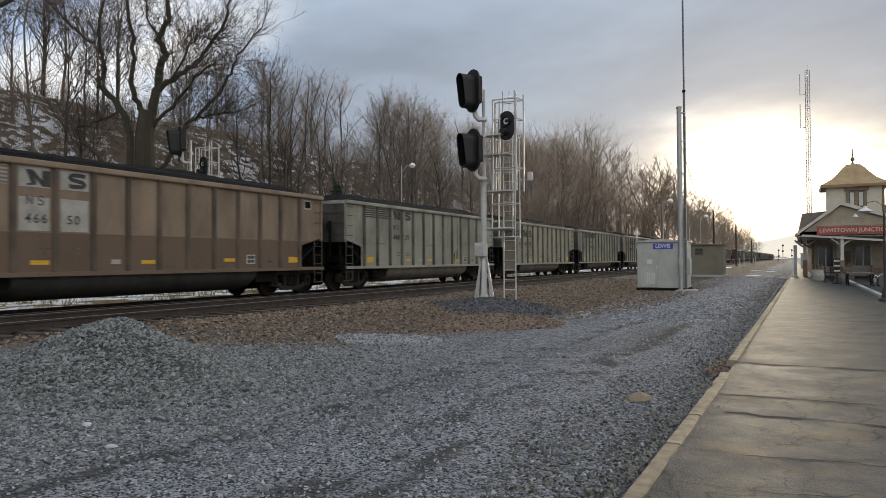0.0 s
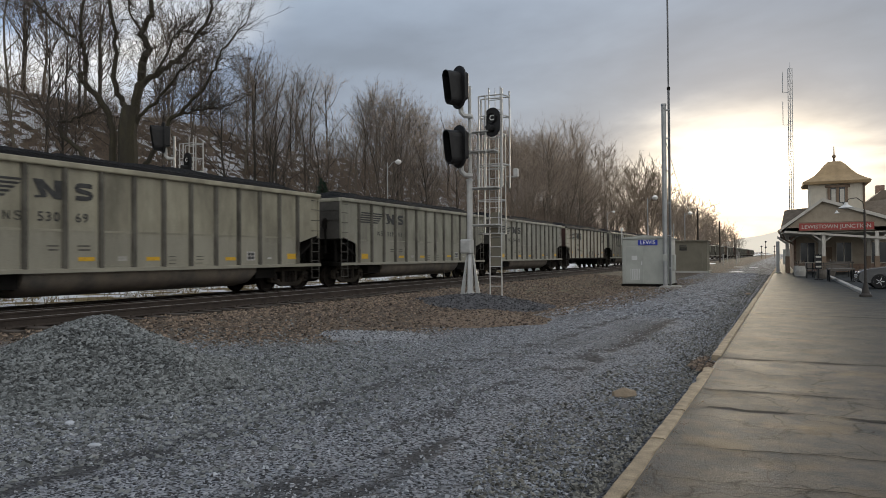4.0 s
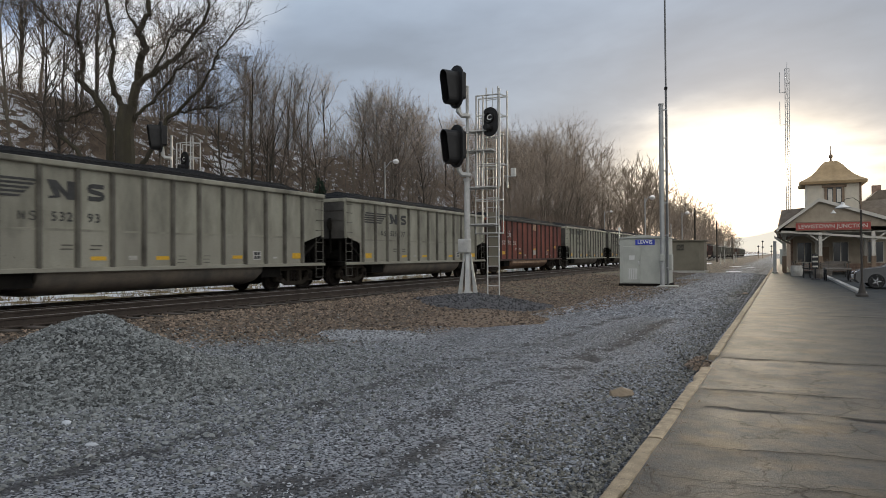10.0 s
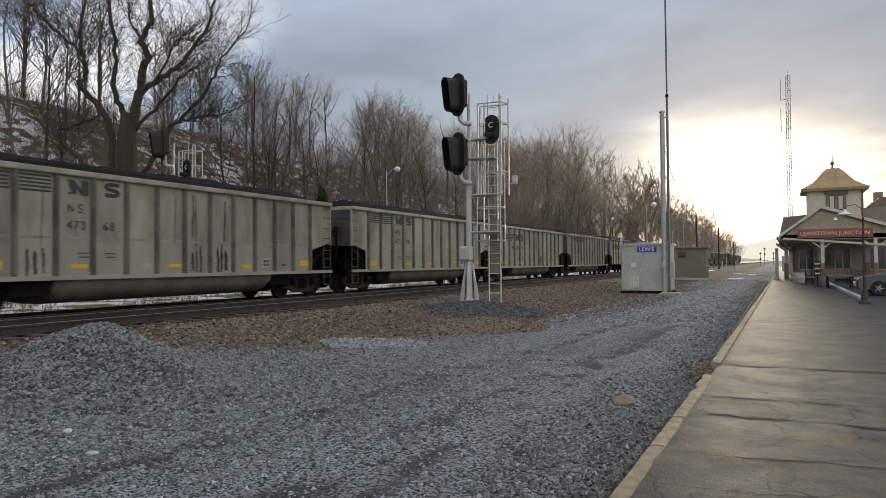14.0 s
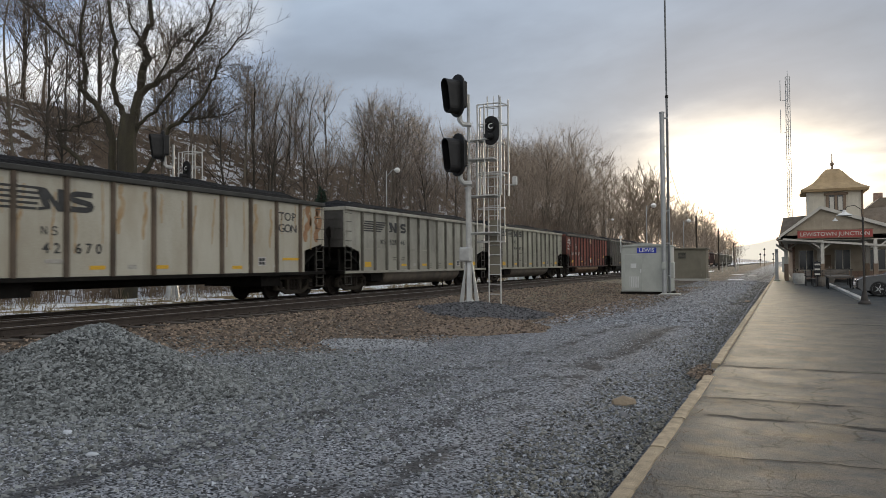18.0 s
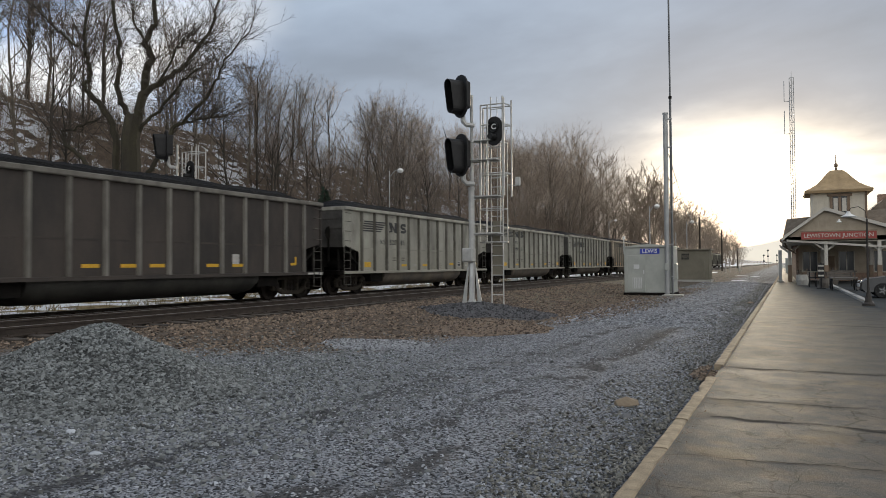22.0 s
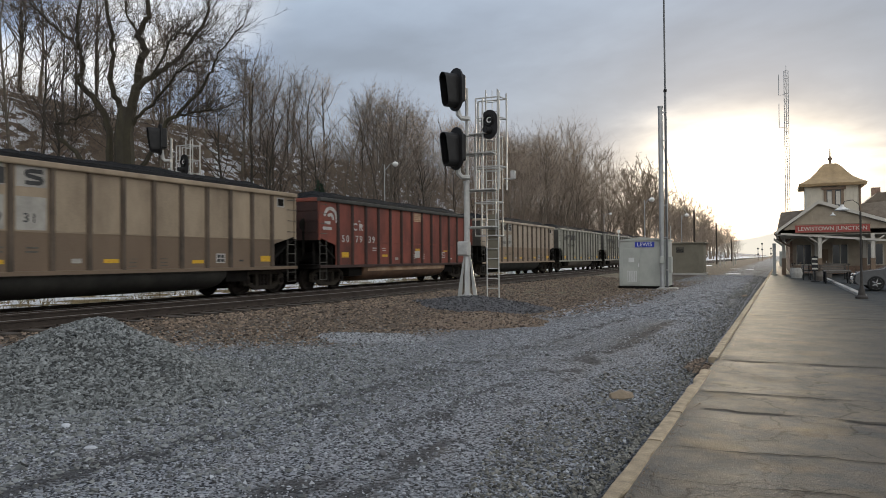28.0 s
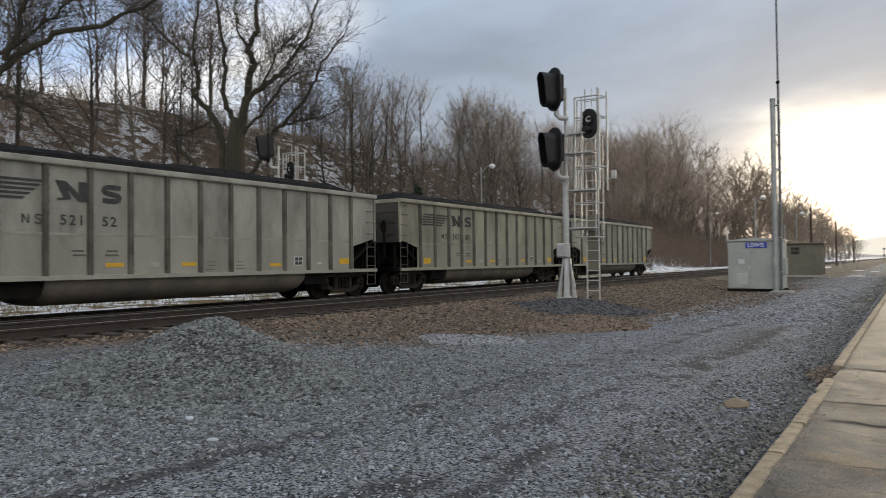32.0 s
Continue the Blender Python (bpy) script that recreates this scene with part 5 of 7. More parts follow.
        digits(car, number[:3], number[3:], 2.27, 0.31, ink, -3.49, -2.56)
    elif style == "red":
        for k, nm in (("open_ring", "round_emblem"), ("stem", "stem_emblem"), ("dot", "marking")):
            at(k, -4.52, 2.60, ink, nm, 1.15, 1.0)
        at("ring", -6.6, 2.85, ink, "round_emblem", 1.1, 1.1)
        for k, y in enumerate((-5.56, -4.55, -3.54)):
            digits(car, number[2 * k:2 * k + 2], "", 2.07, 0.36, ink, y, 0.0, 0.86, 1.3)
        bar(0.72, 3.27, 0.76, 0.42, BARE, "paint_patch")
        for k in range(4):
            mark(car, 0.72, 3.13 + 0.09 * k, 0.7, 0.02, RUSTP, 0, "slat").location.x += 0.004
        bar(0.68, 1.45, 0.52, 0.34, WHITEP, "data_plate")
        bar(0.72, 1.68, 0.45, 0.1, YELLOW, "reflector")
        bar(3.86, 1.63, 0.46, 0.07, YELLOW, "reflector")
    if flat_car:
        for k, word in enumerate(("TOP", "GON")):
            for q, ch in enumerate(word):
                part("letter", text_mesh(ch, 0.42), INK, car, "", pose(XS + 0.004, 5.25 + 0.34 * (q - 1), 3.0 - 0.42 * k) @ Matrix.Diagonal((1, 1.15, 1, 1)))
        # rust washed down beside the posts and at the rear end
        for k, y in enumerate(spots):
            for dy, w in ((-0.28, 2.2), (0.26, 3.2)) if rnd == 18 else ((0.3, 2.6),) if k in (3, 6, 8) else ():
                part("rust_stain", CM["high%d" % ((k + int(w)) % 4)], RUSTS, car, "", Matrix.Translation((XS + 0.003, y + dy, 0.1 - 0.13 * (k % 3))) @ Matrix.Diagonal((1, w, 1, 1)))
        if rnd == 18:
            for y, w in ((-HALF + 0.3, 9.0), (-HALF + 0.55, 7.0), (-HALF + 0.8, 8.0), (-HALF + 1.1, 9.0), (-HALF + 1.3, 5.0), (HALF - 0.95, 6.0), (HALF - 0.75, 5.0), (HALF - 0.5, 7.0), (HALF - 0.3, 6.0)):
                part("rust_stain", CM["high%d" % (int(w) % 4)], RUSTP if y < 0 or w > 5.5 else RUSTS, car, "", Matrix.Translation((XS + 0.003, y, 0.1)) @ Matrix.Diagonal((1, w, 1, 1)))
    # reflectors, data plates and small stencils
    if style == "plain":
        for y in (-2.4, -1.25, -0.3, 1.8, 2.9):
            bar(y, 1.27, 0.5, 0.1, YELLOW, "reflector")
        bar(2.8, 1.47, 0.3, 0.32, WHITEP, "data_plate")
        bar(5.7, 1.3, 0.3, 0.09, YELLOW, "reflector")
        bar(5.85, 1.42, 0.08, 0.3, YELLOW, "reflector")
        for y, z, w, h_ in ((6.62, 0.945, 0.3, 0.07), (6.98, 0.95, 0.22, 0.08), (7.24, 0.94, 0.16, 0.09)):
            mark(car, y, z, w, h_, WHITEP, 0, "paint_splash").location.x += 0.099
    else:
        drop = 0.25 if flat_car else 0.0
        lift = 0.15 if style == "red" else 0.0
        wobble = rs.uniform(-0.05, 0.06)
        bar(-5.57, 1.27 + drop + lift, 0.5, 0.11 if flat_car else 0.22, YELLOW, "reflector")
        bar(5.74 if not flat_car else 5.4, 1.28 + 0.8 * drop + 4 * lift, 0.48 if not flat_car else 0.9, 0.09 if flat_car else 0.2, YELLOW, "reflector")
        for y in (-2.42 if style != "bars" or rnd % 2 else -3.4, -0.35, 2.68):
            if style != "red" or y < -1:
                bar(y, 1.235 + lift + wobble * (y > 0), 0.46, 0.105, YELLOW, "reflector")
        bar(-1.36, 1.245, 0.28, 0.12, PATCH, "data_plate")
        bar(3.62 + drop, 1.30 + 0.4 * drop + lift * 0.8, 0.38, 0.30, WHITEP, "data_plate")
        for dz in (-0.065, 0.065):
            for dy in (-0.08, 0.08):
                mark(car, 3.62 + drop, 1.30 + 0.4 * drop + lift * 0.8 + dz, 0.135, 0.10, INK if style != "red" else RED, dy, "data_panel").location.x += 0.004
        bar(4.55, 1.22, 0.2, 0.06, INK if style == "bars" else WHITEP)
        for y, w in ((-3.3, 0.34), (-2.5, 0.36), (0.35, 0.3), (1.35, 0.3)) if not flat_car else ():
            for k in range(2 if y < 0 else 3):
                bar(y + rs.uniform(-0.03, 0.03), (1.57 if y < 0 else 1.29) + lift - 0.1 * k, w * rs.uniform(0.75, 1), 0.04 if y < 0 else 0.02, ink if style == "red" else POSTP)
    if rnd == 8:
        # oil run over two panels
        for k, (y, w, h_) in enumerate(((0.78, 4.0, 1.0), (0.66, 2.0, 0.9), (0.9, 2.2, 0.8))):
            part("run_stain", CM["high%d" % k], STAIN, car, "", Matrix.Translation((XS + 0.0025, y, 0.0)) @ Matrix.Diagonal((1, w, h_, 1)))
        for k in range(9):
            part("run_stain", CM["low%d" % (k % 4)], STAIN, car, "", Matrix.Translation((XS + 0.0025 + 0.0004 * k, 0.75 + 0.19 * k, -0.42 + 0.05 * (k % 3))) @ Matrix.Diagonal((1, 2.2, 1.4, 1)))
    if stains:
        for k in range(stains):
            p_ = rs.choice((8, 9, 10) if flat_car else (3, 7, 8, 9, 10))
            y = pc(p_)
            for q in range(3):
                part("run_stain", CM["low%d" % ((k + q) % 4)], STAIN, car, "", pose(XS + 0.0025, y + (q - 1) * 0.17 + rs.uniform(-0.04, 0.04), rs.uniform(-0.02, 0.1)))
            part("run_stain", CM["high%d" % (k % 4)], STAIN, car, "", pose(XS + 0.0025, y - PITCH + rs.uniform(-0.2, 0.2), 0))
            part("run_stain", CM["high%d" % ((k + 1) % 4)], STAIN, car, "", pose(XS + 0.0025, y + rs.uniform(-0.2, 0.2), -0.1))
    return car


CARS = [
    ("bars", TAN, "46650", 0), ("bars", GREY[1], "48029", 1), ("slant", GREY[2], "50630", 0), ("bars", GREY[1], "49072", 0),
    ("slant", GREY[2], "53069", 0), ("slant", GREY[1], "?????", 0), ("slant", GREY[3], "51438", 0), ("flat", CREAM, "44622", 2),
    ("bars", GREY[0], "48139", 0), ("bars", GREY[1], "48844", 2), ("slant", GREY[1], "53293", 0), ("slant", GREY[1], "52577", 0),
    ("red", RED, "507856", 0), ("bars", GREY[0], "48430", 1), ("bars", GREY[1], "47368", 4), ("bars", GREY[0], "47598", 0),
    ("slant", GREY[0], "?????", 1), ("bars", GREY[1], "49013", 0), ("flat", CREAM, "42670", 0), ("slant", GREY[3], "52846", 0),
    ("bars", GREY[0], "47487", 0), ("red", RED, "507457", 0), ("plain", DARK, "", 0), ("slant", GREY[3], "52081", 0),
    ("bars", GREY[3], "48428", 0), ("slant", GREY[3], "50948", 1), ("bars", SAND, "50230", 0), ("slant", GREY[1], "?????", 0),
    ("bars", BEIGE, "46931", 0), ("red", RED, "507939", 0), ("bars", DUSTY, "???69", 0), ("slant", GREY[3], "53478", 0),
    ("slant", GREY[3], "52152", 0), ("slant", GREY[2], "50730", 0), ("slant", GREY[0], "?????", 0)]
TRAIN = []
for n_, (st_, pa_, nu_, sta_) in enumerate(CARS):
    col_ = {"tan_rusted_car_paint": "rust-brown", "dusty_beige_car_paint": "dusty tan", "dusty_pink_tan_car_paint": "dust-covered tan", "faded_sand_car_paint": "faded sand-coloured", "cream_car_paint": "rust-streaked cream", "oxide_red_car_paint": "oxide-red",
            "dark_brown_car_paint": "plain dark brown"}.get(pa_.name, "weathered grey")
    kind_ = {"flat": "flat-bottomed coal gondola heaped with coal", "red": "coal gondola with a rusty belly tub, full of coal",
             "plain": "unmarked coal gondola full of coal"}.get(st_, "coal gondola with a belly tub, full of coal")
    TRAIN.append(gondola(st_, pa_, nu_, col_ + " steel " + kind_, sta_, n_))


# ---- signals ----
def stadium(w, h, n=8):
    r = w / 2
    return [(r * math.cos(a), h / 2 - r + r * math.sin(a)) for a in np.linspace(0, math.pi, n)] + [(r * math.cos(a), -h / 2 + r + r * math.sin(a)) for a in np.linspace(math.pi, 2 * math.pi, n)]


def signal_mast(x, y, z, label):
    """Two-head colour-light signal with a caged ladder; the heads face -y."""
    s = thing("railway_signal", pose(x, y, z), label, "railway signal", "railway signals")
    mb = Mb().lathe([(0.36, 0.0), (0.36, 0.06), (0.30, 0.07), (0.20, 0.10), (0.13, 0.16), (0.12, 0.20)], 14)
    part("base_flange", mb, ALU, s)
    for a in range(4):
        mb = Mb().loft([[(0.20, -0.06, 0.06), (0.35, -0.075, 0.06), (0.35, 0.075, 0.06), (0.20, 0.06, 0.06)], [(0.09, -0.04, 1.5), (0.125, -0.045, 1.5), (0.125, 0.045, 1.5), (0.09, 0.04, 1.5)]])
        part("base_strut", mb, ALUG, s, "", pose(0, 0, 0, 0, 0, 20 + 90 * a))
    part("mast", Mb().tube([(0, 0, 0.1), (0, 0, 4.05)], 0.105, 12).tube([(0, 0, 4.05), (0, 0, 4.12)], 0.13, 12).tube([(0, 0.06, 4.0), (0, 0.06, 7.4)], 0.06, 8), ALU, s)
    box = part("junction_box", Mb().box(-0.06, -0.12, 1.75, 0.42, 0.26, 0.5, 0.03), ALU, s)
    part("door", Mb().box(-0.06, -0.262, 1.75, 0.34, 0.02, 0.42, 0.008), ALU, box)
    # the two heads
    for hz in (7.28, 5.22):
        hd = part("signal_head", Mb().prism(stadium(0.80, 1.50), -0.03, 0.03, "y"), BLK, s, "black oval backboard", pose(-0.20, -0.42, hz, 0, 0, -29))
        mb = Mb()
        out = [(a, b - 0.05) for a, b in stadium(0.46, 1.20, 10)]
        near = [(a * 0.9, -0.58 + 0.13 * (0.55 - b), b * 0.98) for a, b in out]
        n = len(out)
        rings = [[(a, -0.02, b) for a, b in out], near, [(a * 0.92, q, b * 0.96) for a, q, b in near], [(a * 0.9, -0.05, b * 0.94) for a, b in out]]
        mb.loft(rings, False)
        part("hood", mb, BLK, hd)
        part("lens", Mb().lathe([(0.0, 0), (0.19, 0), (0.2, 0.02), (0.0, 0.05)], 14), LENS, hd, "", pose(0, -0.05, 0.30, 90))
        part("lens", Mb().lathe([(0.0, 0), (0.19, 0), (0.2, 0.02), (0.0, 0.05)], 14), LENS, hd, "", pose(0, -0.05, -0.22, 90))
        part("housing", Mb().box(0, 0.16, 0.05, 0.46, 0.28, 0.95, 0.05), BLK, hd)
        part("bracket", Mb().tube([(-0.05, 0.10, -0.5), (-0.02, 0.12, -0.85), (0.06, 0.20, -0.98), (0.2, 0.44, -1.0)], [0.09, 0.09, 0.085, 0.08], 8), ALU, hd, "pipe elbow bracket")
    # marker disc
    dk = part("marker_disc", Mb().prism(stadium(0.62, 1.02), -0.02, 0.02, "y"), BLK, s, "black oval marker plate", pose(0.86, 0.05, 6.05, 0, 0, -8))
    part("ring", Mb().lathe([(0.14, 0), (0.18, 0), (0.18, 0.08), (0.165, 0.08), (0.15, 0.02)], 14), BLK, dk, "", pose(0, -0.02, 0.14, 90))
    lt = text_mesh("C", 0.27)
    part("letter", lt, LAMPW, dk, "", pose(0.0, -0.05, 0.14, 0, 0, -90))
    part("small_hood", Mb().lathe([(0.11, 0), (0.12, 0.0), (0.10, 0.30), (0.09, 0.30)], 12), BLK, dk, "", pose(0, -0.02, -0.22, 90))
    part("bracket", Mb().tube([(0, 0.04, -0.55), (0, 0.1, -0.2), (0, 0.3, 0.0)], 0.05, 8), ALU, dk)
    # ladder with safety cage, and its landings
    lx, ly = 0.80, 0.42
    ld = part("ladder", Mb().tube([(lx - 0.22, ly, 0.0), (lx - 0.22, ly, 7.35)], 0.026, 6).tube([(lx + 0.22, ly, 0.0), (lx + 0.22, ly, 7.35)], 0.026, 6), ALU, s)
    rung = Mb().tube([(lx - 0.22, ly, 0), (lx + 0.22, ly, 0)], 0.016, 5).mesh("rung")
    for k in range(20):
        part("rung", rung, ALU, ld, "", pose(0, 0, 0.35 + 0.345 * k))
    part("ladder_gate", Mb().box(lx, ly + 0.04, 2.0, 0.38, 0.012, 1.9), SHED, s, "sheet metal climbing guard")
    cg = part("safety_cage", Mb().tube([(lx - 0.1, ly + 0.3, 2.6), (lx - 0.1, ly + 0.3, 7.4)], 0.014, 5), ALU, s)
    for k in range(6):
        aa = 2 * math.pi * (k + 0.3) / 6
        part("cage_bar", Mb().tube([(lx - 0.22 + 0.50 * math.cos(aa), ly + 0.22 + 0.42 * math.sin(aa), 2.2), (lx - 0.22 + 0.50 * math.cos(aa), ly + 0.22 + 0.42 * math.sin(aa), 5.75)], 0.021, 5), ALU, cg)
    for hz in (2.2, 3.38, 4.55, 5.7):
        pts = [(lx - 0.22 + 0.51 * math.cos(a), ly + 0.22 + 0.43 * math.sin(a), hz) for a in np.linspace(0, 2 * math.pi, 15)]
        part("cage_hoop", Mb().tube(pts, 0.022, 5), ALU, cg)
    for hz, w in ((2.5, 1.1), (3.80, 1.1), (5.08, 1.0), (5.76, 0.7)):
        pl = part("landing", Mb().box(0.45, 0.25, hz, w, 0.55, 0.05, 0.01), ALU, s)
        part("bearer", Mb().tube([(0, 0, hz - 0.04), (0.95, 0.4, hz - 0.04)], 0.03, 6), ALU, pl)
    for px, py in ((0.25, 0.5), (0.62, 0.02), (1.2, 0.1), (1.28, 0.62), (0.35, 0.05)):
        part("rail_post", Mb().tube([(px, py, 3.8), (px, py, 7.2 if px > 1 else 7.0)], 0.032, 5), ALU, s)
    for hz in (4.6, 6.3, 7.0):
        part("hand_rail", Mb().tube([(0.25, 0.5, hz), (1.28, 0.62, hz), (1.2, 0.1, hz), (0.35, 0.05, hz)], 0.026, 5), ALU, s)
    part("small_lamp_box", Mb().box(1.55, 0.5, 4.3, 0.16, 0.14, 0.3, 0.02).tube([(1.2, 0.5, 4.2), (1.55, 0.5, 4.15)], 0.02, 5), ALU, s)
    return s


SIG = signal_mast(-9.75, 21.75, 0.19, "two-head black signal on a galvanised mast with caged ladder")
copy_thing(SIG, pose(-25.9, 23.25, gz(-25.9, 23.25)))
bpy.data.objects["railway_signal.001"]["label"] = "two-head black signal on a mast beyond the train"


def far_signal(x, y, h):
    s = thing("distant_signal", pose(x, y, 0), "slim signal mast with round black head far along the line", "railway signal", "distant signals")
    part("mast", Mb().tube([(0, 0, 0), (0, 0, h)], 0.09, 6), BROWNT, s)
    for z in (h - 0.3, h - 2.2):
        part("head", Mb().lathe([(0.0, 0), (0.30, 0), (0.32, 0.05), (0.30, 0.3), (0.0, 0.3)], 12), BLK, s, "", pose(0, -0.1, z, 90))
    return s


for a_ in ((-4.3, 250, 6.0), (-5.6, 252, 4.4), (-1.8, 270, 4.6), (-1.0, 262, 3.9)):
    far_signal(*a_)


# ---- relay cabinet, mast, shed ----
def cabinet():
    c = thing("relay_cabinet", pose(-7.25, 35.2, 0), "grey aluminium relay cabinet on a low skid base", "relay cabinet")
    w, d, h = 2.35, 1.9, 2.3
    part("skid", Mb().box(w / 2, d / 2, 0.06, w + 0.1, d, 0.14), SOOT, c, "dark skid base")
    part("body", Mb().box(w / 2, d / 2, 0.12 + h / 2, w, d, h, 0.03), CABIN, c)
    part("roof", Mb().prism([(-0.06, h + 0.125), (w + 0.06, h + 0.125), (w + 0.06, h + 0.17), (w / 2, h + 0.30), (-0.06, h + 0.17)], -0.06, d + 0.06, "y"), CABIN, c)
    dr = part("door", Mb().box(0.62, -0.015, 1.1, 0.86, 0.03, 1.85, 0.01), CABIN, c)
    part("handle", Mb().box(0.98, -0.05, 1.18, 0.05, 0.05, 0.18, 0.01), CHROME, dr)
    part("notice", Mb().box(0.62, -0.035, 1.45, 0.28, 0.01, 0.22), CABD, dr, "small pale notice")
    lv = part("louvre", Mb().box(0.65, -0.035, 0.62, 0.46, 0.015, 0.55), CABD, dr, "pale ventilation louvre")
    for k in range(5):
        part("slat", Mb().box(0.47 + 0.09 * k, -0.05, 0.62, 0.03, 0.015, 0.5), CABIN, lv)
    sg = part("sign", Mb().box(1.28, -0.02, 2.22, 0.95, 0.02, 0.27), BLUE, c, "blue enamel name plate")
    part("letters", text_mesh("LEWIS", 0.27), LAMPW, sg, "", pose(1.28, -0.033, 2.22, 0, 0, -90))
    part("side_box", Mb().box(w + 0.08, 0.7, 1.2, 0.16, 0.5, 0.8, 0.02), CABIN, c)
    part("antenna_post", Mb().tube([(-0.02, 0.1, 2.1), (-0.02, 0.1, 2.85)], 0.025, 5).tube([(-0.02, 0.1, 2.85), (-0.02, 0.1, 3.0)], 0.07, 8), LAMPW, c, "white dome antenna")
    part("weather_post", Mb().tube([(w - 0.05, d - 0.1, 2.3), (w - 0.05, d - 0.1, 3.2)], 0.02, 5), ALU, c)
    part("pad", Mb().box(w + 0.1, -0.35, 0.02, 0.9, 0.6, 0.12, 0.02), CONC, c, "pale concrete footing")


cabinet()


def radio_mast():
    m = thing("radio_mast", pose(-5.09, 34.9, -0.05), "silver steel pole with a thin antenna mast clamped on", "radio mast")
    part("pole", Mb().tube([(0, 0, 0), (0, 0, 9.05)], 0.115, 14).tube([(0, 0, 9.05), (0, 0, 9.12)], 0.135, 14), ALUG, m)
    part("base_plate", Mb().box(0, 0, 0.06, 0.5, 0.5, 0.06, 0.01), ALUG, m)
    part("antenna", Mb().tube([(0.24, 0, 0), (0.24, 0, 9.85)], 0.055, 8).tube([(0.24, 0, 9.85), (0.22, 0, 18.5)], 0.042, 8), MASTD, m, "dull dark antenna tube")
    part("collar", Mb().tube([(0.24, 0, 9.80), (0.24, 0, 9.92)], 0.08, 10), SOOT, m)
    for z in (1.0, 2.6, 4.2, 5.8, 7.4, 8.8):
        part("clamp", Mb().box(0.12, 0, z, 0.36, 0.12, 0.05), ALUG, m)
    part("cable", Mb().tube([(0.3, -0.05, 0.2), (0.3, -0.06, 4.0), (0.3, -0.05, 8.6)], 0.02, 5), ALUG, m)
    part("meter_box", Mb().box(0.02, -0.16, 1.5, 0.2, 0.1, 0.34, 0.01), CABIN, m)


radio_mast()


def shed():
    s = thing("equipment_shed", pose(-8.55, 62.5, 0), "olive drab steel equipment shed with a flat roof", "shed")
    part("body", Mb().box(1.45, 1.2, 1.45, 2.9, 2.4, 2.55, 0.02), SHED, s)
    part("roof", Mb().box(1.45, 1.2, 2.79, 3.2, 2.7, 0.12, 0.02), SHED, s)
    part("base", Mb().box(1.55, 1.1, 0.08, 3.0, 2.3, 0.2), CONC, s, "pale concrete plinth")
    v = part("vent", Mb().box(0.95, -0.02, 2.2, 0.62, 0.04, 0.5), BLK, s, "dark louvred vent")
    for k in range(5):
        part("slat", Mb().box(0.95, -0.05, 2.0 + 0.1 * k, 0.6, 0.03, 0.03), SHED, v)
    part("door", Mb().box(2.1, -0.012, 1.25, 0.85, 0.03, 1.95), SHED, s)


shed()


def pole_line():
    tops = []
    for x, y, h in ((-9.8, 96, 7.8), (-9.6, 130, 7.6), (-10.4, 190, 6.5)):
        p = thing("utility_pole", pose(x, y, -0.02), "dark weathered timber utility pole", "utility pole", "utility poles")
        part("pole", Mb().tube([(0, 0, 0), (0, 0, h)], [0.15, 0.11], 8), WOODP, p)
        tops.append(Vector((x, y, h - 0.4)))
    tops = [Vector((-5.0, 34.9, 7.2))] + tops
    w = thing("overhead_cable", Matrix(), "slack overhead cable from the mast to the poles", "cable")
    for a, b in zip(tops[:2], tops[1:2]):
        pts = [a.lerp(b, k / 14) - Vector((0, 0, 1.6 * (1 - (k / 7 - 1) ** 2))) for k in range(15)]
        part("wire", Mb().tube(pts, 0.02, 4), ALUG, w)


pole_line()


def street_lamp(x, y, h, reach, label="street lamp with a white bowl on a slim pole"):
    s = thing("street_lamp", pose(x, y, gz(x, y) - 0.03), label, "street lamp", "street lamps")
    part("pole", Mb().tube([(0, 0, 0), (0, 0, h)], [0.06, 0.04], 8), ALUG, s)
    part("arm", Mb().tube([(0, 0, h - 0.5), (reach * 0.5, 0, h), (reach, 0, h + 0.1)], 0.03, 6), ALUG, s)
    part("lamp", Mb().lathe([(0.03, 0.18), (0.16, 0.12), (0.25, 0.0), (0.2, -0.12), (0.1, -0.2), (0.0, -0.22)], 12, (reach, 0, h)), LAMPW, s, "white lamp bowl")


for a_ in ((-27.6, 45.8, 9.0, 1.0), (-27.5, 121, 9.3, 1.2), (-9.9, 58.5, 6.2, 0.6), (-10.0, 84, 6.3, 0.6), (-27.5, 180, 9.0, 1.0)):
    street_lamp(*a_)


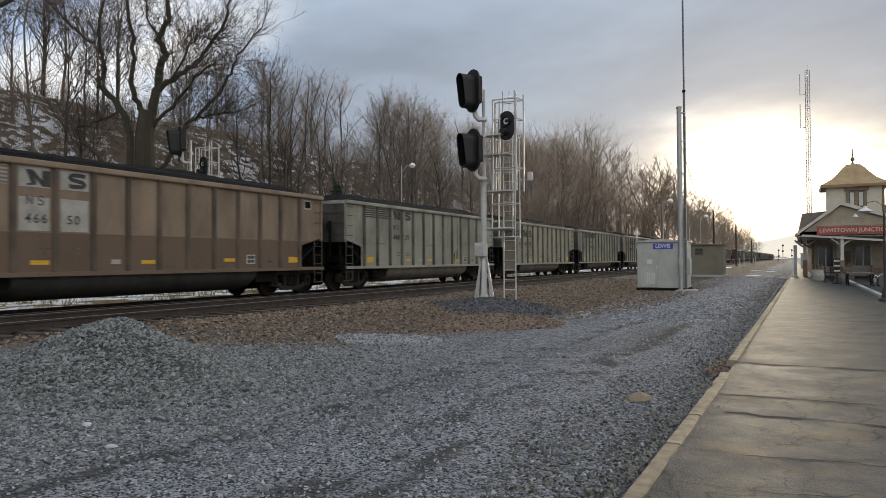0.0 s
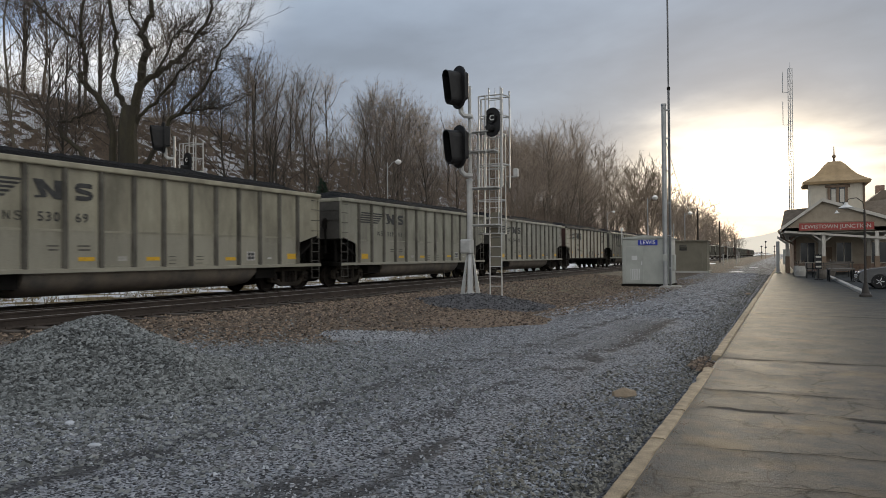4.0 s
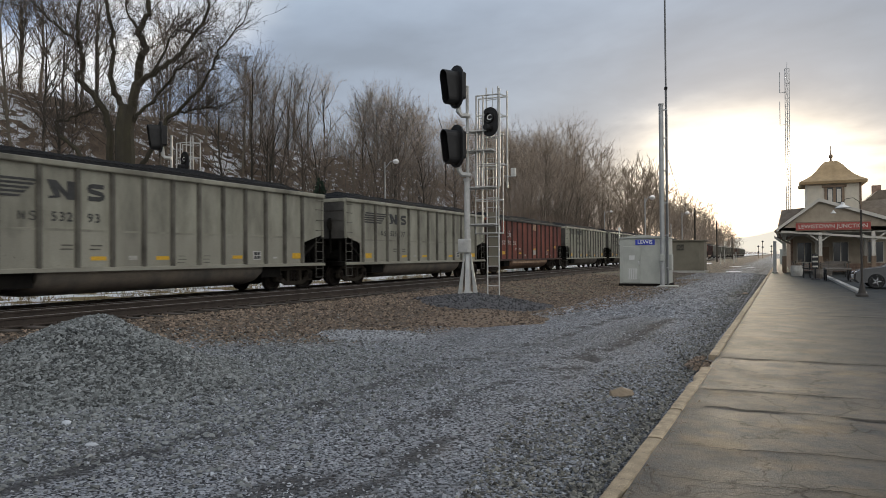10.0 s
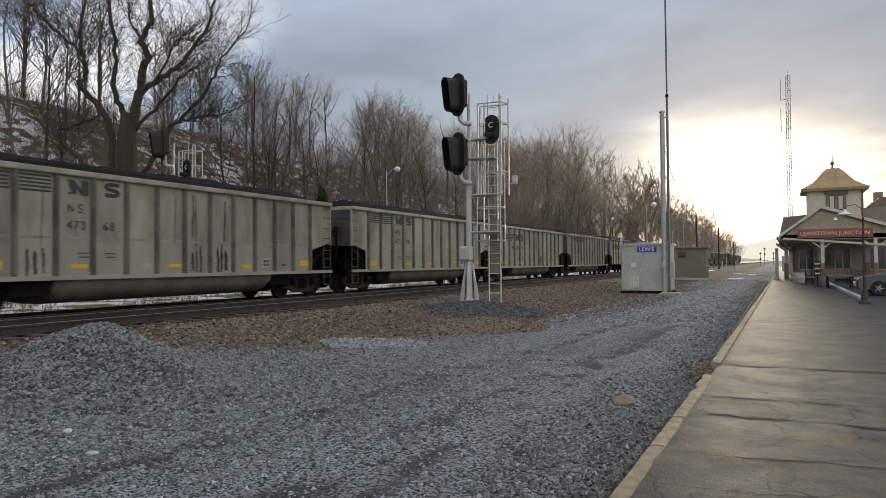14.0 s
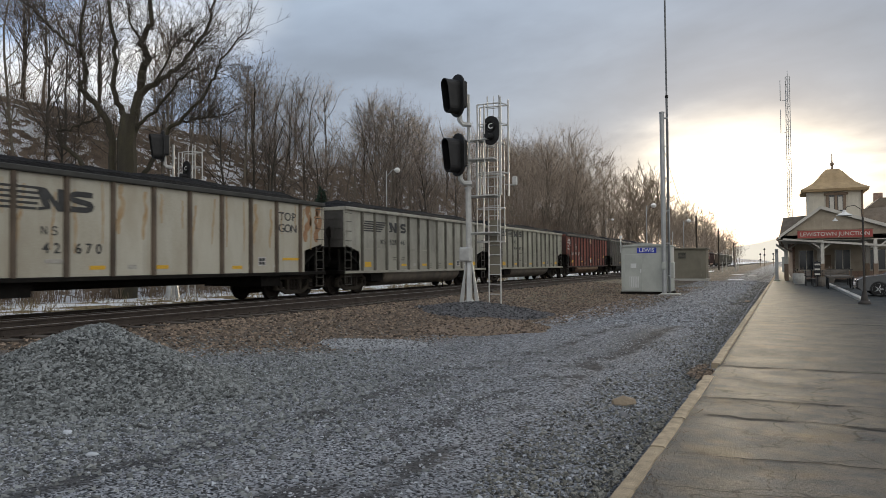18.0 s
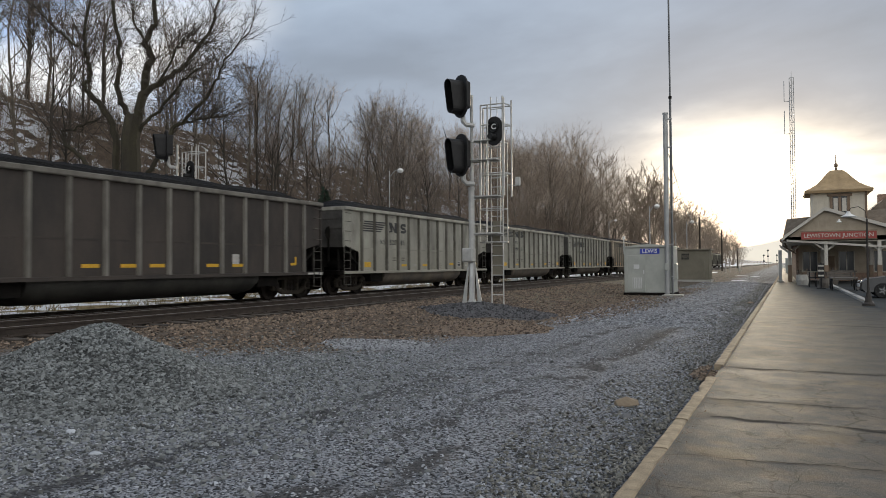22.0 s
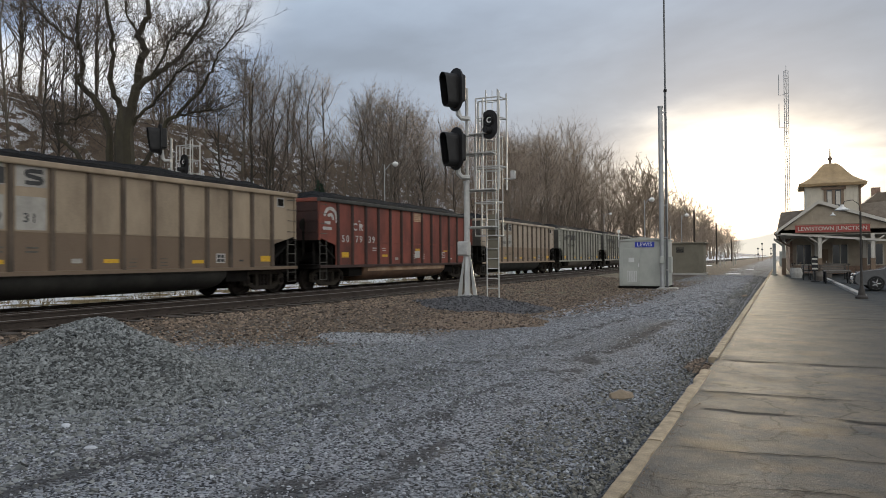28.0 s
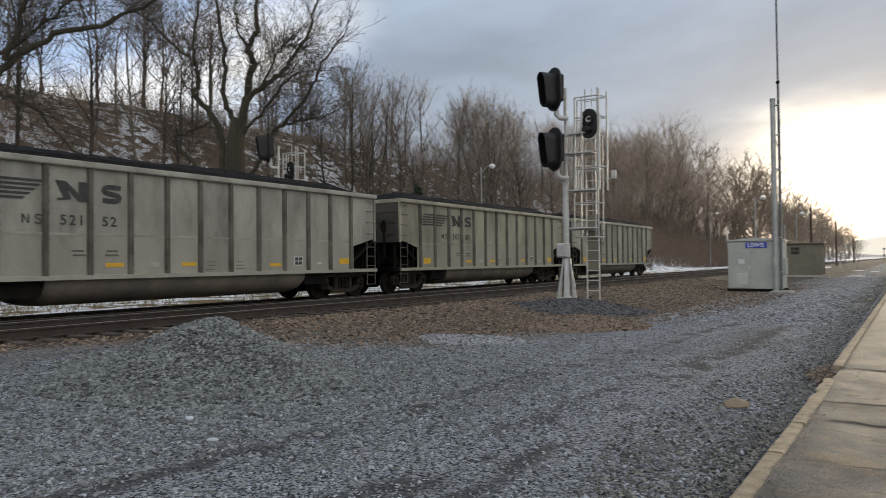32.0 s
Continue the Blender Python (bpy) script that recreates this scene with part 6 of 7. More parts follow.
def line_side_boxes():
    for x, y, w, h in ((-21.5, 62.5, 1.3, 1.9), (-21.2, 59.2, 0.5, 0.8), (-21.6, 57.6, 0.5, 0.7)):
        b = thing("trackside_box", pose(x, y, gz(x, y) - 0.03), "white painted trackside equipment box", "equipment box", "trackside boxes")
        part("body", Mb().box(0, 0, h / 2, w, w * 0.8, h, 0.03), WHITEB, b)
        part("lid", Mb().box(0, 0, h + 0.03, w + 0.08, w * 0.8 + 0.08, 0.08, 0.02), WHITEB, b)
        part("door", Mb().box(0, -w * 0.4 - 0.01, h / 2, w * 0.8, 0.02, h * 0.8), WHITEB, b)
    # marker posts near the far crossing
    for x, y, h in ((-9.0, 140, 2.3), (-7.5, 150, 2.0), (-8.2, 118, 1.6), (-6.6, 125, 1.5)):
        b = thing("marker_post", pose(x, y, 0), "pale trackside marker post", "post", "marker posts")
        part("post", Mb().box(0, 0, h / 2, 0.16, 0.16, h, 0.02), CONC, b)
        part("cap", Mb().box(0, 0, h, 0.22, 0.22, 0.1, 0.02), CONC, b)
    s = thing("switch_machine", pose(-15.4, 31.5, 0.18), "dark steel switch machine between the tracks", "switch machine")
    part("case", Mb().box(0, 0, 0.16, 0.5, 1.2, 0.22, 0.03), TRUCK, s)
    part("motor", Mb().tube([(0, 0.7, 0.16), (0, 1.4, 0.16)], 0.12, 10), TRUCK, s)
    part("rod", Mb().tube([(0.2, 0.3, 0.1), (1.5, 0.3, 0.12)], 0.03, 6), TRUCK, s)
    part("flag_post", Mb().tube([(0, -0.5, 0.2), (0, -0.5, 0.7)], 0.03, 6), TRUCK, s)


line_side_boxes()


def snow_patch(x, y, sx, sy, seed):
    mb, n = Mb(), 28
    rim = [(math.cos(a) * sx * (1 + 0.35 * noise.noise(Vector((math.cos(a) * 1.5, math.sin(a) * 1.5, seed)))), math.sin(a) * sy * (1 + 0.35 * noise.noise(Vector((math.cos(a) * 2, math.sin(a) * 2, seed + 4))))) for a in np.linspace(0, 6.2832, n, False)]
    mb.loft([[(a, b, 0.0) for a, b in rim], [(a * 0.93, b * 0.93, 0.035) for a, b in rim], [(a * 0.5, b * 0.5, 0.06) for a, b in rim]])
    ob = part("snow_patch", mb, SNOW)
    ob.matrix_basis = pose(x, y, gz(x, y) - 0.01)
    tagged(ob, "thin leftover patch of old snow on the gravel", "snow", "snow patches")


for k_, a_ in enumerate(((-3.4, 66, 0.7, 0.5), (-4.6, 92, 0.8, 0.8), (-2.8, 88, 0.5, 0.5), (-9.6, 112, 0.5, 5.0), (-21.6, 66, 1.0, 7.0), (-22.0, 88, 1.2, 9.0), (-23.0, 30, 1.2, 4.0), (-22.4, 12, 0.9, 3.0))):
    snow_patch(*a_, k_ * 3)


# ---- station ----
def station():
    s = thing("railway_station", pose(0, 0, 0), "old railway station with brown roofs, cupola and red name board", "railway station")
    # main block
    part("wall", Mb().box(6.6, 84, 1.75, 11.0, 30, 3.5), BRICK, s)
    part("roof", Mb().loft([[(0.0, 67, 3.4), (13.2, 67, 3.4), (13.2, 101, 3.4), (0.0, 101, 3.4)], [(0.0, 67, 3.55), (13.2, 67, 3.55), (13.2, 101, 3.55), (0.0, 101, 3.55)], [(0.4, 69.0, 5.55), (12.5, 69.0, 6.6), (12.5, 99, 6.6), (0.4, 99, 5.55)]]), ROOF, s)
    part("upper_roof", Mb().prism([(6.2, 5.5), (14.5, 5.5), (14.5, 7.1), (8.0, 7.1)], 70, 76, "y"), ROOF, s)
    part("chimney", Mb().box(8.3, 74, 7.2, 0.7, 0.7, 1.3, 0.03), BRICK, s)
    # canopy with its gable
    yf, yb = 57.6, 69.0
    ax, az, lx, lz, rx, rz = 2.85, 5.55, 0.10, 3.46, 8.6, 3.5
    for nm, a, b in (("canopy_roof", (lx, lz), (ax, az)), ("canopy_roof", (ax, az), (rx, rz))):
        part(nm, Mb().prism([a, b, (b[0], b[1] + 0.14), (a[0], a[1] + 0.14)], yf, yb, "y"), ROOF, s)
        part("bargeboard", Mb().prism([(a[0], a[1] - 0.08), (b[0], b[1] - 0.08), (b[0], b[1] + 0.17), (a[0], a[1] + 0.17)], yf - 0.08, yf - 0.01, "y"), TRIM, s)
    part("gable", Mb().prism([(lx + 0.35, lz + 0.1), (rx - 0.5, rz + 0.05), (ax, az - 0.02)], yf + 0.25, yf + 0.33, "y"), GABLE, s, "dull tan boarded gable")
    for k in range(9):
        part("board", Mb().box(ax - 1.9 + 0.5 * k, yf + 0.24, 3.9 + 0.1 * (4 - abs(k - 4)), 0.03, 0.03, 0.7 + 0.2 * (4 - abs(k - 4))), GABLE, s)
    part("beam", Mb().prism([(lx + 0.2, 3.20), (rx - 0.2, 2.48), (rx - 0.2, 2.63), (lx + 0.2, 3.35)], yf - 0.06, yf + 0.10, "y"), TRIM, s, "white canopy beam")
    part("gutter", Mb().tube([(lx - 0.05, yf - 0.3, 3.4), (lx - 0.05, yb, 3.4)], 0.11, 8), TRIM, s)
    part("finial_scroll", Mb().tube([(lx - 0.1 + 0.12 * math.cos(a), yf - 0.2, 3.28 + 0.12 * math.sin(a)) for a in np.linspace(0, 5, 9)], 0.05, 6), BROWNT, s)
    bd = part("name_board", Mb().box(3.68, yf - 0.13, 3.60, 4.80, 0.05, 0.54, 0.01), SIGNR, s, "red name board with cream letters")
    part("letters", text_mesh("LEWISTOWN JUNCTION", 0.40), TRIM, bd, "", pose(3.68, yf - 0.162, 3.59, 0, 0, -90))
    part("board_frame", Mb().box(3.68, yf - 0.14, 3.915, 4.90, 0.07, 0.05).box(3.68, yf - 0.14, 3.305, 4.90, 0.07, 0.05), BROWNT, bd)
    for cx_, cy_ in ((2.9, yf + 0.15), (6.25, yf + 0.15), (2.9, 63), (6.25, 63), (0.55, 63), (0.55, 68)):
        col = part("column", Mb().box(cx_, cy_, 2.3, 0.24, 0.24, 1.8, 0.02), TRIM, s, "white upper column")
        part("column_foot", Mb().box(cx_, cy_, 0.7, 0.30, 0.30, 1.4, 0.02), BROWNT, col, "dark brown column foot")
        for q in (-1, 1):
            part("brace", Mb().tube([(cx_, cy_, 2.45), (cx_ + q * 0.75, cy_, 3.05)], 0.06, 6), TRIM, col)
    # soffit takes the white trim colour to bounce light under the canopy
    part("soffit", Mb().box(4.2, 63.3, 3.18, 8.4, 11.2, 0.06), TRIM, s)
    # front wall below the canopy: doors and windows
    part("front_wall", Mb().box(6.6, 68.85, 1.6, 10.6, 0.2, 3.1), GABLE, s)
    for wx in (2.2, 5.0, 7.6):
        w = part("window", Mb().box(wx, 68.74, 1.7, 1.1, 0.06, 1.7), GLASS, s, "dark sash window")
        for dx in (-0.58, 0.0, 0.58):
            part("frame", Mb().box(wx + dx, 68.69, 1.7, 0.08, 0.08, 1.8), TRIM, w)
        part("sill", Mb().box(wx, 68.66, 0.8, 1.3, 0.14, 0.08), TRIM, w)
    d = part("door", Mb().box(3.6, 68.73, 1.1, 1.0, 0.06, 2.1), BROWNT, s, "brown panelled door")
    part("handle", Mb().box(3.95, 68.67, 1.05, 0.06, 0.06, 0.14), CHROME, d)
    part("plinth", Mb().box(6.6, 68.72, 0.35, 10.7, 0.1, 0.7), BRICK, s)
    # drain pipes
    part("drain_pipe", Mb().tube([(lx, yf + 0.2, 3.3), (0.35, yf + 2.0, 2.7), (1.0, yf + 6, 2.4)], 0.06, 6), BROWNT, s)
    # cupola
    x0, x1, y0, y1 = 2.25, 6.15, 64.6, 68.5
    cup = part("cupola", Mb().box((x0 + x1) / 2, (y0 + y1) / 2, 6.1, x1 - x0, y1 - y0, 3.1), CREAMW, s, "cream boarded cupola")
    for k in range(14):
        part("batten", Mb().box(x0 + 0.15 + 0.277 * k, y0 - 0.015, 6.1, 0.03, 0.03, 3.0), CREAMW, cup)
    for xx in (x0, x1):
        part("corner_board", Mb().box(xx, y0 - 0.02, 6.1, 0.16, 0.06, 3.1), BROWNT if xx == x1 else TRIM, cup)
    wn_ = part("window", Mb().box(4.3, y0 - 0.03, 6.32, 1.2, 0.05, 1.5), GLASS, cup, "pale curtained sash window")
    for dx in (-0.62, 0.0, 0.62):
        part("frame", Mb().box(4.3 + dx, y0 - 0.06, 6.32, 0.2, 0.07, 1.6), BROWNT, wn_)
    part("pane", Mb().box(4.0, y0 - 0.062, 6.36, 0.3, 0.02, 1.1), TRIM, wn_).location = (0, 0, 0)
    part("pane", Mb().box(4.62, y0 - 0.062, 6.36, 0.3, 0.02, 1.1), TRIM, wn_)
    part("head", Mb().box(4.3, y0 - 0.1, 7.16, 1.75, 0.16, 0.22, 0.02), BROWNT, wn_)
    cx_, cy_ = (x0 + x1) / 2, (y0 + y1) / 2
    rings = []
    for r, z in ((2.40, 7.36), (2.46, 7.58), (2.02, 7.82), (1.56, 8.14), (1.16, 8.58), (0.80, 9.06), (0.52, 9.34), (0.42, 9.40)):
        c = r * 0.06
        rings.append([(cx_ + a * (r - c * abs(e_)), cy_ + b * (r - c * abs(e_)), z) for a, b, e_ in ((-1, -1, 0), (0, -1, 0.2), (1, -1, 0), (1, 0, 0.2), (1, 1, 0), (0, 1, 0.2), (-1, 1, 0), (-1, 0, 0.2))])
    rf = part("cupola_roof", Mb().loft(rings), ROOFT, cup, "flared tan shingle roof")
    part("finial", Mb().lathe([(0.42, 9.40), (0.1, 9.46), (0.06, 9.68), (0.15, 9.80), (0.15, 9.93), (0.05, 10.05), (0.025, 10.72), (0.0, 10.78)], 10, (cx_, cy_, 0)), BROWNT, rf)
    # hanging lamp at the gable, small aerial
    part("gable_lamp", Mb().lathe([(0.04, 0.22), (0.08, 0.12), (0.2, 0.0), (0.18, -0.02)], 14, (3.75, yf - 0.2, 4.55)), LAMPW, s)
    part("aerial", Mb().tube([(0.85, 72, 5.4), (0.85, 72, 8.0)], 0.035, 5).tube([(0.55, 72, 6.9), (1.15, 72, 6.9)], 0.02, 4).tube([(0.65, 72, 7.3), (1.05, 72, 7.3)], 0.02, 4), ALUG, s)


station()


def lattice_tower():
    t = thing("lattice_tower", pose(1.45, 102.5, 0), "slim galvanised lattice radio tower behind the station", "radio tower")
    w, h, n = 0.30, 26.6, 26
    legs = [(w * math.cos(a), w * math.sin(a)) for a in (0.5, 2.6, 4.7)]
    for a, b in legs:
        part("leg", Mb().tube([(a, b, 0), (a, b, h)], 0.045, 5), ALUG, t)
    for k in range(n):
        z0, z1 = h * k / n, h * (k + 1) / n
        mb = Mb()
        for i in range(3):
            (a, b), (c, d) = legs[i], legs[(i + 1) % 3]
            mb.tube([(a, b, z0), (c, d, z1)], 0.02, 4).tube([(a, b, z1), (c, d, z1)], 0.02, 4)
        part("bracing", mb, ALUG, t)
    part("side_antenna", Mb().tube([(-0.3, 0, 23.4), (-0.9, 0, 23.4), (-0.9, 0, 26.2)], 0.05, 5).tube([(-0.3, 0, 19.0), (-0.9, 0, 19.0), (-0.9, 0, 22.2)], 0.05, 5), ALUG, t)
    part("top_whip", Mb().tube([(0, 0, 26.6), (0, 0, 27.4)], 0.03, 5), ALUG, t)


lattice_tower()


def platform_things():
    b = thing("platform_post", pose(-0.17, 62.8, 0.0), "tall pale grey steel post at the platform edge", "post")
    part("post", Mb().box(0, 0, 1.32, 0.26, 0.16, 2.64, 0.02), ALUG, b)
    part("foot", Mb().box(0, 0, 0.05, 0.5, 0.36, 0.1, 0.02), CONC, b)
    l = thing("platform_lamp", pose(2.8, 29.3, 0), "dark iron lamp post with a white gooseneck shade", "lamp post")
    part("base", Mb().lathe([(0.21, 0), (0.21, 0.07), (0.13, 0.14), (0.08, 0.4), (0.06, 0.5)], 14), IRON, l)
    part("post", Mb().tube([(0, 0, 0.45), (0, 0, 3.2)], [0.042, 0.035], 10), IRON, l)
    part("gooseneck", Mb().tube([(0, 0, 3.2), (-0.05, 0, 3.5), (-0.25, 0, 3.66), (-0.5, 0, 3.62), (-0.58, 0, 3.48)], 0.013, 6), IRON, l)
    part("shade", Mb().lathe([(0.05, 0.2), (0.07, 0.12), (0.14, 0.07), (0.27, 0.0), (0.26, -0.015), (0.1, 0.04)], 16, (-0.58, 0, 3.3)), LAMPW, l, "white enamel shade")

    def bench(x, y, turn):
        o = thing("bench", pose(x, y, 0, 0, 0, turn), "dark slatted bench under the canopy", "bench", "platform benches")
        for k in range(4):
            part("seat_slat", Mb().box(0, -0.2 + 0.13 * k, 0.45, 1.7, 0.1, 0.035, 0.008), BENCH, o)
        for k in range(4):
            part("back_slat", Mb().box(0, 0.28 + 0.03 * k, 0.56 + 0.12 * k, 1.7, 0.035, 0.1, 0.008), BENCH, o)
        for q in (-0.75, 0.75):
            part("end_frame", Mb().box(q, -0.16, 0.22, 0.06, 0.06, 0.44).box(q, 0.26, 0.5, 0.06, 0.06, 1.0).box(q, 0.05, 0.62, 0.06, 0.5, 0.05), BLK, o)

    bench(1.55, 60.5, 90)
    bench(2.0, 51.0, 75)
    bench(3.4, 52.4, 10)
    bench(1.5, 66.0, 90)
    for x, y, r, h in ((1.25, 54.5, 0.42, 0.75), (2.35, 49.2, 0.30, 0.6), (3.2, 56.2, 0.4, 0.8)):
        o = thing("planter", pose(x, y, 0), "round planter tub with dried plants", "planter", "planter tubs")
        part("tub", Mb().lathe([(r * 0.8, 0), (r, h * 0.5), (r * 0.92, h), (r * 0.8, h), (r * 0.8, h - 0.06), (0.0, h - 0.06)], 14), CONC if x < 2 else BENCH, o)
        mb, rs = Mb(), random.Random(int(x * 10))
        for k in range(40):
            a, q = rs.uniform(0, 6.28), rs.uniform(0.1, r)
            mb.tube([(q * 0.5 * math.cos(a), q * 0.5 * math.sin(a), h - 0.06), (q * math.cos(a), q * math.sin(a), h + rs.uniform(0.1, 0.45))], [0.012, 0.004], 3)
        part("dried_plants", mb, BRUSH, o)
    o = thing("notice_stand", pose(2.1, 47.6, 0), "dark notice stand with pale cards", "notice stand")
    part("post", Mb().box(0, 0, 0.8, 0.08, 0.08, 1.6), BLK, o)
    part("panel", Mb().box(0, -0.05, 1.1, 0.36, 0.04, 0.9, 0.01), BLK, o)
    for k in range(3):
        part("card", Mb().box(0, -0.075, 0.8 + 0.3 * k, 0.3, 0.01, 0.10), TRIM, o)
    part("foot", Mb().box(0, 0, 0.03, 0.5, 0.4, 0.06, 0.01), BLK, o)
    o = thing("baggage_cart", pose(3.1, 45.2, 0), "old dark baggage cart with spoked wheels", "baggage cart")
    part("deck", Mb().box(0, 0, 0.7, 1.3, 2.2, 0.1, 0.02), BENCH, o)
    for y in (-1.0, 1.0):
        part("rack", Mb().box(0, y, 1.1, 1.2, 0.06, 0.06).box(-0.5, y, 0.9, 0.06, 0.06, 0.5).box(0.5, y, 0.9, 0.06, 0.06, 0.5), BENCH, o)
    for x in (-0.6, 0.6):
        for y in (-0.75, 0.75):
            w = part("wheel", Mb().tube([(x, y + 0.35 * math.cos(a), 0.36 + 0.35 * math.sin(a)) for a in np.linspace(0, 6.2832, 17)], 0.03, 5), BLK, o)
            for k in range(4):
                a = k * math.pi / 4
                part("spoke", Mb().tube([(x, y + 0.34 * math.cos(a), 0.36 + 0.34 * math.sin(a)), (x, y - 0.34 * math.cos(a), 0.36 - 0.34 * math.sin(a))], 0.015, 4), BLK, w)
    o = thing("grey_cabinet", pose(1.1, 118, 0), "grey steel cabinet at the platform end", "cabinet")
    part("body", Mb().box(0, 0, 1.1, 1.4, 1.2, 2.2, 0.03), CABIN, o)
    part("door", Mb().box(0, -0.61, 1.1, 1.1, 0.03, 1.8), CABIN, o)
    part("roof", Mb().box(0, 0, 2.25, 1.5, 1.3, 0.1, 0.02), CABIN, o)


platform_things()


def parked_car():
    c = thing("parked_car", pose(3.12, 36.6, 0), "black parked hatchback with silver alloy wheels", "car")
    side = [(0.0, 0.42), (0.04, 0.72), (0.25, 0.86), (1.15, 0.98), (1.85, 1.42), (2.6, 1.50), (3.4, 1.44), (4.1, 1.05), (4.32, 0.95), (4.36, 0.5), (4.25, 0.28), (0.15, 0.26)]
    rings = []
    for y, k in ((-0.86, 0.94), (-0.80, 1.0), (0.0, 1.02), (0.80, 1.0), (0.86, 0.94)):
        rings.append([(2.18 + (x - 2.18) * (0.98 if k < 1 else 1), y * (1 - 0.16 * max(0, z - 0.95) / 0.5), 0.3 + (z - 0.3) * (k if z > 1 else 1)) for x, z in side])
    part("body", Mb().loft(rings), CARP, c, "", None, True)
    for x in (0.85, 3.45):
        for y in (-0.80, 0.80):
            w = part("wheel", Mb().lathe([(0.21, -0.11), (0.31, -0.11), (0.335, -0.06), (0.335, 0.06), (0.31, 0.11), (0.21, 0.11)], 22), RUB, c, "black tyre", pose(x, y, 0.335, 90))
            part("rim", Mb().lathe([(0.0, 0.06), (0.05, 0.07), (0.225, 0.05), (0.25, 0.115), (0.24, 0.0), (0.0, 0.0)], 18), CHROME, w)
            for k in range(5):
                a = k * 2 * math.pi / 5
                part("spoke", Mb().tube([(0.03 * math.cos(a), 0.03 * math.sin(a), 0.10), (0.2 * math.cos(a), 0.2 * math.sin(a), 0.09)], [0.03, 0.022], 5), CHROME, w)
    part("side_window", Mb().prism([(1.35, 1.0), (1.95, 1.36), (2.6, 1.42), (3.35, 1.36), (3.8, 1.05)], -0.81, -0.80, "y"), GLASS, c)
    part("headlight", Mb().box(0.14, -0.62, 0.70, 0.22, 0.34, 0.14, 0.04), CHROME, c)
    part("headlight", Mb().box(0.14, 0.62, 0.70, 0.22, 0.34, 0.14, 0.04), CHROME, c)
    part("grille", Mb().box(0.0, 0, 0.55, 0.06, 0.9, 0.16, 0.02), CHROME, c)
    part("mirror", Mb().box(1.45, -0.95, 1.02, 0.16, 0.18, 0.13, 0.03), CARP, c)
    part("bumper", Mb().box(0.05, 0, 0.38, 0.16, 1.6, 0.14, 0.04), CARP, c)


parked_car()


# ---- trees ----
def grow(seed, height, spread, limbs, lean=0.0, twigs=6, r0=0.16, start=0.22, upright=0.35, fine=6, thin=1.0, tips=2):
    """Trunk and crown of a bare tree, as two mesh builders."""
    rs = random.Random(seed)
    tr, cr = Mb(), Mb()

    def bend(p, d, ln, n, wob, lift):
        pts = [p.copy()]
        for _ in range(n):
            d = (d + Vector((rs.gauss(0, wob), rs.gauss(0, wob), rs.gauss(0, wob) + lift))).normalized()
            p = p + d * ln / n
            pts.append(p.copy())
        return pts

    trunk = bend(Vector((0, 0, -0.3)), Vector((lean, rs.gauss(0, 0.05), 1)).normalized(), height, 9, 0.09, 0.06)
    tr.tube(trunk, [r0 * (1 - 0.93 * k / 9) ** 0.9 + 0.01 for k in range(10)], 6, False)
    for _ in range(limbs):
        u = start + (0.97 - start) * rs.random() ** 0.8
        k = min(int(u * 9), 8)
        p = trunk[k].lerp(trunk[k + 1], u * 9 - k)
        a = rs.uniform(0, 6.283)
        d = Vector((math.cos(a), math.sin(a), rs.uniform(upright, upright + 0.9))).normalized()
        ln = spread * (1.25 - 0.85 * u) * rs.uniform(0.7, 1.25)
        r1 = r0 * 0.36 * (1.1 - 0.75 * u)
        limb = bend(p, d, ln, 5, 0.16, 0.13)
        tr.tube(limb, [r1 * (1 - 0.85 * q / 5) + 0.006 for q in range(6)], 4, False)
        for _ in range(twigs):
            w = rs.uniform(0.2, 1.0)
            q = min(int(w * 5), 4)
            p2 = limb[q].lerp(limb[q + 1], w * 5 - q)
            d2 = (limb[q + 1] - limb[q]).normalized() + Vector((rs.gauss(0, 0.6), rs.gauss(0, 0.6), rs.gauss(0.15, 0.45)))
            l2 = ln * rs.uniform(0.25, 0.55)
            b = bend(p2, d2.normalized(), l2, 2, 0.2, 0.12)
            cr.tube(b, [0.017 * thin, 0.011 * thin, 0.005 * thin], 3, False)
            for _ in range(fine):
                g = rs.choice((1, 1, 2))
                d3 = (b[g] - b[g - 1]).normalized() + Vector((rs.gauss(0, 0.55), rs.gauss(0, 0.55), rs.gauss(0.2, 0.4)))
                l3 = l2 * rs.uniform(0.35, 0.8)
                e3 = b[g] + d3.normalized() * l3
                cr.twig(b[g], e3, 0.010 * thin)
                for _ in range(tips):
                    m3 = b[g].lerp(e3, rs.uniform(0.25, 0.85))
                    cr.twig(m3, m3 + (d3.normalized() + Vector((rs.gauss(0, 0.6), rs.gauss(0, 0.6), rs.gauss(0.1, 0.4)))).normalized() * l3 * rs.uniform(0.3, 0.6), 0.0075 * thin)
    return tr, cr


def raw_mesh(mb, name):
    me = bpy.data.meshes.new(name)
    me.from_pydata(mb.v, [], mb.f)
    me.polygons.foreach_set("use_smooth", [True] * len(me.polygons))
    return me


KINDS = []
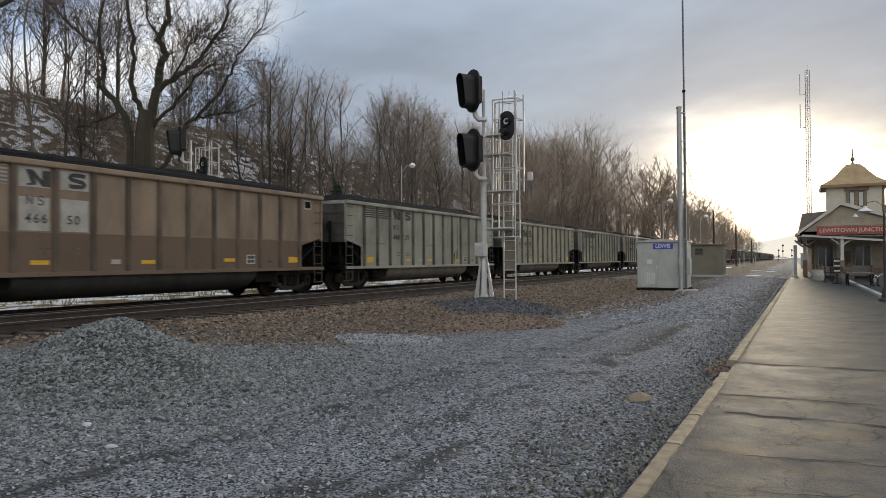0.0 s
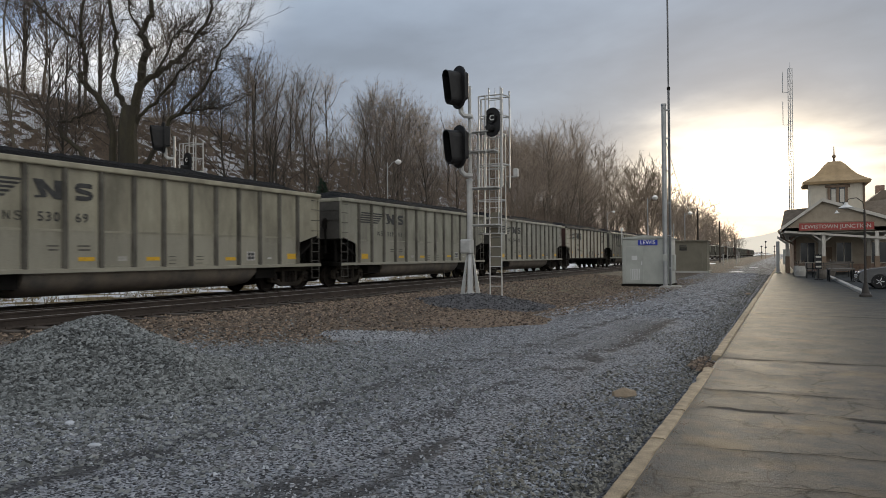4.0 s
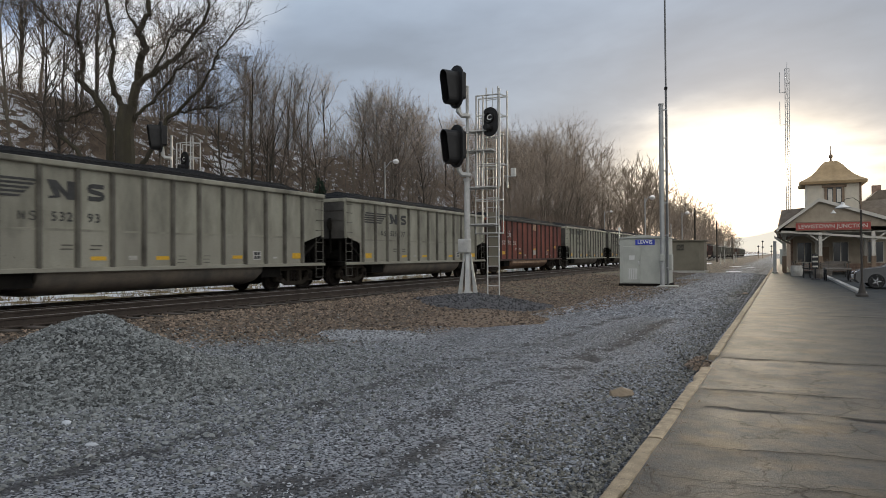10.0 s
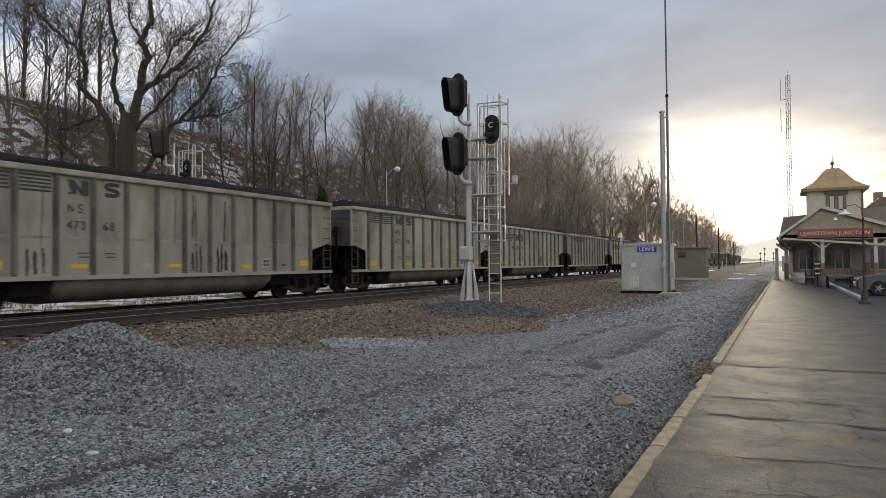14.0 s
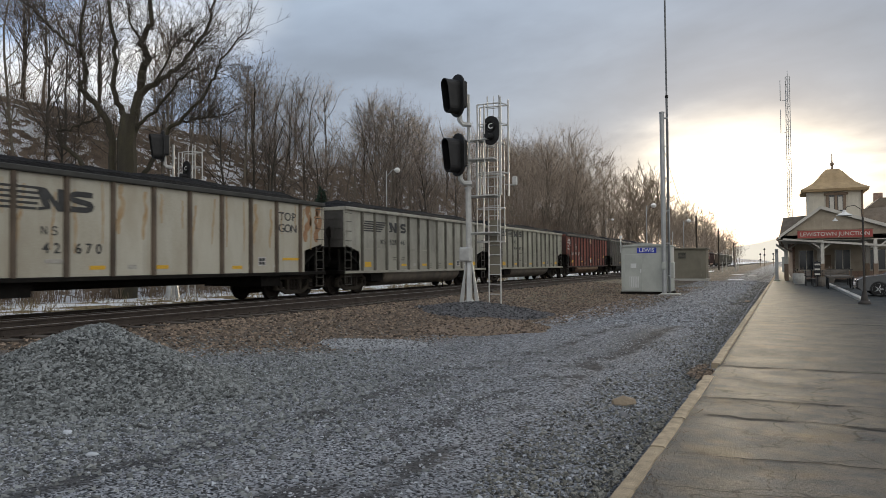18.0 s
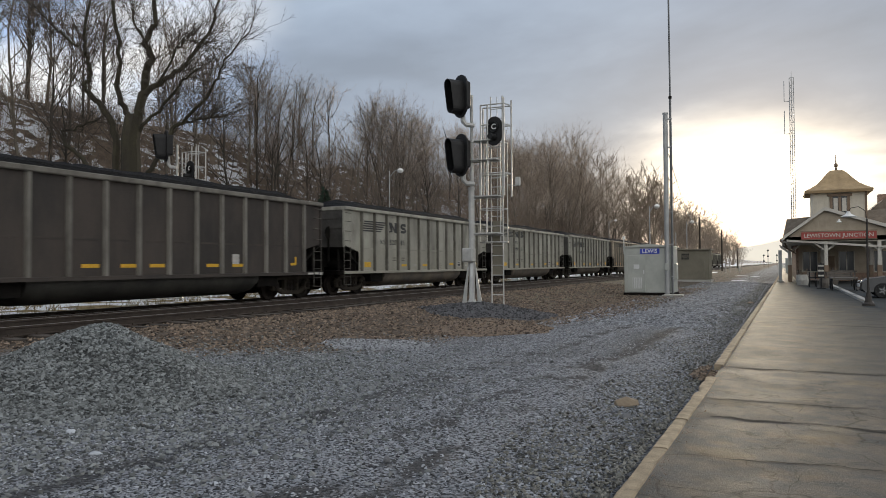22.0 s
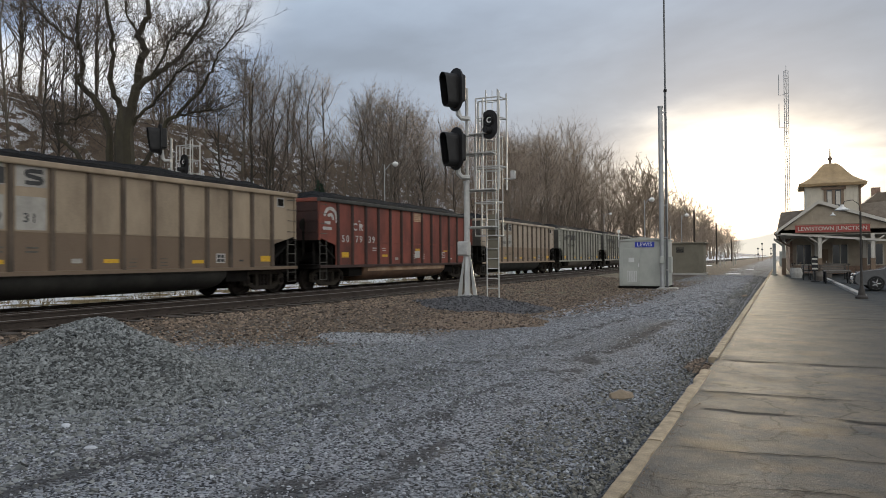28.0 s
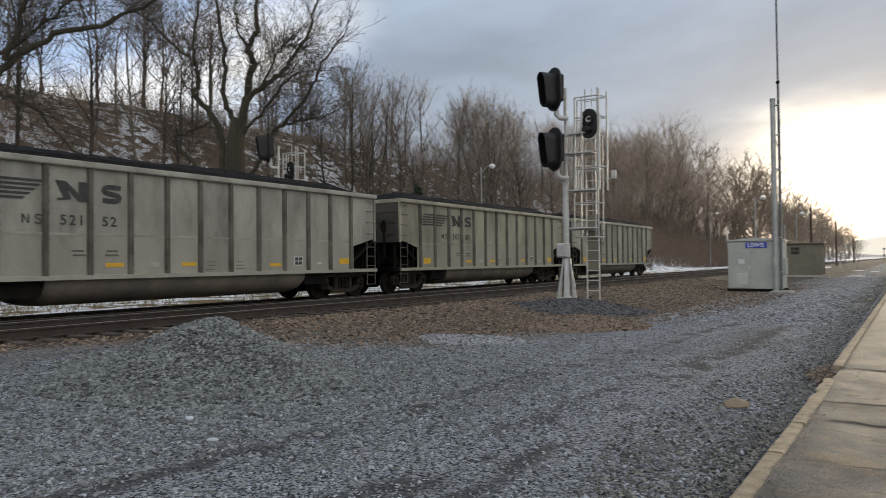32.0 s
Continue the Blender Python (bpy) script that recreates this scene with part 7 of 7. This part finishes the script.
for i_, a_ in enumerate(((1, 13.0, 6.0, 20, 0.5), (2, 14.8, 6.2, 22, 0.6), (3, 12.0, 5.4, 18, 0.5), (4, 14.2, 5.0, 18, 0.8), (5, 15.6, 5.6, 22, 0.7), (6, 11.0, 6.2, 20, 0.4), (7, 13.2, 8.0, 26, 0.35))):
    t_, c_ = grow(a_[0], a_[1], a_[2], a_[3], 0.03 * (i_ - 3), 6, 0.11 + 0.014 * (i_ % 4), 0.2, a_[4], 4, 0.95, 1)
    KINDS.append((raw_mesh(t_, "trunk"), raw_mesh(c_, "crown"), a_[1]))


def canopy(x, y):
    """Tangent of the skyline angle from the camera, to fit tree heights to its view."""
    u = y / -x
    line = ((-9, 0.44), (0.58, 0.44), (0.82, 0.41), (1.02, 0.33), (1.16, 0.29), (1.32, 0.284), (1.52, 0.263), (1.7, 0.239), (1.99, 0.216), (2.27, 0.194), (2.69, 0.172), (3.61, 0.174), (4.03, 0.151), (5.17, 0.143), (6.61, 0.115), (10.3, 0.066), (90, 0.03))
    for (a, p), (b, q) in zip(line, line[1:]):
        if u <= b:
            return p + (q - p) * (u - a) / (b - a)
    return 0.03


def tree(k, x, y, scale, turn, tone):
    # height capped so the tree fits the skyline in the camera's view
    most = 1.6 + math.hypot(x, y) * canopy(x, y) - gz(x, y)
    scale = max(min(scale, most / KINDS[k][2] * (0.84 + 0.17 * (turn % 10) / 10)), 0.3)
    t = thing("bare_tree", Matrix.Translation((x, y, gz(x, y) - 0.15)) @ pose(0, 0, 0, 0, 0, turn) @ Matrix.Scale(scale, 4), "bare grey-brown deciduous tree on the wooded bank", "tree", "bare trees on the bank")
    # farther trees take the lighter colours that stand in for haze
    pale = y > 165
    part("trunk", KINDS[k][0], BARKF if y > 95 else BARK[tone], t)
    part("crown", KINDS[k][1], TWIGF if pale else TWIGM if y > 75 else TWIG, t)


def woods():
    rs = random.Random(21)
    n, spots = 0, []
    while n < 165:
        y = -8 + 190 * rs.random() ** 0.85
        x = -33.5 - 32 * rs.random() ** 1.3
        if (y < 45 and x > -36) or y < -0.4 * x - 3:
            continue
        if 20 < y < 100 and rs.random() < 0.35:
            continue
        if any((x - a) ** 2 + (y - b) ** 2 < 4.0 for a, b in spots[-120:]):
            continue
        spots.append((x, y))
        tree(rs.randrange(7), x, y, rs.uniform(0.72, 1.08) * (1.0 if x < -40 else 0.85) * (1 + 0.38 * smooth(85, 130, y)), rs.uniform(0, 360), rs.randrange(3))
        n += 1
    # slim saplings crowding the near bank
    for _ in range(40):
        x, y = -32 - 18 * rs.random(), 8 + 62 * rs.random()
        tree(3, x, y, rs.uniform(0.5, 0.9), rs.uniform(0, 360), rs.randrange(3))
    # taller close-grown clump
    for x, y, q in ((-36, 112, 1.5), (-35, 128, 1.5), (-37, 142, 1.6), (-48, 124, 1.7), (-34, 118, 1.3), (-36, 134, 1.5), (-33.5, 150, 1.3), (-41, 128, 1.65), (-44, 120, 1.6), (-40, 138, 1.7), (-46, 134, 1.7), (-39, 148, 1.6), (-43, 146, 1.7), (-37, 158, 1.5), (-42, 112, 1.5), (-38, 121, 1.45)):
        tree(rs.choice((6, 1, 5, 6)), x, y, q, rs.uniform(0, 360), rs.randrange(2))
    # far woods along the line, joined
    rs = np.random.RandomState(8)
    small = []
    for k in range(3):
        t, c = grow(40 + k, 14.5, 5.6, 14, 0, 4, 0.2, 0.15, 0.3, 4, 2.6, 1)
        t.add(c.v, c.f)
        v, f = np.array(t.v), t.f
        tri = np.array([q[:3] for q in f] + [(q[0], q[2], q[3]) for q in f if len(q) == 4])
        small.append((v, tri))
    vs, fs, off = [], [], 0
    for i in range(130):
        y = 175 + 520 * rs.rand() ** 1.2
        x = -29 - 26 * rs.rand() ** 1.4 - 0.004 * max(0, y - 200)
        v, f = small[i % 3]
        a, s = rs.rand() * 6.28, (0.85 + 0.35 * rs.rand()) * (1.6 - 0.4 * min((y - 175) / 330, 1))
        c, q = math.cos(a), math.sin(a)
        w = np.c_[v[:, 0] * c - v[:, 1] * q, v[:, 0] * q + v[:, 1] * c, v[:, 2]] * s * np.array([1.1, 1.1, 1.0])
        vs.append(w + np.array([x, y, gz(x, y) - 0.2]))
        fs.append(f + off)
        off += len(v)
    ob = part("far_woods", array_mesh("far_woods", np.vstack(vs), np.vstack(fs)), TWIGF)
    tagged(ob, "belt of bare woods along the line, lightened for haze", "woods", "", "stuff")
    # brush on the bank
    mb = Mb()
    r2 = random.Random(5)
    for _ in range(6200):
        y, x = 190 * r2.random() ** 1.4, -28.5 - 24 * r2.random() ** 1.2
        if y < -0.4 * x - 3:
            continue
        z = gz(x, y)
        h = r2.uniform(1.3, 3.4) * (1 + 0.9 * smooth(42, 60, y) + 0.45 * smooth(80, 130, y))
        for _ in range(4):
            p = Vector((x + r2.gauss(0, 0.2), y + r2.gauss(0, 0.2), z - 0.05))
            q = p + Vector((r2.gauss(0, 0.14), r2.gauss(0, 0.14), 1)) * h * r2.uniform(0.5, 1.1)
            mb.twig(p, q, 0.018)
            for _ in range(3):
                m = p.lerp(q, r2.uniform(0.2, 0.9))
                mb.twig(m, m + Vector((r2.gauss(0, 0.5), r2.gauss(0, 0.5), r2.uniform(0.2, 0.9))) * h * 0.33, 0.011)
    for _ in range(2600):
        x, y = r2.uniform(-50, -29.5), r2.uniform(12, 52)
        if y < -0.4 * x - 1 or noise.noise(Vector((x * 0.25, y * 0.25, 2.0))) < -0.1:
            continue
        z, h = gz(x, y), r2.uniform(0.6, 2.0)
        for _ in range(4):
            p = Vector((x + r2.gauss(0, 0.3), y + r2.gauss(0, 0.3), z - 0.05))
            q = p + Vector((r2.gauss(0, 0.35), r2.gauss(0, 0.35), 1)) * h * r2.uniform(0.5, 1.1)
            mb.twig(p, q, 0.016)
            for _ in range(3):
                m = p.lerp(q, r2.uniform(0.2, 0.9))
                mb.twig(m, m + Vector((r2.gauss(0, 0.6), r2.gauss(0, 0.6), r2.uniform(0.0, 0.7))) * h * 0.4, 0.011)
    ob = part("brush", raw_mesh(mb, "brush"), BRUSH)
    tagged(ob, "tangled dry brush on the snowy bank", "brush", "", "stuff")
    mb = Mb()
    for _ in range(2600):
        y, x = r2.uniform(2, 70), r2.uniform(-27, -20.3)
        if noise.noise(Vector((x * 0.5, y * 0.3, 5))) < -0.05:
            continue
        z = gz(x, y)
        for _ in range(3):
            mb.tube([(x, y, z - 0.02), (x + r2.gauss(0, 0.12), y + r2.gauss(0, 0.12), z + r2.uniform(0.08, 0.36))], [0.012, 0.003], 3, False)
    ob = part("dead_grass", raw_mesh(mb, "dead_grass"), STRAW)
    tagged(ob, "tufts of dead straw-coloured grass beyond the train", "grass", "", "stuff")


def hero_tree(name, x, y, limbs, label, r0, seed, axis, twig_n=26):
    """A large spreading tree; limbs: outlines in the plane of axis and z, each with its thickness."""
    t = thing(name, pose(x, y, gz(x, y) - 0.3), label, "tree")
    rs = random.Random(seed)
    tw = Mb()
    ax = Vector(axis).normalized()
    dp = Vector((-ax.y, ax.x, 0))
    for nm, th, pts, depth in limbs:
        n = len(pts)
        line = [ax * a + Vector((0, 0, b)) + dp * depth * (k / (n - 1)) for k, (a, b) in enumerate(pts)]
        fine = []
        for k in range(n - 1):
            for q in range(4):
                u = q / 4
                fine.append(line[k].lerp(line[k + 1], u) + Vector((rs.gauss(0, 0.05), rs.gauss(0, 0.05), rs.gauss(0, 0.04))) * (1 if k or q else 0))
        fine.append(line[-1])
        m = len(fine)
        th = (0.9 * th[0], 0.9 * th[1]) if nm == "trunk" else (0.80 * th[0], 0.75 * th[1])
        part(nm, Mb().tube(fine, [th[0] + (th[1] - th[0]) * (k / (m - 1)) for k in range(m)], 8, True), HERO, t, "", None, True)
        if nm == "trunk":
            continue
        for _ in range(twig_n):
            k = rs.randrange(m // 4, m)
            p, d = fine[k], (fine[min(k + 1, m - 1)] - fine[max(k - 1, 0)]).normalized()
            ln = rs.uniform(0.9, 2.8)
            for lev in range(1):
                q, e = p.copy(), (d * 0.8 + Vector((rs.gauss(0, 0.6), rs.gauss(0, 0.6), rs.gauss(0.2, 0.5)))).normalized()
                b = [q]
                for _ in range(4):
                    e = (e + Vector((rs.gauss(0, 0.2), rs.gauss(0, 0.2), rs.gauss(0.06, 0.18)))).normalized()
                    q = q + e * ln / 4
                    b.append(q)
                tw.tube(b, [0.017, 0.013, 0.010, 0.008, 0.004], 3, False)
                for _ in range(7):
                    g = rs.randrange(1, 5)
                    e3 = ((b[g] - b[g - 1]).normalized() + Vector((rs.gauss(0, 0.6), rs.gauss(0, 0.6), rs.gauss(0.15, 0.45)))).normalized()
                    l3 = ln * rs.uniform(0.2, 0.5)
                    c = b[g] + e3 * l3
                    tw.twig(b[g], c, 0.009)
                    for _ in range(3):
                        m3 = b[g].lerp(c, rs.uniform(0.3, 0.9))
                        tw.twig(m3, m3 + (e3 + Vector((rs.gauss(0, 0.6), rs.gauss(0, 0.6), rs.gauss(0.1, 0.4)))).normalized() * l3 * rs.uniform(0.4, 0.7), 0.0065)
    part("crown", raw_mesh(tw, "crown"), HTWIG, t)


woods()
AX = (0.886, 0.463, 0)
hero_tree("spreading_tree", -29.0, 23.5, (
    ("trunk", (0.64, 0.46), [(-0.35, 0), (-0.3, 3.5), (-0.25, 7.0), (-0.1, 9.4)], 0.0),
    ("limb", (0.30, 0.09), [(-0.05, 9.0), (0.4, 10.6), (0.46, 11.6), (0.71, 12.4), (0.4, 13.4), (0.86, 14.2), (0.8, 16.0), (0.5, 18.0)], 0.4),
    ("limb", (0.20, 0.05), [(0.4, 10.5), (1.1, 11.1), (1.83, 11.7), (2.6, 12.5), (3.4, 13.8), (3.8, 15.0), (4.4, 17.0)], 0.8),
    ("limb", (0.13, 0.04), [(0.1, 8.6), (0.6, 9.1), (1.8, 10.2), (2.6, 11.1), (3.4, 11.6)], -0.8),
    ("limb", (0.20, 0.06), [(-0.25, 9.2), (-0.7, 10.1), (-0.83, 11.2), (-0.7, 13.0), (-1.1, 15.5), (-1.0, 17.5)], -0.6),
    ("limb", (0.24, 0.07), [(-1.15, 3.0), (-1.1, 6.0), (-1.05, 8.5), (-1.5, 9.5), (-2.46, 10.7), (-2.8, 11.1), (-2.4, 11.7), (-2.7, 12.5), (-2.9, 13.1), (-2.8, 14.2), (-2.6, 16.5)], 0.6),
    ("limb", (0.09, 0.03), [(-2.9, 13.0), (-3.5, 13.4), (-4.2, 14.0), (-5.2, 15.0), (-6.5, 16.0)], 0.5),
    ("limb", (0.17, 0.04), [(-1.3, 4.6), (-2.5, 7.1), (-3.5, 8.0), (-3.8, 8.7), (-3.0, 8.9), (-2.1, 9.3)], 0.3),
    ("limb", (0.17, 0.04), [(0.15, 5.6), (0.5, 6.4), (1.1, 7.2), (1.9, 8.7), (2.6, 9.3), (3.6, 10.3), (4.3, 11.4), (4.5, 12.1), (5.8, 13.5)], -0.5),
    ("limb", (0.08, 0.02), [(2.3, 9.1), (3.2, 9.2), (4.6, 9.3)], -0.5),
    ("limb", (0.08, 0.02), [(1.1, 11.1), (2.0, 12.9), (2.6, 13.3), (3.4, 13.2)], 0.3),
    ("limb", (0.08, 0.02), [(0.5, 13.2), (-0.2, 14.2), (-0.3, 15.4), (-0.6, 17.0)], 0.3),
), "large dark spreading bare tree behind the far signal", 0.6, 3, AX, 62)
hero_tree("leaning_tree", -28.0, 11.4, (
    ("trunk", (0.42, 0.32), [(-1.9, 0), (-1.8, 4.0), (-1.2, 7.6)], 0.0),
    ("limb", (0.24, 0.05), [(-1.3, 7.3), (-0.6, 8.3), (0.0, 9.0), (0.6, 9.7), (2.3, 10.5), (4.0, 10.8), (5.6, 11.4), (7.0, 12.2)], 0.5),
    ("limb", (0.16, 0.04), [(0.4, 9.5), (1.0, 10.6), (1.4, 11.6), (2.6, 12.6), (4.0, 13.6)], -0.5),
    ("limb", (0.12, 0.03), [(-1.2, 7.6), (0.0, 8.3), (0.8, 8.1), (1.9, 7.4), (3.0, 6.2), (4.0, 5.4)], 0.2),
    ("limb", (0.12, 0.03), [(-0.9, 8.0), (-0.4, 9.6), (1.0, 10.4), (2.0, 11.2), (2.6, 11.9)], 0.6),
    ("limb", (0.20, 0.05), [(-1.4, 7.0), (-2.0, 9.0), (-2.6, 13.0)], 0.3),
), "large bare tree leaning out from the bank", 0.5, 7, AX, 56)


def conifer(x, y, h):
    t = thing("small_conifer", pose(x, y, gz(x, y) - 0.1), "small dark green conifer behind the train", "conifer")
    part("trunk", Mb().tube([(0, 0, 0), (0, 0, h)], [0.12, 0.02], 6), BARK[0], t)
    mb, rs = Mb(), random.Random(2)
    for _ in range(420):
        z = h * rs.uniform(0.12, 1.0)
        r = (h - z) * 0.52 * rs.uniform(0.4, 1.1) + 0.14
        a = rs.uniform(0, 6.283)
        for q in range(3):
            b = a + rs.gauss(0, 0.25)
            mb.tube([(0.3 * r * math.cos(a), 0.3 * r * math.sin(a), z), (r * math.cos(b), r * math.sin(b), z - r * 0.25 + rs.gauss(0, 0.1))], [0.05, 0.012], 3, False)
    part("needles", raw_mesh(mb, "needles"), NEEDLE, t)


conifer(-29.3, 39.6, 7.3)


def far_hill():
    """Long ridge far along the valley; its paleness is put in as glow."""
    n = 60
    vs, fs = [], []
    for i in range(n + 1):
        x = -900 + 2600 * i / n
        h = 95 * math.exp(-((x - 260) / 420) ** 2) + 42 + 9 * noise.noise(Vector((x * 0.006, 0, 0)))
        if x < -150:
            h *= max(0.15, 1 + (x + 150) / 500)
        vs += [(x, 3300, -2), (x, 3420, h), (x, 4000, h * 0.7)]
    for i in range(n):
        for k in (0, 1):
            fs.append((i * 3 + k, i * 3 + 3 + k, i * 3 + 4 + k, i * 3 + 1 + k))
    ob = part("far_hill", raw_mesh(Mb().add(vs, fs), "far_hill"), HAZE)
    tagged(ob, "ridge far down the valley with haze put in as glow", "hill", "", "structure")


# the ridge gives off light of its own in place of haze
HAZE = glow("haze_glow", (0.72, 0.66, 0.55), 0.72)
far_hill()


# ---- motion ----
def motions():
    """The train runs towards -y; every car keeps its place in it."""
    times = (0, 4, 8, 12, 16, 20, 24, 28, 32)
    for n, car in enumerate(TRAIN):
        rows = []
        # per-car offset, fitted to each car's place in the camera's view
        slack = float(np.interp(n, (0, 1.5, 4, 8, 9.5, 12.5, 14.5, 18.5, 20.5, 22.5, 25.5, 28, 31), (0.1, 0.18, 0.08, 0.04, -0.12, 0.08, 0.27, -0.08, 0.0, 0.14, 0.2, 0.05, 0.0)))
        for t in times:
            head = 20.53 - 15.983 * t - 0.00836 * t * t
            rows.append((t, pose(XT, head + n * LCAR - HALF + slack, ZT)))
        walk(car, rows)
    # the wheels roll without slipping; wheelsets at the same place in a truck share one rolling motion
    first = {}
    for car in TRAIN:
        for ob in car.children_recursive:
            if not ob.name.startswith("wheelset"):
                continue
            y = round(ob.matrix_basis.translation.y, 2)
            if y not in first:
                rows = []
                for k in range(32 * FPS + 1):
                    t = k / FPS
                    run = 15.983 * t + 0.00836 * t * t
                    rows.append((t, pose(0, y, 0.457, math.degrees(run / 0.457) % 360)))
                walk(ob, rows)
                first[y] = ob.animation_data
            else:
                ob.rotation_mode = "QUATERNION"
                keys = ob.animation_data_create()
                keys.action = first[y].action
                keys.action_slot = first[y].action_slot


motions()
